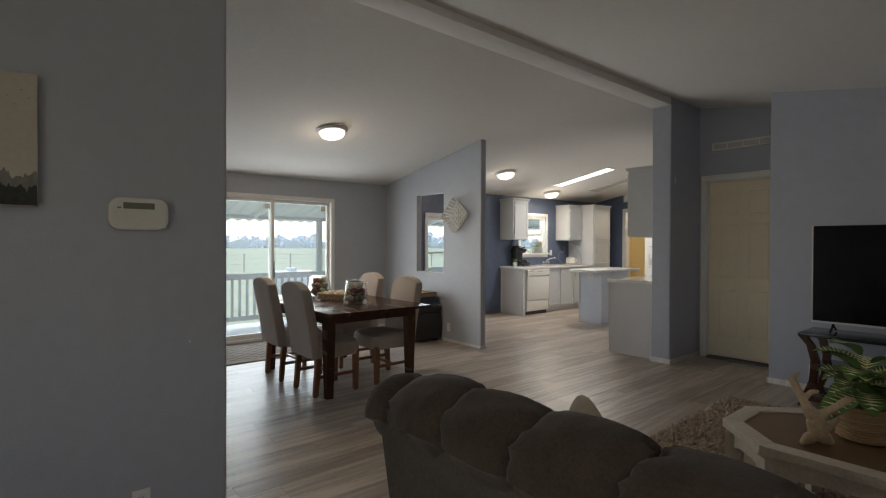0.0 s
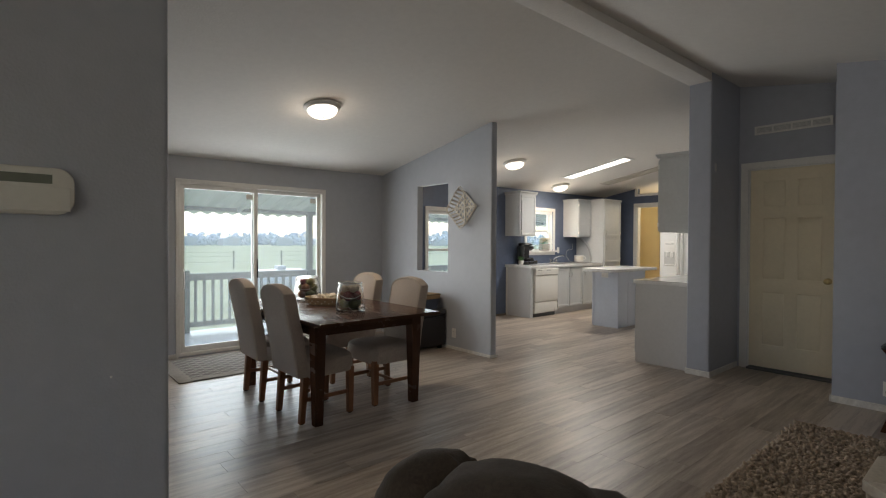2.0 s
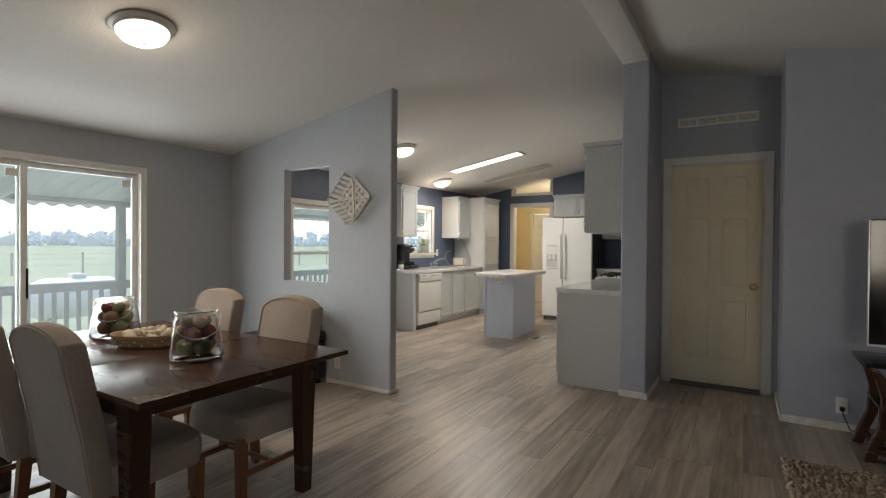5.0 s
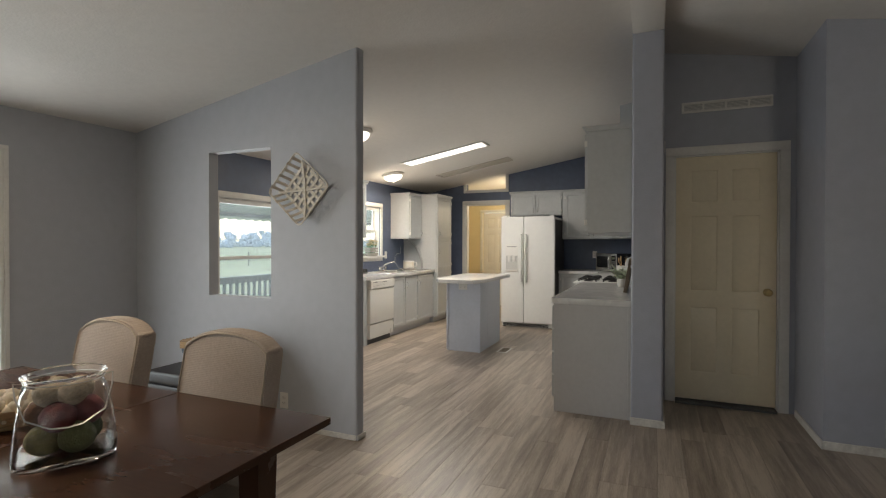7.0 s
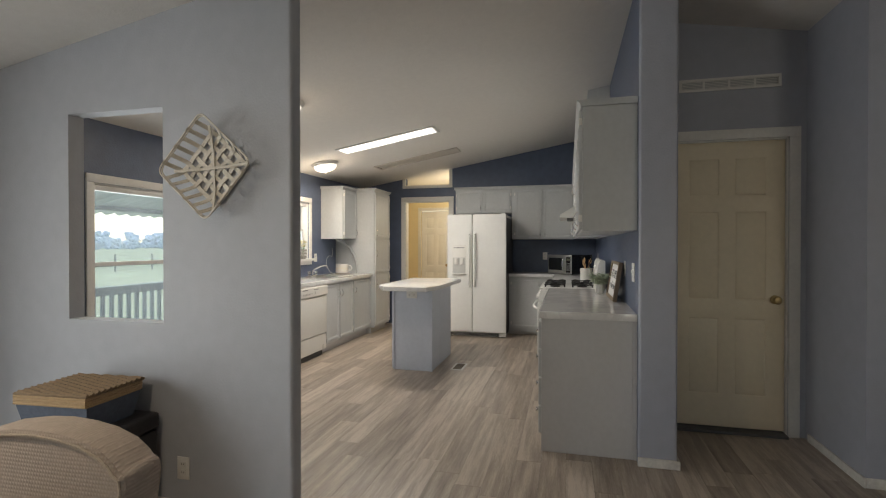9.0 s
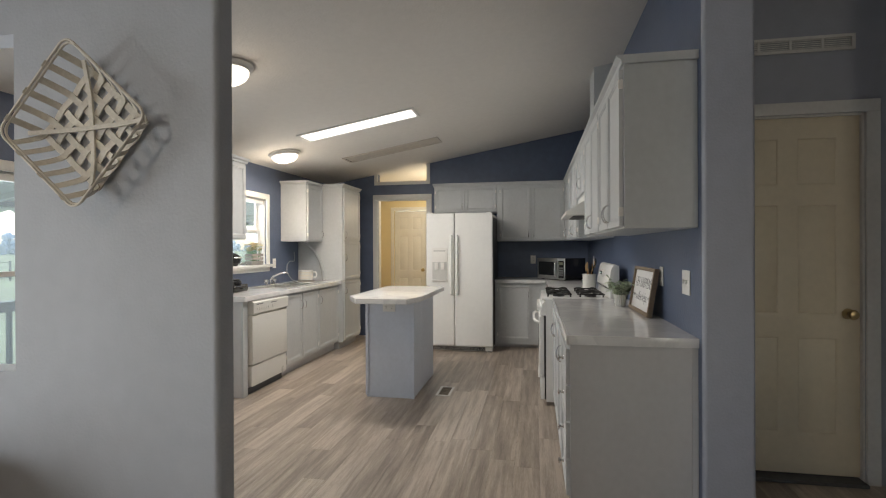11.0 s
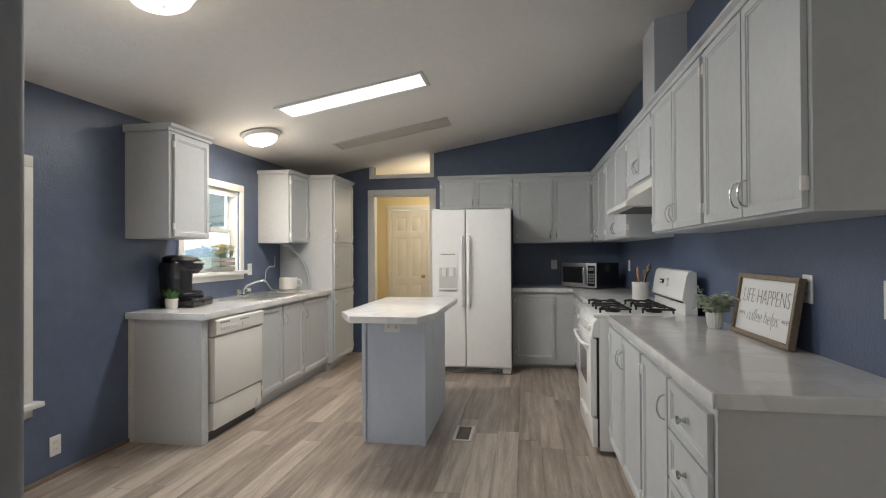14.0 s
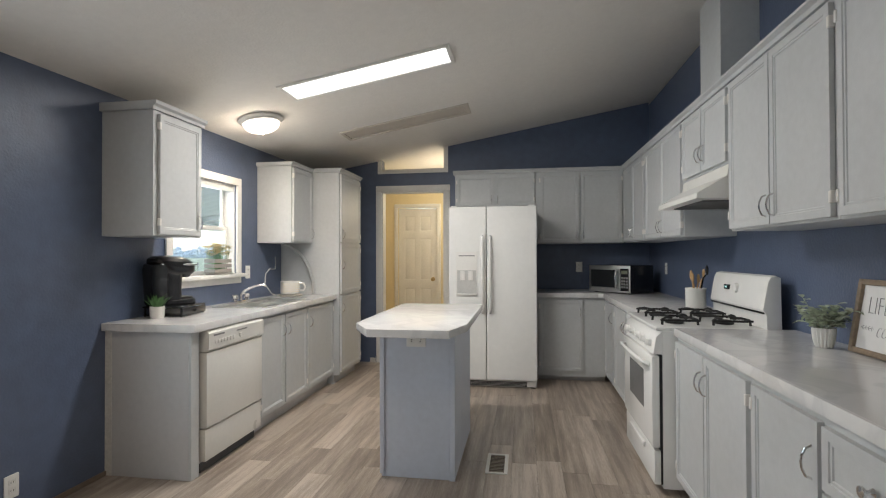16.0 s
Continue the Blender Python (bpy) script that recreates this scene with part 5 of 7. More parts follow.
def glass_jar(m):
    ob = thing("glass_jar", "clear glass jar with wire bail handle on the table", "jar", m, "decor jars on the table")
    bm = bmesh.new()
    rings = []
    for h, z, p in ((0.001, 0.0, 4), (0.094, 0.0, 5), (0.103, 0.008, 5), (0.104, 0.03, 5), (0.096, 0.11, 4), (0.087, 0.165, 3), (0.080, 0.182, 2), (0.083, 0.194, 2), (0.088, 0.200, 2), (0.085, 0.204, 2), (0.080, 0.198, 2), (0.077, 0.182, 2), (0.084, 0.163, 3), (0.093, 0.11, 4), (0.101, 0.03, 5), (0.098, 0.014, 5), (0.001, 0.009, 4)):
        ring = []
        for i in range(48):
            c, q = math.cos(2 * math.pi * i / 48), math.sin(2 * math.pi * i / 48)
            k = h * (abs(c) ** p + abs(q) ** p) ** (-1 / p)
            ring.append((k * c, k * q, z))
        rings.append(ring)
    bm_ring(bm, rings, True, False)
    body = part("body", bm, JARGLASS, ob)
    body.visible_shadow = False
    bm = bmesh.new()
    bm_tube(bm, [(0.081 * math.cos(a), 0.081 * math.sin(a), 0.188) for a in [2 * math.pi * i / 24 for i in range(25)]], 0.0016, 6)
    for sx in (-1, 1):
        bm_tube(bm, [(sx * 0.080, 0, 0.186), (sx * 0.098, -0.005, 0.190), (sx * 0.094, -0.03, 0.165), (sx * 0.075, -0.085, 0.120), (sx * 0.03, -0.103, 0.098), (0, -0.106, 0.095)], 0.0018, 6)
    part("wire_bail", bm, STEEL, ob, "thin wire handle")
    return ob


JX, JY = 2.42, 4.13
KX, KY = 2.47, 5.01
glass_jar(pose(JX, JY, 0.7605, 0, 0, -28) @ Matrix.Scale(1.12, 4))
glass_jar(pose(KX, KY, 0.7605, 0, 0, -40) @ Matrix.Scale(1.12, 4))
BALLS = [mat("deco_ball_%s" % k, c, 0.8, var=0.35, scale=60, fine=220, bump=0.8, bscale=160) for k, c in (("wine", (0.17, 0.032, 0.036)), ("moss", (0.23, 0.22, 0.09)), ("cream", (0.52, 0.45, 0.34)), ("brown", (0.19, 0.095, 0.052)), ("green", (0.10, 0.12, 0.055)))]
BALLN = ("wine-red", "mossy green", "cream", "brown", "dark green")


def deco_ball(c, r, k):
    bm = bmesh.new()
    bmesh.ops.create_icosphere(bm, subdivisions=3, radius=r)
    for v in bm.verts:
        v.co *= 1 + 0.035 * noise.noise(v.co * 40 + Vector((k, c[0], 0))) + (0.05 * abs(math.sin(5 * math.atan2(v.co.y, v.co.x))) - 0.03 if k == 1 else 0.03 * noise.noise(v.co * 160))
        v.co.z *= 0.96
    solid("decorative_ball", bm, BALLS[k], "%s woven decorative ball inside a glass jar" % BALLN[k], "ornament", pose(*c), "decorative balls in jars")


for jx, jy, seq in ((JX, JY, (4, 3, 1, 4, 0, 3, 0, 0, 2, 2, 2, 2)), (KX, KY, (4, 1, 3, 4, 2, 1, 3, 1, 4, 0, 1, 2))):
    for i in range(12):
        lay, a = i // 4, i * math.pi / 2 + (i // 4) * 0.75
        off = 0.047 if lay < 2 else 0.036
        deco_ball((jx + off * 1.1 * math.cos(a), jy + off * 1.1 * math.sin(a), 0.7605 + (0.052, 0.108, 0.160)[lay] * 1.1), (0.043, 0.040, 0.034)[lay] * 1.05, seq[i])


def tray_basket():
    ob = thing("wicker_tray", "shallow oval tan wicker tray on the table", "basket", pose(2.48, 4.61, 0.7605, 0, 0, -53))
    bm = bmesh.new()
    rings = []
    for r, z in ((0.001, 0.004), (0.15, 0.004), (0.17, 0.03), (0.185, 0.062), (0.193, 0.066), (0.195, 0.060), (0.178, 0.025), (0.155, 0.0), (0.001, 0.0)):
        rings.append([(r * 1.12 * math.cos(a), r * 0.78 * math.sin(a), z) for a in [2 * math.pi * i / 32 for i in range(32)]])
    bm_ring(bm, rings, True, False)
    part("bowl", bm, WICKER, ob)
    bm = bmesh.new()
    for k in range(4):
        r, z = 0.174 + 0.005 * k, 0.016 + k * 0.014
        bm_tube(bm, [(r * 1.12 * math.cos(a), r * 0.78 * math.sin(a), z + 0.003 * math.sin(18 * a + k * 3.14)) for a in [2 * math.pi * i / 72 for i in range(73)]], 0.005, 5)
    part("weave", bm, WICKER, ob)
    bm = bmesh.new()
    for i in range(40):
        a = 2 * math.pi * i / 40
        q, z = (0.184, 0.036) if i % 2 else (0.176, 0.018)
        bm_ball(bm, ((q + 0.006) * 1.12 * math.cos(a), (q + 0.006) * 0.78 * math.sin(a), z), 0.0062, 1, 1, 1, 6, 4)
    part("bead_trim", bm, GARLIC, ob, "small white beads worked into the side")
    bm = bmesh.new()
    for i in range(70):
        a, rr = random.uniform(0, 6.283), 0.15 * math.sqrt(random.random())
        bm_ball(bm, (rr * 1.1 * math.cos(a), rr * 0.72 * math.sin(a), 0.035 + 0.08 * (1 - rr / 0.16) * random.random() + 0.012), random.uniform(0.017, 0.024), 1, 1, random.uniform(0.85, 1.15), 8, 6)
    fill = solid("cream_pods", bm, GARLIC, "heap of cream dried seed pods in the wicker tray", "dried pods", pose(2.48, 4.61, 0.7605, 0, 0, -53), kind="stuff")


tray_basket()

ot = thing("storage_ottoman", "dark leather storage ottoman against the partition wall", "ottoman", pose(3.865, 5.245, 0))
part("body", box(0, 0.55, 0, 0.54, 0.04, 0.40, 0.012, 3), LEATHER, ot)
part("lid", box(-0.008, 0.558, -0.008, 0.548, 0.405, 0.49, 0.022, 3), LEATHER, ot, "padded leather lid")
for a, b in ((0.03, 0.03), (0.48, 0.03), (0.03, 0.47), (0.48, 0.47)):
    part("foot", box(a, a + 0.04, b, b + 0.04, 0, 0.04), BLACK, ot)

wb = thing("wicker_hamper", "tan wicker lidded basket with dark liner on the ottoman", "basket", pose(4.20, 5.485, 0.491, 0, 0, 4) @ Matrix.Diagonal((0.9, 0.86, 0.86, 1)))
bm = bmesh.new()
rg = []
for z, g in ((0.0, -0.025), (0.13, 0.0), (0.165, 0.0)):
    rg.append([(x * (0.17 + g), y * (0.22 + g), z) for x, y in ((-1, -1), (1, -1), (1, 1), (-1, 1))])
bm_ring(bm, rg)
part("basket", bm, mat("basket_blue_liner", (0.09, 0.11, 0.15), 0.8, var=0.25, bump=0.3), wb, "slate blue woven basket body")
bm = bmesh.new()
for k in range(4):
    for s in (-1, 1):
        bm_tube(bm, [(-0.175, s * 0.225, 0.15 + k * 0.013), (0.0, s * 0.228, 0.15 + k * 0.013), (0.175, s * 0.225, 0.15 + k * 0.013)], 0.007, 6)
        bm_tube(bm, [(s * 0.178, -0.225, 0.15 + k * 0.013), (s * 0.178, 0.225, 0.15 + k * 0.013)], 0.007, 6)
part("rim", bm, WICKER, wb)
SEAGRASS = mat("seagrass_lid_brown", (0.21, 0.145, 0.085), 0.8, var=0.55, scale=30, fine=140, bump=0.5, island=0.9)
lid = part("lid", box(-0.182, 0.182, -0.228, 0.228, 0.196, 0.206, 0.003), SEAGRASS, wb, "woven seagrass lid")
for i in range(22):
    bm = bmesh.new()
    xx = -0.18 + 0.36 * i / 21
    bm_tube(bm, [(xx, -0.236 + 0.05 * k, 0.207 + 0.003 * (-1) ** (i + k)) for k in range(10)], 0.0088, 6)
    part("strand", bm, SEAGRASS, lid)


def tobacco_basket():
    """Square of woven slats hung on one corner, standing off the wall. Local: u, v in the plane, w away from the wall."""
    c = Vector((4.443, 4.912, 1.726))
    ob = thing("wall_basket", "bleached woven tobacco basket hung on the wall", "wall decoration", Matrix.Translation(c))
    ang = radians(48)
    ux, vx = Vector((0, -math.cos(ang), math.sin(ang))), Vector((0, math.sin(ang), math.cos(ang)))
    out = Vector((-1, 0, 0))
    H, DEEP, RC = 0.187, 0.088, 0.034

    def pt(u, v, w):
        return ux * u + vx * v + out * w

    def strip(name, pts, wid, th=0.003):
        bm = bmesh.new()
        bm_ring(bm, [[p - q * wid / 2, p + q * wid / 2, p + q * wid / 2 + out * th, p - q * wid / 2 + out * th] for p, q in pts])
        part(name, bm, PALEWICKER, ob)

    def rise(t):
        k = max(0.0, (abs(t) / H - 0.74) / 0.26)
        return 0.010 + DEEP * k ** 1.25
    ts = [-H + 2 * H * k / 28 for k in range(29)]
    for i in range(6):
        s = -H * 0.70 + 2 * H * 0.70 * i / 5
        strip("slat", [(pt(t, s, rise(t) + 0.003 * math.sin(math.pi * (t / (H * 0.28) + i))), vx) for t in ts], 0.0215)
        strip("slat", [(pt(s, t, rise(t) - 0.003 * math.sin(math.pi * (t / (H * 0.28) + i))), ux) for t in ts], 0.0215)
    loop = []
    for k, (su, sv) in enumerate(((1, 1), (-1, 1), (-1, -1), (1, -1))):
        for j in range(6):
            a = math.pi / 2 * (k + j / 5)
            loop.append(pt(su * (H - RC) + RC * math.cos(a), sv * (H - RC) + RC * math.sin(a), DEEP + 0.008))
    for gap in (0.0, 0.006):
        bm = bmesh.new()
        bm_tube(bm, [p * (1 - gap * 4) - out * gap for p in loop + loop[:1]], 0.0042, 6)
        part("rim", bm, PALEWICKER, ob)
    d1, d2 = (ux + vx).normalized(), (ux - vx).normalized()
    for da, db, lift in ((d1, d2, 0.014), (d2, d1, 0.022)):
        strip("cross_bar", [(da * t * 1.12 + out * (lift + 0.02 * (abs(t) / H) ** 3), db) for t in (-H, -H * 0.5, 0.0, H * 0.5, H)], 0.013, 0.007)
    return ob


tobacco_basket()

dm = thing("door_mat", "taupe lattice-pattern mat in front of the patio door", "door mat", pose(0, 0, 0))
part("field", box(1.62, 3.05, 5.72, 6.60, 0.001, 0.009, 0.003), MATRUG, dm)
for p in ((1.49, 1.62, 5.60, 6.65), (3.05, 3.17, 5.60, 6.65), (1.62, 3.05, 5.60, 5.72), (1.62, 3.05, 6.60, 6.65)):
    part("border", box(*p, 0.001, 0.010, 0.003), MATEDGE, dm, "woven taupe border")

# ---- living room ----


def sofa():
    ob = thing("loveseat", "charcoal chenille loveseat with channel-tufted rolled back", "sofa", pose(0.14, 0.185, 0) @ Matrix.Diagonal((1, 1, 0.972, 1)))
    seams = [1.36, 1.17, 0.87, 0.60, 0.30, 0.0, -0.29, -0.56, -0.78]
    for a, b in zip(seams, seams[1:]):
        rings = []
        for j in range(21):
            t = -1 + 2 * j / 20
            y = (a + b) / 2 + t * (a - b) / 2 * 1.02
            k = 0.70 + 0.30 * max(0.0, 1 - abs(t) ** 3.0) ** 0.5
            # the crest drops and the roll tapers towards the end
            fall = max(0.0, (y - 0.95) / 0.41)
            if a > 1.3 and t > -0.2:
                k *= max(0.05, 1 - ((t + 0.2) / 1.2) ** 2.6) ** 0.5 * 0.999 + 0.001
            top = 0.775 - 0.045 * fall ** 1.5
            ring = []
            for i in range(36):
                an = 2 * math.pi * i / 36
                cx, cz = math.cos(an), math.sin(an)
                x = 0.915 + 0.155 * cx * k * (1 - 0.18 * fall) + (0.03 if cz < 0 else 0)
                z = top + (0.160 if cz > 0 else 0.150) * cz * k * (1 - 0.20 * fall)
                edge = abs(t) ** 3
                pucker = 0.014 * edge * math.sin(an * 13 + 3 * math.sin(a * 9) + 2 * math.sin(an * 5))
                wr = 0.012 * noise.noise(Vector((x * 7, y * 7 + x * 10, z * 7))) + 0.004 * noise.noise(Vector((x * 26, y * 26, z * 12))) + pucker
                ring.append((x + wr * cx, y + 0.018 * math.sin(3 * an) * edge, z + wr * cz))
            rings.append(ring)
        bm = bmesh.new()
        bm_ring(bm, rings)
        part("back_tuft", bm, SOFA, ob, "plump tufted back roll")
    bm = bmesh.new()
    bm_prism(bm, [(0.87, 1.17, 0.05), (0.805, 1.235, 0.79), (0.98, 1.235, 0.79), (1.05, 1.22, 0.05)], (0, -1.97, 0), 0.01)
    part("back_panel", bm, SOFABACK, ob, "grey woven outside back")
    part("seat_base", box(1.02, 1.66, -0.74, 1.33, 0.08, 0.30, 0.02), SOFA, ob)
    for a, b in ((1.08, 0.30), (0.295, -0.48)):
        part("seat_cushion", box(1.04, 1.68, b, a, 0.30, 0.46, 0.05, 4), SOFA, ob)
    for a, b in ((1.10, 1.36), (-0.76, -0.50)):
        bm = bmesh.new()
        bm_prism(bm, [(1.04, a, 0.06), (1.04, b, 0.06), (1.04, b, 0.44), (1.04, b + 0.02, 0.51), (1.04, (a + b) / 2, 0.55), (1.04, a - 0.02, 0.51), (1.04, a, 0.44)], (0.64, 0, 0), 0.03)
        part("arm", bm, SOFA, ob)
    for p in ((0.86, 1.30), (0.86, -0.70), (1.58, 1.30), (1.58, -0.70)):
        part("foot", box(p[0] - 0.03, p[0] + 0.03, p[1] - 0.03, p[1] + 0.03, 0, 0.085), BLACK, ob)


sofa()
bm = bmesh.new()
rings = []
for j in range(15):
    t = -1 + 2 * j / 14
    r = 0.06 + 0.94 * (1 - t * t) ** 0.5
    ring = []
    for i in range(64):
        an = 2 * math.pi * i / 64
        c, s = math.cos(an), math.sin(an)
        q = (abs(c) ** 9 + abs(s) ** 9) ** (-1 / 9)
        pull = 1 + 0.07 * (abs(math.sin(2 * an)) ** 3) - 0.03 * math.cos(2 * an) ** 2
        thick = 0.068 * (1 - r ** 3) ** 0.7 + 0.004
        ring.append((0.2 * r * c * q * pull, math.copysign(thick, t) if abs(t) > 0.01 else 0.0, 0.2 * r * s * q * pull))
    rings.append(ring)
bm_ring(bm, rings)
solid("throw_pillow", bm, mat("pillow_cream_cloth", (0.58, 0.51, 0.40), 0.9, var=0.1, bump=0.3, bscale=300), "cream throw pillow standing on the loveseat", "pillow", pose(1.43, 0.885, 0.628, 0, -36, 82) @ Matrix.Diagonal((0.74, 0.8, 0.74, 1)))


def octagon(x0, x1, y0, y1, c, g=0.0):
    x0, x1, y0, y1 = x0 + g, x1 - g, y0 + g, y1 - g
    c = c - g * 0.586
    return [(x0 + c, y0), (x1 - c, y0), (x1, y0 + c), (x1, y1 - c), (x1 - c, y1), (x0 + c, y1), (x0, y1 - c), (x0, y0 + c)]


def coffee_table():
    ob = thing("coffee_table", "octagonal coffee table with cream frame and brown top", "coffee table", pose(0, 0, 0))
    X0, X1, Y0, Y1, C = 2.48, 3.27, -0.29, 0.958, 0.24
    o, i = octagon(X0, X1, Y0, Y1, C), octagon(X0, X1, Y0, Y1, C, 0.085)
    for k in range(8):
        j = (k + 1) % 8
        bm = bmesh.new()
        bm_prism(bm, [(*o[k], 0.412), (*o[j], 0.412), (*i[j], 0.412), (*i[k], 0.412)], (0, 0, 0.042), 0.006)
        part("frame_rail", bm, CREAMWOOD, ob)
    bm = bmesh.new()
    bm_prism(bm, [(*p, 0.425) for p in octagon(X0, X1, Y0, Y1, C, 0.086)], (0, 0, 0.022))
    part("top_panel", bm, OAK, ob, "brown wooden inset top")
    ap, ai = octagon(X0, X1, Y0, Y1, C, 0.03), octagon(X0, X1, Y0, Y1, C, 0.05)
    for k in range(8):
        j = (k + 1) % 8
        a0, a1, c0, c1 = Vector(ap[k]), Vector(ap[j]), Vector(ai[k]), Vector(ai[j])
        rings = []
        for m in range(13):
            f = m / 12
            low = 0.345 - 0.075 * abs(2 * f - 1) ** 4
            p, q = a0.lerp(a1, f), c0.lerp(c1, f)
            rings.append([(p.x, p.y, low), (p.x, p.y, 0.411), (q.x, q.y, 0.411), (q.x, q.y, low)])
        bm = bmesh.new()
        bm_ring(bm, rings)
        part("apron", bm, CREAMWOOD, ob, "arched cream apron", smooth=False)
        mid = Vector(((X0 + X1) / 2, (Y0 + Y1) / 2))
        d = (a0 - mid).normalized()
        n2 = Vector((-d.y, d.x))
        rings = []
        for z, h in ((0.012, 0.024), (0.06, 0.028), (0.30, 0.034), (0.40, 0.036)):
            o2 = a0 - d * 0.018
            rings.append([(*(o2 + d * u * h + n2 * v * h), z) for u, v in ((-1, -1), (1, -1), (1, 1), (-1, 1))])
        bm = bmesh.new()
        bm_ring(bm, rings)
        part("leg", bm, CREAMWOOD, ob, smooth=False)


coffee_table()


def driftwood():
    bm = bmesh.new()

    def limb(pts, rs):
        fine, rr = [], []
        for k in range(len(pts) - 1):
            for s in range(4):
                t = s / 4
                p = Vector(pts[k]).lerp(Vector(pts[k + 1]), t)
                fine.append(p + 0.006 * Vector(noise.noise_vector(p * 25)))
                rr.append((rs[k] * (1 - t) + rs[k + 1] * t) * (1.35 + 0.5 * noise.noise(p * 30)))
        fine.append(Vector(pts[-1]))
        rr.append(rs[-1])
        bm_tube(bm, fine, rr, 9)
    limb([(0.02, -0.07, 0.018), (0.01, -0.03, 0.045), (0.0, 0.0, 0.075), (0.0, 0.01, 0.14), (-0.01, 0.05, 0.20), (0.0, 0.075, 0.26), (0.005, 0.11, 0.33), (0.0, 0.14, 0.37)], [0.014, 0.026, 0.036, 0.030, 0.020, 0.017, 0.014, 0.010])
    limb([(0.0, 0.12, 0.345), (0.02, 0.10, 0.37), (0.02, 0.085, 0.385)], [0.012, 0.010, 0.005])
    limb([(0.0, 0.07, 0.25), (0.03, 0.03, 0.285), (0.05, -0.01, 0.29)], [0.014, 0.011, 0.006])
    limb([(0.0, 0.01, 0.14), (0.02, -0.04, 0.18), (0.04, -0.09, 0.215), (0.05, -0.14, 0.255), (0.06, -0.18, 0.26)], [0.024, 0.018, 0.015, 0.012, 0.007])
    limb([(0.03, -0.06, 0.19), (0.06, -0.08, 0.17), (0.09, -0.12, 0.165)], [0.013, 0.011, 0.006])
    limb([(0.0, 0.0, 0.085), (0.03, -0.05, 0.10), (0.05, -0.10, 0.15)], [0.028, 0.019, 0.009])
    limb([(0.0, 0.0, 0.07), (-0.03, 0.05, 0.04), (-0.04, 0.085, 0.012)], [0.030, 0.022, 0.012])
    limb([(0.0, 0.01, 0.06), (0.05, 0.02, 0.03), (0.075, 0.03, 0.012)], [0.026, 0.02, 0.012])
    limb([(0.0, 0.01, 0.10), (-0.03, 0.03, 0.13), (-0.045, 0.06, 0.135)], [0.02, 0.014, 0.006])
    solid("driftwood", bm, DRIFT, "pale branching driftwood piece on the coffee table", "driftwood", pose(2.70, 0.555, 0.448, 0, 0, 25) @ Matrix.Diagonal((0.8, 0.8, 0.8, 1)))


driftwood()


def leaf(bm, base, tip_dir, length, width, droop, n=6):
    d = Vector(tip_dir).normalized()
    side = d.cross(Vector((0, 0, 1)))
    side = side.normalized() if side.length > 1e-3 else Vector((1, 0, 0))
    rows = []
    for i in range(n + 1):
        t = i / n
        p = Vector(base) + d * length * t + Vector((0, 0, -droop * length * t * t))
        w = width * math.sin(math.pi * min(1, 0.06 + 0.94 * t)) ** 0.8
        up = side.cross(d) * -0.16 * w
        rows.append((p - side * w / 2 - up, p, p + side * w / 2 - up))
    vs = [[bm.verts.new(q) for q in r] for r in rows]
    for a, b in zip(vs, vs[1:]):
        bm.faces.new((a[0], a[1], b[1], b[0]))
        bm.faces.new((a[1], a[2], b[2], b[1]))
    return rows


def croton():
    ob = thing("potted_plant", "variegated green houseplant in a round wicker pot", "potted plant", pose(2.955, 0.44, 0.448))
    bm = bmesh.new()
    bm_lathe(bm, [(0.001, 0.002), (0.085, 0.0), (0.10, 0.02), (0.108, 0.15), (0.112, 0.16), (0.104, 0.16), (0.098, 0.13), (0.001, 0.13)], n=28, cap=False)
    for k in range(12):
        r = 0.098 + 0.0012 * k
        bm_tube(bm, [((r + 0.003 * math.sin(14 * a + 3.14 * k)) * math.cos(a), (r + 0.003 * math.sin(14 * a + 3.14 * k)) * math.sin(a), 0.012 + k * 0.0125) for a in [2 * math.pi * i / 56 for i in range(57)]], 0.0065, 5)
    part("wicker_pot", bm, WICKER, ob, "tan woven round pot")
    bm = bmesh.new()
    bm_lathe(bm, [(0.001, 0.135), (0.098, 0.132)], n=20, cap=False)
    part("soil", bm, TOE, ob)
    bm = bmesh.new()
    for i in range(9):
        a = i * 2.399
        bm_tube(bm, [(0.02 * math.cos(a), 0.02 * math.sin(a), 0.13), (0.05 * math.cos(a), 0.05 * math.sin(a), 0.24)], 0.004, 5)
    part("stem", bm, LEAF, ob)
    rnd = random.Random(5)
    for i in range(38):
        a = i * 2.399 + rnd.uniform(-0.3, 0.3)
        up = rnd.uniform(-0.1, 1.0)
        z = 0.15 + 0.20 * up * rnd.random() + 0.05
        L = rnd.uniform(0.15, 0.21)
        bm = bmesh.new()
        rows_ = leaf(bm, (0.03 * math.cos(a), 0.03 * math.sin(a), z), (math.cos(a), math.sin(a), up), L, L * 0.72, rnd.uniform(0.2, 0.6), 9)
        lf = part("leaf", bm, LEAF, ob)
        vb = bmesh.new()
        for r, q in zip(rows_[:-1], rows_[1:]):
            for s in (0, 2):
                m0, m1 = Vector(r[1]), Vector(q[1]).lerp(Vector(q[s]), 0.97)
                up_ = Vector((0, 0, 0.006))
                w_ = (Vector(q[1]) - Vector(r[1])) * 0.30
                v = [vb.verts.new(p + up_) for p in (m0 - w_, m0 + w_, m1)]
                vb.faces.new(v)
        part("leaf_vein", vb, LEAFVEIN, lf, "yellow leaf veins")


croton()


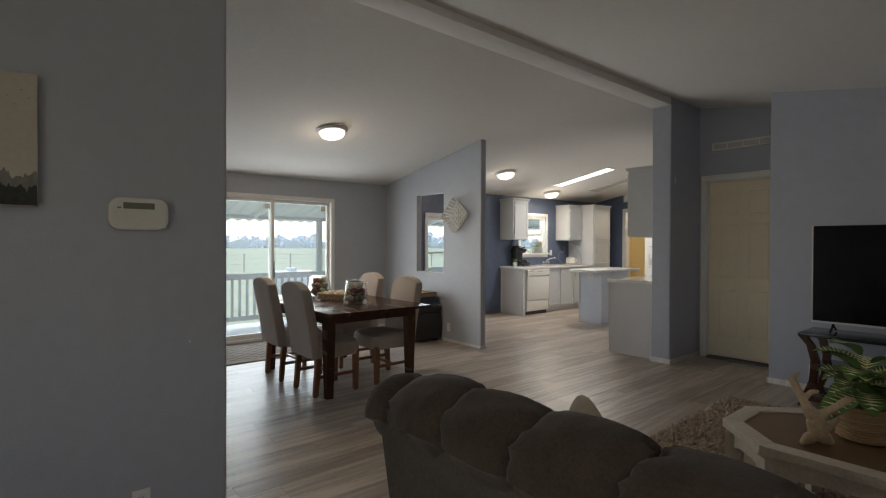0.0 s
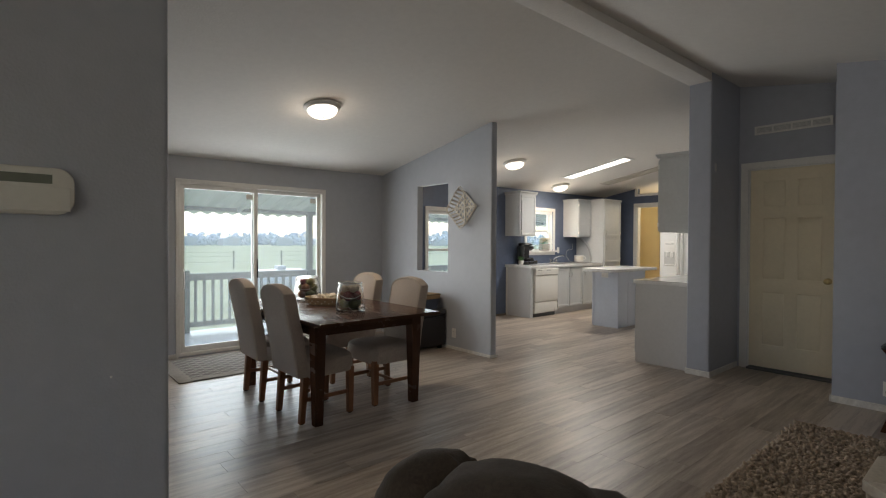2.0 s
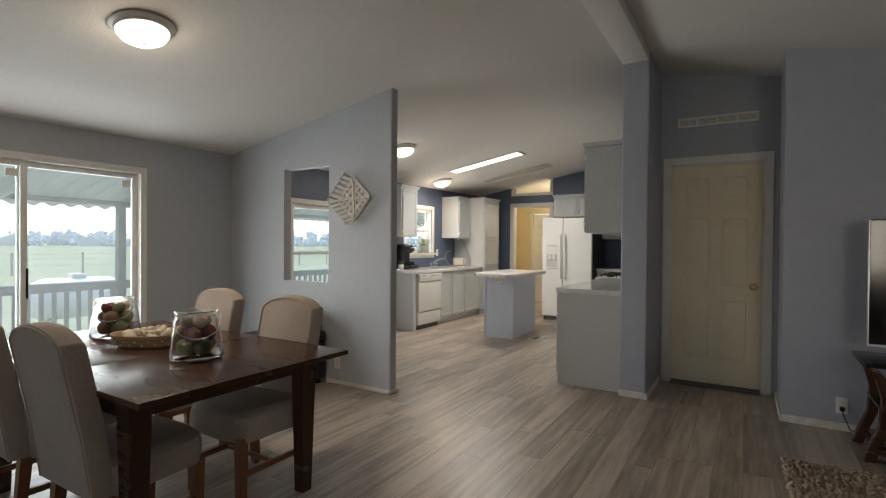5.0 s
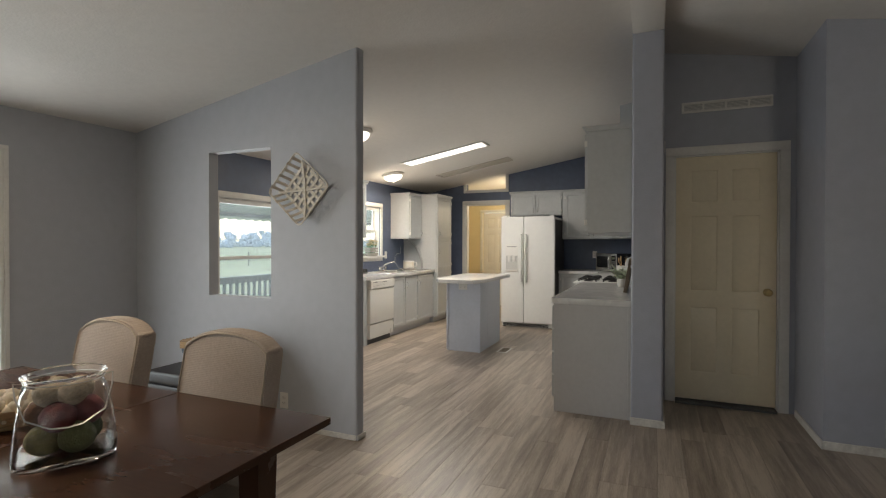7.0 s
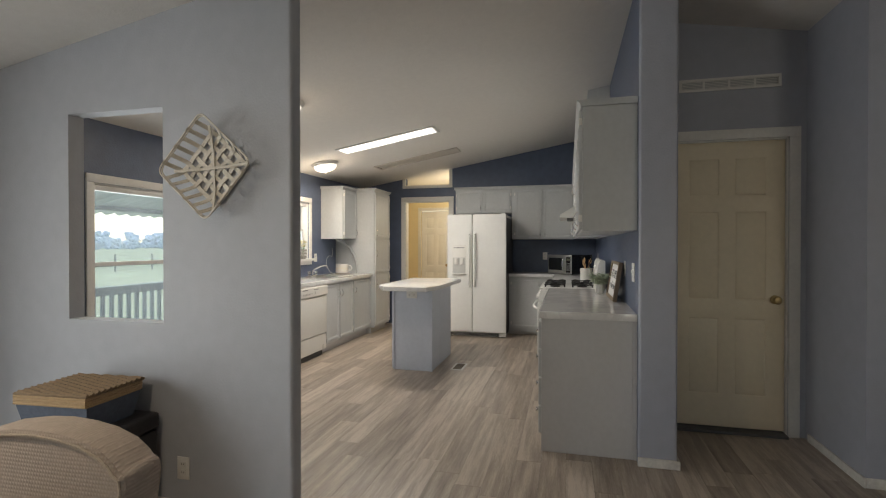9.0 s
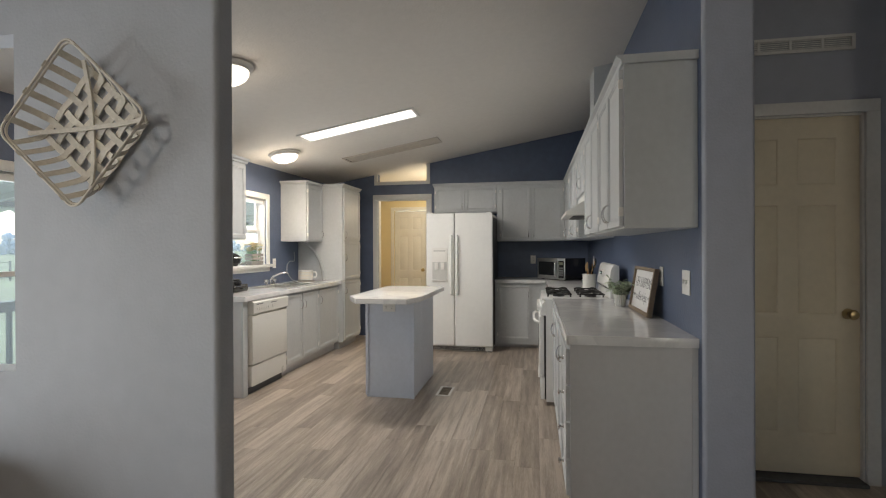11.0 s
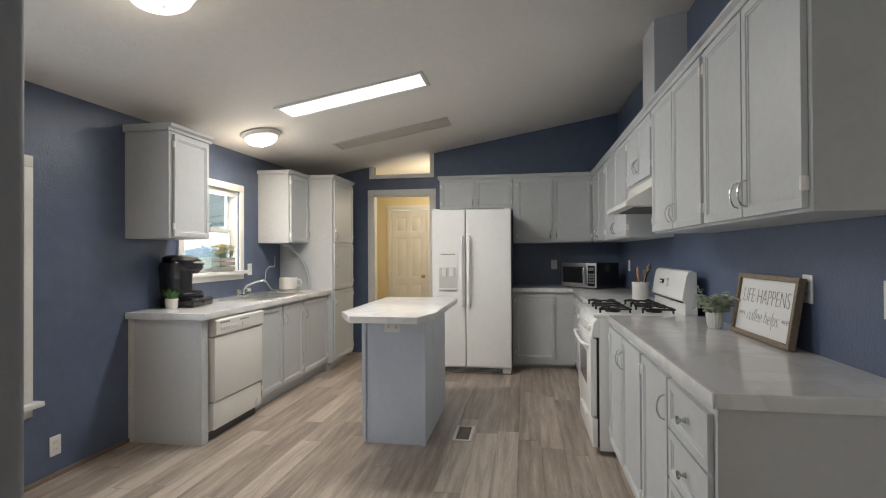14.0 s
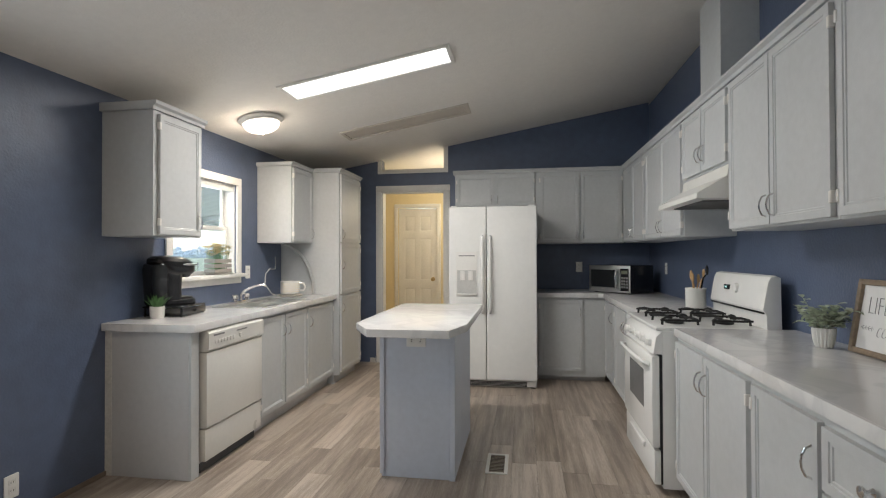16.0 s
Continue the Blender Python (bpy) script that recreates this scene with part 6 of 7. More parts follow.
def rug():
    ob = thing("shag_rug", "taupe looped shag area rug", "rug", pose(0, 0, 0))
    x0, x1, y0, y1 = 1.95, 4.69, -0.75, 1.63
    part("backing", box(x0, x1, y0, y1, 0.001, 0.012), SHAG, ob)
    rs = np.random.RandomState(3)
    nx, ny = 126, 110
    gx, gy = np.meshgrid(np.linspace(x0 + 0.01, x1 - 0.01, nx), np.linspace(y0 + 0.01, y1 - 0.01, ny))
    k = nx * ny
    c = np.stack([gx.ravel() + rs.uniform(-0.012, 0.012, k), gy.ravel() + rs.uniform(-0.012, 0.012, k)], 1)
    r = rs.uniform(0.010, 0.017, k)
    h = rs.uniform(0.022, 0.038, k)
    base = np.array([[1, 0], [0, 1], [-1, 0], [0, -1]])
    lean = rs.uniform(-0.012, 0.012, (k, 2))
    v = np.zeros((k, 9, 3))
    for i in range(4):
        v[:, i, :2] = c + base[i] * r[:, None]
        v[:, i, 2] = 0.008
        v[:, 4 + i, :2] = c + base[i] * r[:, None] * 0.95 + lean
        v[:, 4 + i, 2] = h * 0.82
    v[:, 8, :2] = c + lean * 1.3
    v[:, 8, 2] = h
    f = [(0, 1, 5, 4), (1, 2, 6, 5), (2, 3, 7, 6), (3, 0, 4, 7), (4, 5, 8), (5, 6, 8), (6, 7, 8), (7, 4, 8)]
    me = bpy.data.meshes.new("shag_pile")
    me.from_pydata(v.reshape(-1, 3).tolist(), [], [tuple(q + 9 * i for q in t) for i in range(k) for t in f])
    me.materials.append(SHAG)
    me.polygons.foreach_set("use_smooth", [True] * len(me.polygons))
    p = new("shag_pile", me)
    p.parent = ob
    tagged(p, "looped taupe pile", kind="stuff")


rug()


def television():
    ob = thing("television", "large black flat-screen television on the stand", "television", pose(5.15, 1.166, 0.0, 0, 0, -90))
    w, z0, z1 = 1.45, 0.688, 1.505
    part("panel", box(0, w, 0.008, 0.05, z0, z1, 0.006), BLACK, ob)
    part("screen", box(0.008, w - 0.008, 0.004, 0.0075, z0 + 0.02, z1 - 0.008), SCREEN, ob, "glossy black screen")
    for p in ((0, w, 0.0, 0.012, z0 - 0.004, z0 + 0.012), (-0.004, 0.006, 0.0, 0.03, z0, z1)):
        part("bezel", box(*p, 0.002, 1), STEEL, ob, "thin silver bezel")
    for fx in (0.14, w - 0.14):
        bm = bmesh.new()
        bm_tube(bm, [(fx, 0.03, z0), (fx, 0.02, z0 - 0.03), (fx, -0.06, z0 - 0.068)], 0.008, 6)
        bm_tube(bm, [(fx, 0.03, z0), (fx, 0.06, z0 - 0.03), (fx, 0.14, z0 - 0.068)], 0.008, 6)
        part("foot", bm, BLACK, ob)


television()


def tv_stand():
    ob = thing("tv_stand", "black glass and dark wood television stand", "tv stand", pose(4.93, 1.21, 0, 0, 0, -90) @ Matrix.Diagonal((1, 1, 1.115, 1)))
    w, d = 1.58, 0.46
    part("top_shelf", box(0, w, 0, d, 0.525, 0.548, 0.004), SMOKED, ob)
    part("middle_shelf", box(0.08, w - 0.08, 0.03, d, 0.29, 0.305, 0.003), SMOKED, ob)
    part("bottom_shelf", box(0.06, w - 0.06, 0.0, d, 0.05, 0.08, 0.004), DARKWOOD, ob)
    for s in (0, 1):
        for yy in (0.02, d - 0.08):
            pts = []
            for z, off in ((0.0, 0.0), (0.06, 0.02), (0.2, 0.075), (0.35, 0.085), (0.46, 0.055), (0.524, 0.0)):
                pts.append((off, z))
            prof = [(x, yy, z) for x, z in pts] + [(x + 0.055, yy, z) for x, z in pts[::-1]]
            if s:
                prof = [(w - x, y, z) for x, y, z in prof]
            bm = bmesh.new()
            bm_prism(bm, prof, (0, 0.06, 0), 0.004)
            part("curved_leg", bm, DARKWOOD, ob, "curved dark wooden leg")


tv_stand()
tv = bpy.data.objects["television"]
bm = bmesh.new()
bm_tube(bm, [(5.53, 1.24, 0.16), (5.50, 1.235, 0.12), (5.48, 1.20, 0.03), (5.44, 1.10, 0.008), (5.42, 0.98, 0.006)], 0.004, 6)
cord = part("power_cord", bm, BLACK, tv, "black power cord")
plug = part("plug", box(5.505, 5.532, 1.225, 1.255, 0.145, 0.175, 0.004), BLACK, cord, "black plug")
cord.matrix_parent_inverse = tv.matrix_basis.inverted()

th = thing("thermostat", "ivory programmable wall thermostat", "thermostat", pose(0.391, 2.565, 1.468))
bm = bmesh.new()
rr = [(sx * (0.112 - 0.042) + 0.042 * math.cos(a), sz * (0.072 - 0.042) + 0.042 * math.sin(a)) for sx, sz, a0 in ((1, 1, 0), (-1, 1, 90), (-1, -1, 180), (1, -1, 270)) for a in [radians(a0 + 15 * k) for k in range(7)]]
bm_prism(bm, [(x * (1 + 0.05 * math.cos(z / 0.072 * 1.57)), 0.0, z) for x, z in rr], (0, -0.032, 0), 0.009)
part("case", bm, IVORY, th)
part("display", box(-0.062, 0.06, -0.0335, -0.0318, 0.022, 0.05), LCD, th, "grey-green display")
part("flap", box(-0.10, 0.105, -0.0345, -0.032, -0.062, 0.012, 0.001, 1), IVORY, th)
part("label_bar", box(-0.085, -0.07, -0.0335, -0.0318, 0.022, 0.03), INKGREY, th)

# framed landscape canvas
ca = thing("canvas_print", "canvas print of misty dark treetops under a pale sky", "picture", pose(0.036, 2.563, 1.484))
part("canvas", box(-0.75, 0, -0.03, 0, 0, 0.53, 0.003), mat("canvas_misty_sky", (0.52, 0.48, 0.40), 0.85, var=0.10, scale=3, bump=0.1, bscale=600), ca)
rnd = random.Random(9)
TREES = mat("canvas_trees", (0.045, 0.048, 0.045), 0.85, var=0.4, scale=12)
MIST = mat("canvas_mist", (0.22, 0.21, 0.18), 0.85, var=0.3, scale=9)
for lay, (hh, amp, mt) in enumerate(((0.135, 0.06, MIST), (0.085, 0.085, TREES))):
    top = []
    for k in range(121):
        x = -0.748 + 0.746 * k / 120
        top.append((x, -0.0303 - 0.0004 * lay, hh + amp * (0.6 * noise.noise(Vector((x * 9, lay * 5.0, 0))) + 0.5 * noise.noise(Vector((x * 45, lay * 3.0, 2.0))) + 0.25 * noise.noise(Vector((x * 140, lay, 4.0))))))
    bm = bmesh.new()
    bm_prism(bm, [(-0.748, -0.0303 - 0.0004 * lay, 0.003)] + top + [(-0.002, -0.0303 - 0.0004 * lay, 0.003)], (0, -0.0003, 0))
    part("painted_treeline", bm, mt, ca)
bm = bmesh.new()
for i in range(5):
    bx, bz = -0.12 + 0.022 * i, 0.46 - 0.03 * (i % 3)
    bm_prism(bm, [(bx, -0.0305, bz), (bx + 0.010, -0.0305, bz + 0.004), (bx + 0.005, -0.0305, bz - 0.002)], (0, -0.0005, 0))
part("painted_birds", bm, INKGREY, ca)
solid("wall_hook", box(0.60, 0.606, 2.557, 2.565, 0.86, 0.866), PLATE, "small white nail in the blue-grey wall", "nail")
solid("wall_plate_small", box(5.60, 5.63, 2.556, 2.564, 2.03, 2.11, 0.002, 1), CABSIDE, "small grey hook plate on the column wall", "hook")

# ---- kitchen small things ----


def rounded_column(profile, n=36, p=4.0):
    """Stack of soft-cornered sections: (cx, half x, half y, z)."""
    bm = bmesh.new()
    rings = []
    for cx, hx, hy, z in profile:
        r = []
        for i in range(n):
            a = 2 * math.pi * i / n
            c, s = math.cos(a), math.sin(a)
            k = (abs(c) ** p + abs(s) ** p) ** (-1 / p)
            r.append((cx + hx * c * k, hy * s * k, z))
        rings.append(r)
    bm_ring(bm, rings)
    return bm


def coffee_maker():
    ob = thing("coffee_maker", "black single-cup coffee maker on a pod drawer", "coffee maker", pose(7.545, 6.55, 0.985, 0, 0, -22) @ Matrix.Scale(0.96, 4))
    part("base", rounded_column([(0.01, 0.118, 0.088, 0.0), (0.01, 0.122, 0.092, 0.006), (0.01, 0.122, 0.092, 0.034), (0.01, 0.114, 0.086, 0.042)]), BLACK, ob)
    part("column", rounded_column([(-0.04, 0.066, 0.09, 0.042), (-0.04, 0.064, 0.09, 0.12), (-0.038, 0.070, 0.092, 0.225)]), BLACK, ob)
    part("tank", rounded_column([(-0.118, 0.040, 0.078, 0.0), (-0.122, 0.048, 0.088, 0.02), (-0.128, 0.056, 0.094, 0.25), (-0.118, 0.056, 0.092, 0.285), (-0.105, 0.045, 0.08, 0.30)]), SMOKED, ob, "smoked water tank")
    head = part("head", rounded_column([(0.0, 0.112, 0.092, 0.215), (0.0, 0.130, 0.102, 0.232), (-0.006, 0.138, 0.106, 0.272), (-0.025, 0.142, 0.104, 0.300), (-0.042, 0.122, 0.094, 0.325), (-0.055, 0.082, 0.068, 0.342), (-0.06, 0.02, 0.02, 0.348)], p=3.0), BLACK, ob, "glossy domed brew head")
    part("lid_lever", rounded_column([(0.030, 0.112, 0.1035, 0.276), (0.034, 0.116, 0.1055, 0.280), (0.034, 0.116, 0.1055, 0.287), (0.026, 0.108, 0.1010, 0.291)], p=3.0), STEEL, head, "silver lid lever")
    part("spout", rounded_column([(0.062, 0.036, 0.050, 0.192), (0.062, 0.046, 0.062, 0.204), (0.058, 0.052, 0.070, 0.224)], p=2.5), BLACK, ob)
    part("drip_tray", rounded_column([(0.066, 0.052, 0.070, 0.042), (0.066, 0.056, 0.074, 0.050), (0.066, 0.050, 0.068, 0.056)], p=3.0), BLACKMATTE, ob)


dw = thing("pod_drawer", "black metal coffee pod drawer on the counter", "drawer box", pose(7.555, 6.545, 0.9155, 0, 0, 6) @ Matrix.Diagonal((0.84, 0.84, 0.84, 1)))
part("tray_top", box(-0.17, 0.17, -0.16, 0.16, 0.070, 0.082, 0.004), BLACK, dw)
part("drawer_front", box(-0.165, 0.165, -0.165, -0.155, 0.012, 0.066, 0.003), BLACK, dw)
part("drawer_knob", box(-0.012, 0.012, -0.182, -0.165, 0.030, 0.046, 0.004), BLACK, dw)
part("drawer_bottom", box(-0.165, 0.165, -0.155, 0.155, 0.006, 0.014), BLACK, dw)
for a, b in ((-0.16, -0.15), (0.15, 0.16)):
    for c in (-0.15, 0.14):
        part("wire_post", box(a, b, c, c + 0.01, 0, 0.07), BLACK, dw)
part("paper_box", box(-0.05, 0.12, -0.13, 0.10, 0.015, 0.05), PLATE, dw)
coffee_maker()


def spike_plant():
    ob = thing("small_plant", "small faux grass plant in a white round pot", "potted plant", pose(7.375, 6.535, 0.9155) @ Matrix.Scale(1.25, 4))
    bm = bmesh.new()
    bm_lathe(bm, [(0.001, 0), (0.030, 0), (0.034, 0.01), (0.036, 0.06), (0.033, 0.06), (0.03, 0.05), (0.001, 0.05)], n=24, cap=False)
    part("pot", bm, CERAMIC, ob)
    rnd = random.Random(2)
    bm = bmesh.new()
    for i in range(46):
        a = i * 2.399
        r = rnd.random()
        leaf(bm, (0.02 * r * math.cos(a), 0.02 * r * math.sin(a), 0.05), (math.cos(a) * r * 0.8, math.sin(a) * r * 0.8, 1), rnd.uniform(0.06, 0.10), 0.011, 0.15, 4)
    part("blades", bm, SPIKE, ob)


spike_plant()


def sage_plant():
    ob = thing("small_plant", "bushy faux sage plant in a ribbed white pot", "potted plant", pose(6.865, 2.93, 0.9155) @ Matrix.Diagonal((1.0, 1.0, 1.12, 1)))
    bm = bmesh.new()
    rings = []
    for r, z in ((0.028, 0), (0.036, 0.02), (0.042, 0.06), (0.042, 0.075), (0.036, 0.075), (0.03, 0.06)):
        rings.append([((r + 0.0022 * math.cos(18 * a)) * math.cos(a), (r + 0.0022 * math.cos(18 * a)) * math.sin(a), z) for a in [2 * math.pi * i / 72 for i in range(72)]])
    bm_ring(bm, rings)
    part("pot", bm, CERAMIC, ob, "ribbed white pot")
    rnd = random.Random(4)
    bs, bl = bmesh.new(), bmesh.new()
    for i in range(26):
        a, up = i * 2.399, rnd.uniform(0.35, 1.6)
        d = Vector((math.cos(a), math.sin(a), up)).normalized()
        L = rnd.uniform(0.08, 0.15)
        bm_tube(bs, [Vector((0, 0, 0.065)) + d * L * t for t in (0.1, 0.55, 1)], 0.0012, 4)
        for k in range(11):
            b2 = rnd.uniform(0, 6.283)
            leaf(bl, Vector((0, 0, 0.065)) + d * L * (0.30 + 0.07 * k), (math.cos(b2), math.sin(b2), rnd.uniform(-0.2, 0.9)), rnd.uniform(0.030, 0.044), 0.027, 0.2, 3)
    part("stem", bs, SAGE, ob)
    part("foliage", bl, SAGE, ob)


sage_plant()


def text_mesh(body, size, shear=0.0, offset=0.0):
    cu = bpy.data.curves.new("lettering", "FONT")
    cu.body, cu.size, cu.align_x, cu.align_y, cu.extrude, cu.shear = body, size, "CENTER", "CENTER", 0.0006, shear
    cu.offset = offset
    ob = bpy.data.objects.new("lettering", cu)
    scene.collection.objects.link(ob)
    bpy.context.view_layer.update()
    me = bpy.data.meshes.new_from_object(ob.evaluated_get(bpy.context.evaluated_depsgraph_get()))
    bpy.data.objects.remove(ob)
    me.materials.clear()
    return me


def letters(me):
    """The separate strokes of a lettering mesh, each a mesh of its own."""
    bm = bmesh.new()
    bm.from_mesh(me)
    todo, out = set(bm.verts), []
    while todo:
        seed = min(todo, key=lambda v: v.co.x)
        island, edge = {seed}, [seed]
        while edge:
            for e in edge.pop().link_edges:
                for v in e.verts:
                    if v not in island:
                        island.add(v)
                        edge.append(v)
        todo -= island
        order = sorted(island, key=lambda v: v.index)
        at = {v: i for i, v in enumerate(order)}
        piece = bpy.data.meshes.new("letter")
        piece.from_pydata([v.co[:] for v in order], [], [[at[v] for v in f.verts] for f in bm.faces if f.verts[0] in island])
        out.append(piece)
    bm.free()
    return out


def coffee_sign():
    # leans back on the wall; local x to the reader's right, z up the board, face -y
    ob = thing("framed_sign", "wood-framed white sign with lettering leaning on the wall", "sign", pose(6.785, 2.868, 0.9165, -9, 0, 181))
    w, h, f = 0.545, 0.298, 0.022
    part("board", box(f, w - f, -0.006, 0.004, f, h - f), PAPER, ob, "white sign board")
    for p in ((0, f, 0, h), (w - f, w, 0, h), (f, w - f, 0, f), (f, w - f, h - f, h)):
        part("frame_rail", box(p[0], p[1], -0.02, 0.010, p[2], p[3], 0.002, 1), SIGNWOOD, ob)
    for body, size, z, sh in (("LIFE HAPPENS", 0.080, 0.193, 0.0), ("coffee helps.", 0.070, 0.103, 0.35)):
        place = Matrix.Translation((w / 2, -0.0068, z)) @ Matrix.Rotation(radians(90), 4, "X") @ Matrix.Diagonal((0.87, 1.28, 1, 1))
        for me in letters(text_mesh(body, size, sh, -0.0024)):
            me.materials.append(INK)
            t = new("letter", me)
            t.parent = ob
            t.matrix_basis = place
    for s in (-1, 1):
        bm = bmesh.new()
        bm_box(bm, w / 2 + s * 0.20 - 0.035, w / 2 + s * 0.20 + 0.035, -0.0072, -0.0062, 0.105, 0.107)
        for k in range(4):
            a = w / 2 + s * 0.20 - 0.03 + k * 0.016
            bm_prism(bm, [(a, -0.0062, 0.106), (a + 0.009, -0.0062, 0.115), (a + 0.011, -0.0062, 0.1135)], (0, -0.001, 0))
            bm_prism(bm, [(a, -0.0062, 0.106), (a + 0.011, -0.0062, 0.0985), (a + 0.009, -0.0062, 0.097)], (0, -0.001, 0))
        part("arrow", bm, INK, ob)


coffee_sign()

cr = thing("utensil_crock", "white ceramic crock full of wooden cooking utensils", "utensil crock", pose(8.24, 3.0, 0.9155))
bm = bmesh.new()
bm_lathe(bm, [(0.001, 0), (0.062, 0), (0.066, 0.006), (0.066, 0.15), (0.070, 0.156), (0.066, 0.162), (0.059, 0.158), (0.057, 0.02), (0.001, 0.02)], n=28, cap=False)
part("pot", bm, CERAMIC, cr)
for i, (dx, dy, hh, mt) in enumerate(((0.02, 0.01, 0.27, UTENSIL), (-0.03, 0.02, 0.25, UTENSIL), (0.0, -0.03, 0.28, UTENSIL), (-0.035, -0.03, 0.31, BLACK), (0.03, -0.02, 0.24, UTENSIL))):
    bm = bmesh.new()
    bm_tube(bm, [(dx * 0.3, dy * 0.3, 0.025), (dx * 1.2, dy * 1.2, hh * 0.75), (dx * 1.6, dy * 1.6, hh * 0.82)], 0.006, 6)
    bm_ball(bm, (dx * 1.8, dy * 1.8, hh * 0.93), 0.024, 0.9, 0.35, 1.5, 10, 8)
    solid("cooking_spoon", bm, mt, "%s cooking utensil standing in the crock" % ("black" if mt == BLACK else "wooden"), "utensil", pose(8.24, 3.0, 0.9155), "utensils in the crock")

mg = thing("mug", "cream striped mug on a wooden coaster by the sink", "mug", pose(9.10, 6.47, 0.9155, 0, 0, -75) @ Matrix.Scale(1.45, 4))
bm = bmesh.new()
bm_lathe(bm, [(0.001, 0.014), (0.06, 0.014), (0.064, 0.02), (0.064, 0.10), (0.06, 0.10), (0.058, 0.03), (0.001, 0.03)], n=28, cap=False)
part("cup", bm, CERAMIC, mg)
bm = bmesh.new()
bm_tube(bm, [(0.06, -0.01, 0.085), (0.09, -0.012, 0.085), (0.10, -0.012, 0.06), (0.09, -0.012, 0.038), (0.062, -0.01, 0.036)], 0.007, 8)
part("handle", bm, CERAMIC, mg)
bm = bmesh.new()
for k in range(5):
    bm_lathe(bm, [(0.0645, 0.03 + k * 0.013), (0.0648, 0.033 + k * 0.013)], n=28, cap=False)
part("stripe", bm, CREAMDOOR, mg, "thin tan stripes")
bm = bmesh.new()
bm_lathe(bm, [(0.001, 0.0), (0.08, 0.0), (0.082, 0.006), (0.078, 0.012), (0.001, 0.012)], n=28, cap=False)
part("coaster", bm, CRATE, mg, "round grey wooden coaster")

bm = bmesh.new()
pts = [(9.20, 6.60, 1.432), (9.27, 6.54, 1.40), (9.308, 6.45, 1.31), (9.312, 6.37, 1.18), (9.314, 6.33, 1.04), (9.312, 6.32, 0.918)]
bm_tube(bm, pts, 0.018, 8)
solid("curved_band", bm, GREYPLASTIC, "grey curved band from the cabinet to the counter", "hose")
bm = bmesh.new()
bm_tube(bm, [(9.00, 6.53, 0.918), (8.90, 6.56, 0.95), (8.83, 6.59, 1.05), (8.86, 6.60, 1.14), (8.95, 6.61, 1.185), (9.08, 6.62, 1.18), (9.13, 6.64, 1.22), (9.14, 6.65, 1.30)], 0.005, 6)
solid("wire_loop", bm, GREYPLASTIC, "thin bent wire stand loop by the mug", "wire stand")

fb = thing("flower_crate", "small grey wooden crate of cream dried flowers on the sill", "flower box", pose(8.22, 6.665, 1.1605) @ Matrix.Diagonal((1.02, 1.0, 1.35, 1)))
for z in (0.012, 0.042, 0.072):
    for s in (-0.045, 0.045):
        part("slat", box(-0.11, 0.11, s - 0.004, s + 0.004, z, z + 0.022, 0.001, 1), CRATE, fb)
    for s in (-0.11, 0.11):
        part("slat", box(s - 0.004, s + 0.004, -0.041, 0.041, z, z + 0.022, 0.001, 1), CRATE, fb)
part("bottom", box(-0.106, 0.106, -0.041, 0.041, 0, 0.01), CRATE, fb)
rnd = random.Random(8)
bm, b2 = bmesh.new(), bmesh.new()
for i in range(70):
    p = Vector((rnd.uniform(-0.12, 0.12), rnd.uniform(-0.04, 0.04), rnd.uniform(0.11, 0.18)))
    bm_tube(b2, [(p.x * 0.7, p.y * 0.7, 0.02), p], 0.0012, 4)
    for k in range(5):
        a = 1.257 * k + i
        leaf(bm, p, (math.cos(a), math.sin(a), 0.5), 0.032, 0.021, 0.2, 3)
part("stem", b2, SPIKE, fb)
part("blossoms", bm, FLOWER, fb, "cream dried blossoms")

# ---- outside ----
GZ = -0.75
g = 900.0
bm = bmesh.new()
edges = [-g, -300, -120, -50, -20, 0, 20, 50, 120, 300, g]
vv = [[bm.verts.new((x, y, GZ + (0.0 if abs(y) < 60 else 0.5 * noise.noise(Vector((x * 0.01, y * 0.01, 0)))))) for x in edges] for y in edges]
for a, b in zip(vv, vv[1:]):
    for i in range(len(edges) - 1):
        bm.faces.new((a[i], a[i + 1], b[i + 1], b[i]))
tagged(new("ground", finish("ground", bm, GRASS)), kind="structure")

pd = thing("porch_deck", "painted plank porch deck outside the patio door", "deck", kind="structure")
part("deck_frame", box(-0.5, 11.5, 6.82, 9.03, -0.30, -0.13), RAILPAINT, pd)
for i in range(17):
    part("deck_board", box(-0.5, 11.5, 6.83 + i * 0.13, 6.83 + i * 0.13 + 0.123, -0.128, -0.095, 0.003, 1), DECK, pd)
for x in (0.0, 4.0, 8.0, 11.3):
    part("deck_post", box(x - 0.06, x + 0.06, 8.9, 9.02, GZ, -0.30), RAILPAINT, pd)

rl = thing("porch_railing", "grey-green wooden porch railing with square balusters", "railing", kind="structure")
RX0, RX1, RY = 2.33, 11.4, 8.92
part("top_rail", box(RX0, RX1, RY - 0.06, RY + 0.06, 0.775, 0.81, 0.004), RAILPAINT, rl)
part("upper_rail", box(RX0, RX1, RY - 0.02, RY + 0.02, 0.70, 0.774), RAILPAINT, rl)
part("bottom_rail", box(RX0, RX1, RY - 0.02, RY + 0.02, -0.02, 0.06), RAILPAINT, rl)
x = RX0 + 0.14
while x < RX1 - 0.08:
    part("baluster", box(x - 0.019, x + 0.019, RY - 0.019, RY + 0.019, 0.06, 0.70), RAILPAINT, rl)
    x += 0.128
for x in (RX0, 4.36, 6.6, 8.9, 11.35):
    part("newel_post", box(x - 0.05, x + 0.05, RY - 0.05, RY + 0.05, -0.095, 0.86 if x == RX0 else 0.774), RAILPAINT, rl)

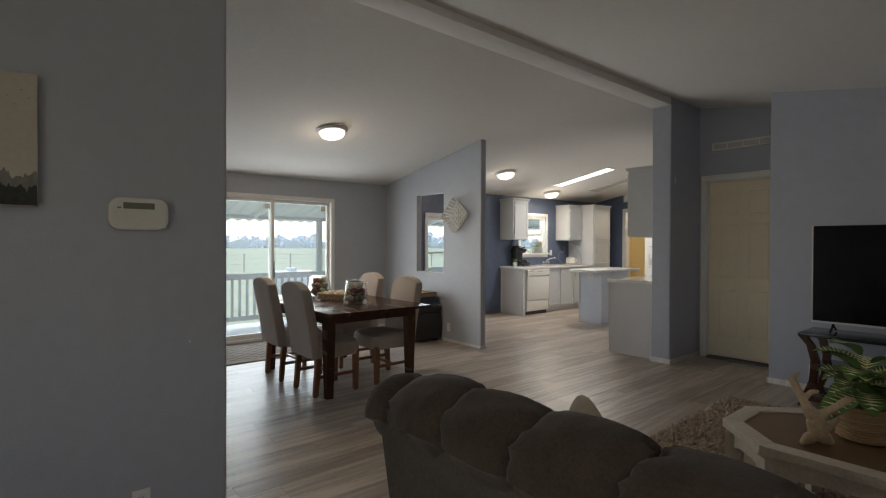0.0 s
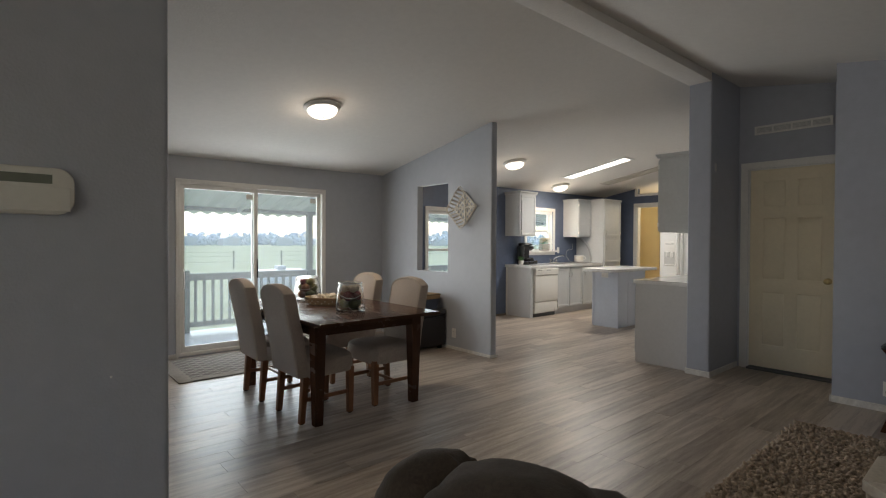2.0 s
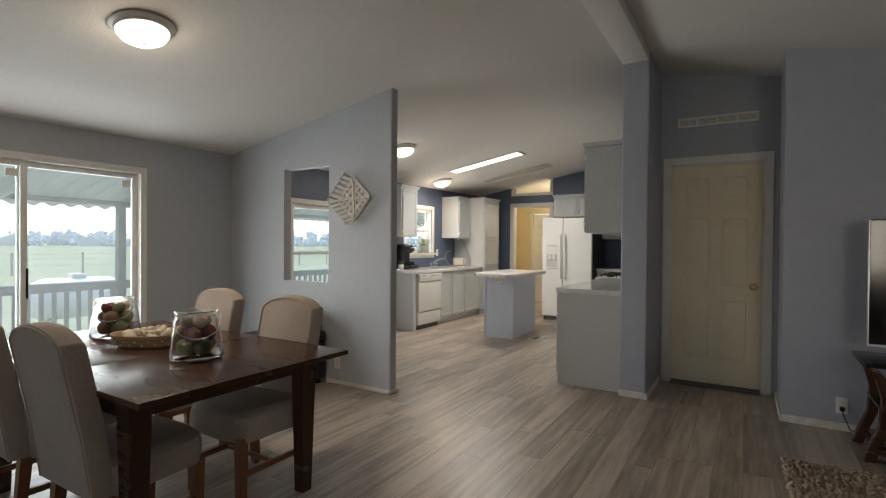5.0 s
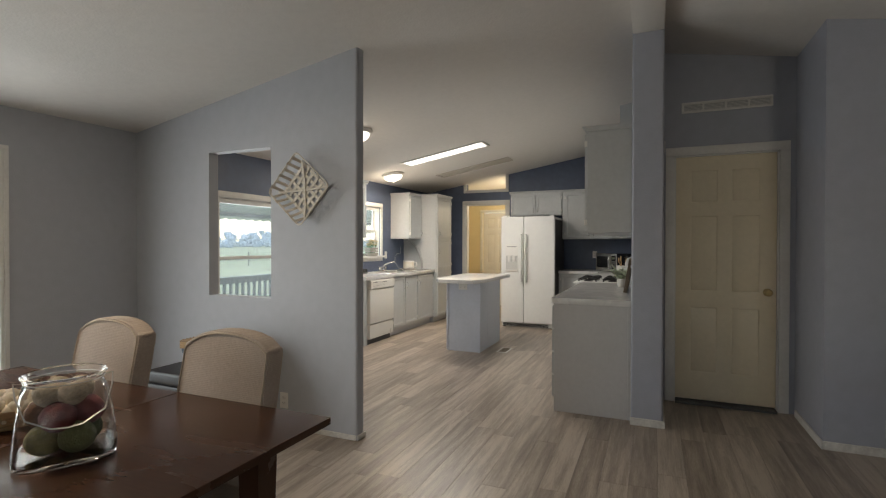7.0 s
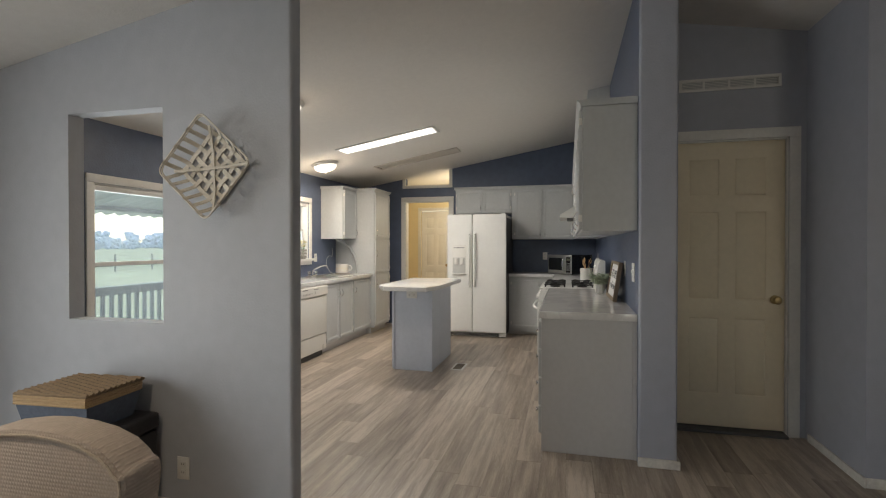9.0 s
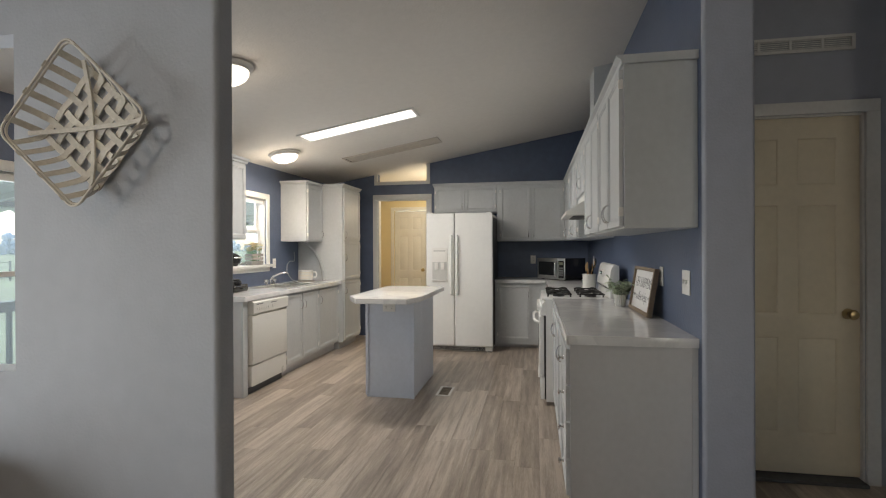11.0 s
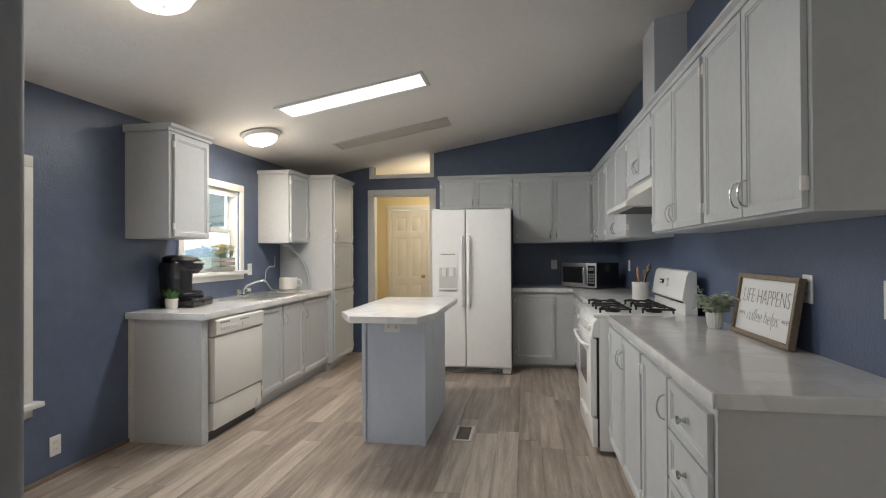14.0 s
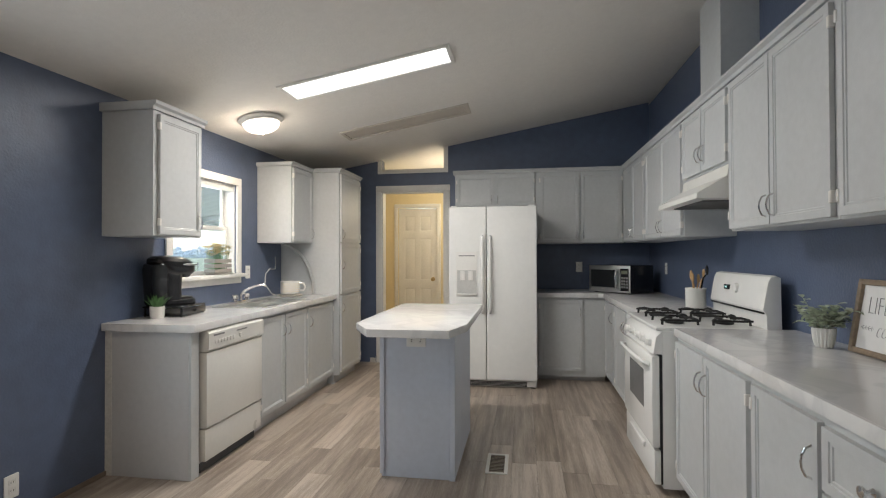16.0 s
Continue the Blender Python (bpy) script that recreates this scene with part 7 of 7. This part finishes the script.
aw = thing("porch_roof", "corrugated pale green metal porch roof on posts", "porch roof", kind="structure")
bm = bmesh.new()
AX0, AX1 = -1.2, 12.0
cnt = 440
rows_ = []
for y, z in ((6.86, 2.34), (9.32, 1.775)):
    rows_.append([(AX0 + (AX1 - AX0) * i / cnt, y, z + 0.022 * math.sin(2 * math.pi * i / cnt * (AX1 - AX0) / 0.20)) for i in range(cnt + 1)])
vs = [[bm.verts.new(p) for p in r] for r in rows_]
for i in range(cnt):
    bm.faces.new((vs[0][i], vs[0][i + 1], vs[1][i + 1], vs[1][i]))
sheet = part("roof_sheet", bm, GALV, aw)
sol = sheet.modifiers.new("thickness", "SOLIDIFY")
sol.thickness = 0.004
part("edge_beam", box(AX0, AX1, 8.90, 8.96, 1.79, 1.85), RAILPAINT, aw)
for x in (4.36, 8.9, 0.0):
    part("roof_post", box(x - 0.045, x + 0.045, 8.87, 8.96, 0.812 if x > 1 else -0.095, 1.79), RAILPAINT, aw)
for x in (-0.9, 1.1, 3.1, 5.1, 7.1, 9.1, 11.1):
    bm = bmesh.new()
    bm_prism(bm, [(x, 6.86, 2.24), (x, 8.9, 1.79), (x, 8.9, 1.845), (x, 6.86, 2.31)], (0.045, 0, 0))
    part("rafter", bm, GALV, aw)

tk = thing("propane_tank", "white horizontal propane tank standing in the field", "tank", pose(5.6, 13.2, GZ))
bm = bmesh.new()
bm_lathe(bm, [(0.001, -0.85), (0.18, -0.82), (0.34, -0.70), (0.40, -0.55), (0.40, 0.55), (0.34, 0.70), (0.18, 0.82), (0.001, 0.85)], n=24, cap=False)
bmesh.ops.rotate(bm, verts=bm.verts, cent=(0, 0, 0), matrix=Matrix.Rotation(radians(90), 3, "Y"))
bmesh.ops.translate(bm, verts=bm.verts, vec=(0, 0, 0.95))
part("vessel", bm, CERAMIC, tk)
for s in (-0.5, 0.5):
    part("leg", box(s - 0.05, s + 0.05, -0.25, 0.25, 0, 0.62), FENCE, tk)
part("valve_dome", box(-0.12, 0.12, -0.12, 0.12, 1.33, 1.43, 0.03), CERAMIC, tk)

fe = thing("pasture_fence", "weathered wooden pasture fence across the field", "fence")
for i in range(26):
    part("post", box(-20 + i * 3.6 - 0.045, -20 + i * 3.6 + 0.045, 37.955, 38.045, GZ, GZ + 1.35), FENCE, fe)
for z in (0.55, 0.95, 1.25):
    part("rail", box(-20, 70, 37.993, 38.007, GZ + z - 0.008, GZ + z + 0.008), FENCE, fe)

rs = random.Random(12)
ib = bmesh.new()
bmesh.ops.create_icosphere(ib, subdivisions=1, radius=1.0)
ib.verts.ensure_lookup_table()
iv = np.array([v.co[:] for v in ib.verts])
ifc = np.array([[v.index for v in f.verts] for f in ib.faces])
ib.free()
nr = np.random.RandomState(7)
tv_, tf_, cntv = [], [], 0
for i in range(420):
    x = -150 + 540 * i / 419 + rs.uniform(-4, 4)
    y = 240 + rs.uniform(-25, 60)
    hgt = rs.uniform(3.5, 8.5) * (1.25 if noise.noise(Vector((x * 0.02, 0, 0))) > 0.1 else 0.75)
    wid = hgt * rs.uniform(0.35, 0.7)
    for k in range(22):
        t = rs.uniform(0.08, 1.0)
        c = np.array((x + rs.uniform(-1, 1) * wid * (1.15 - t) ** 0.5, y + rs.uniform(-1.5, 1.5), GZ + hgt * t))
        r = hgt * rs.uniform(0.10, 0.21)
        tv_.append(c + iv * r * nr.uniform(0.6, 1.35, (len(iv), 1)))
        tf_.append(ifc + cntv)
        cntv += len(iv)
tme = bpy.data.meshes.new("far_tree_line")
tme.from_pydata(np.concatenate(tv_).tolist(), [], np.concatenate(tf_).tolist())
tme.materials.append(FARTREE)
tagged(new("far_tree_line", tme), "far line of trees beyond the pasture, haze in their colour", "trees", kind="stuff")
bm = bmesh.new()
for i in range(9):
    x = 30 + i * 19 + rs.uniform(-5, 5)
    w, h_ = rs.uniform(5, 10), rs.uniform(2.2, 3.2)
    bm_prism(bm, [(x, 215, GZ), (x + w, 215, GZ), (x + w, 215, GZ + h_), (x + w / 2, 215, GZ + h_ + 1.2), (x, 215, GZ + h_)], (0, 7, 0))
tagged(new("far_buildings", finish("far_buildings", bm, SIDING)), "small pale far-off farm buildings by the trees", "buildings", kind="stuff")

# ---- floor ----
PW, PL = 0.152, 1.22
fl = tagged(new("floor", finish("floor", box(WEST - 0.1, 12.2, SOUTH - 0.1, NORTH + 0.1, -0.12, -0.006), TOE)), kind="structure")
PLANK, PLANKS = plank_mat("vinyl_plank", False), plank_mat("vinyl_plank_far", True)
pbm = box(-PL / 2 + 0.0005, PL / 2 - 0.0005, -PW / 2 + 0.0005, PW / 2 - 0.0005, -0.0059, 0.0, 0.0007, 1)
pme = finish("plank", pbm, PLANK, False)
near, far = 0, bmesh.new()
rows = int((NORTH - SOUTH) / PW) + 1
for j in range(rows):
    y = SOUTH + (j + 0.5) * PW
    shift = random.uniform(0, PL)
    for i in range(13):
        x = WEST + shift + (i - 0.5) * PL
        if x - PL / 2 > 12.1 or y > NORTH + 0.05 or x + PL / 2 < WEST + 0.05:
            continue
        xa = max(x - PL / 2, WEST - 0.05)
        if near < 300 and 1.4 < x < 9.6 and y > 2.0:
            ob = new("plank", pme)
            ob.parent = fl
            ob.location = (x, y, 0)
            near += 1
        else:
            bm_box(far, xa + 0.0005, min(x + PL / 2, 12.18) - 0.0005, y - PW / 2 + 0.0005, y + PW / 2 - 0.0005, -0.0059, 0.0)
tagged(part("far_planks", far, PLANKS, fl, smooth=False), kind="stuff")
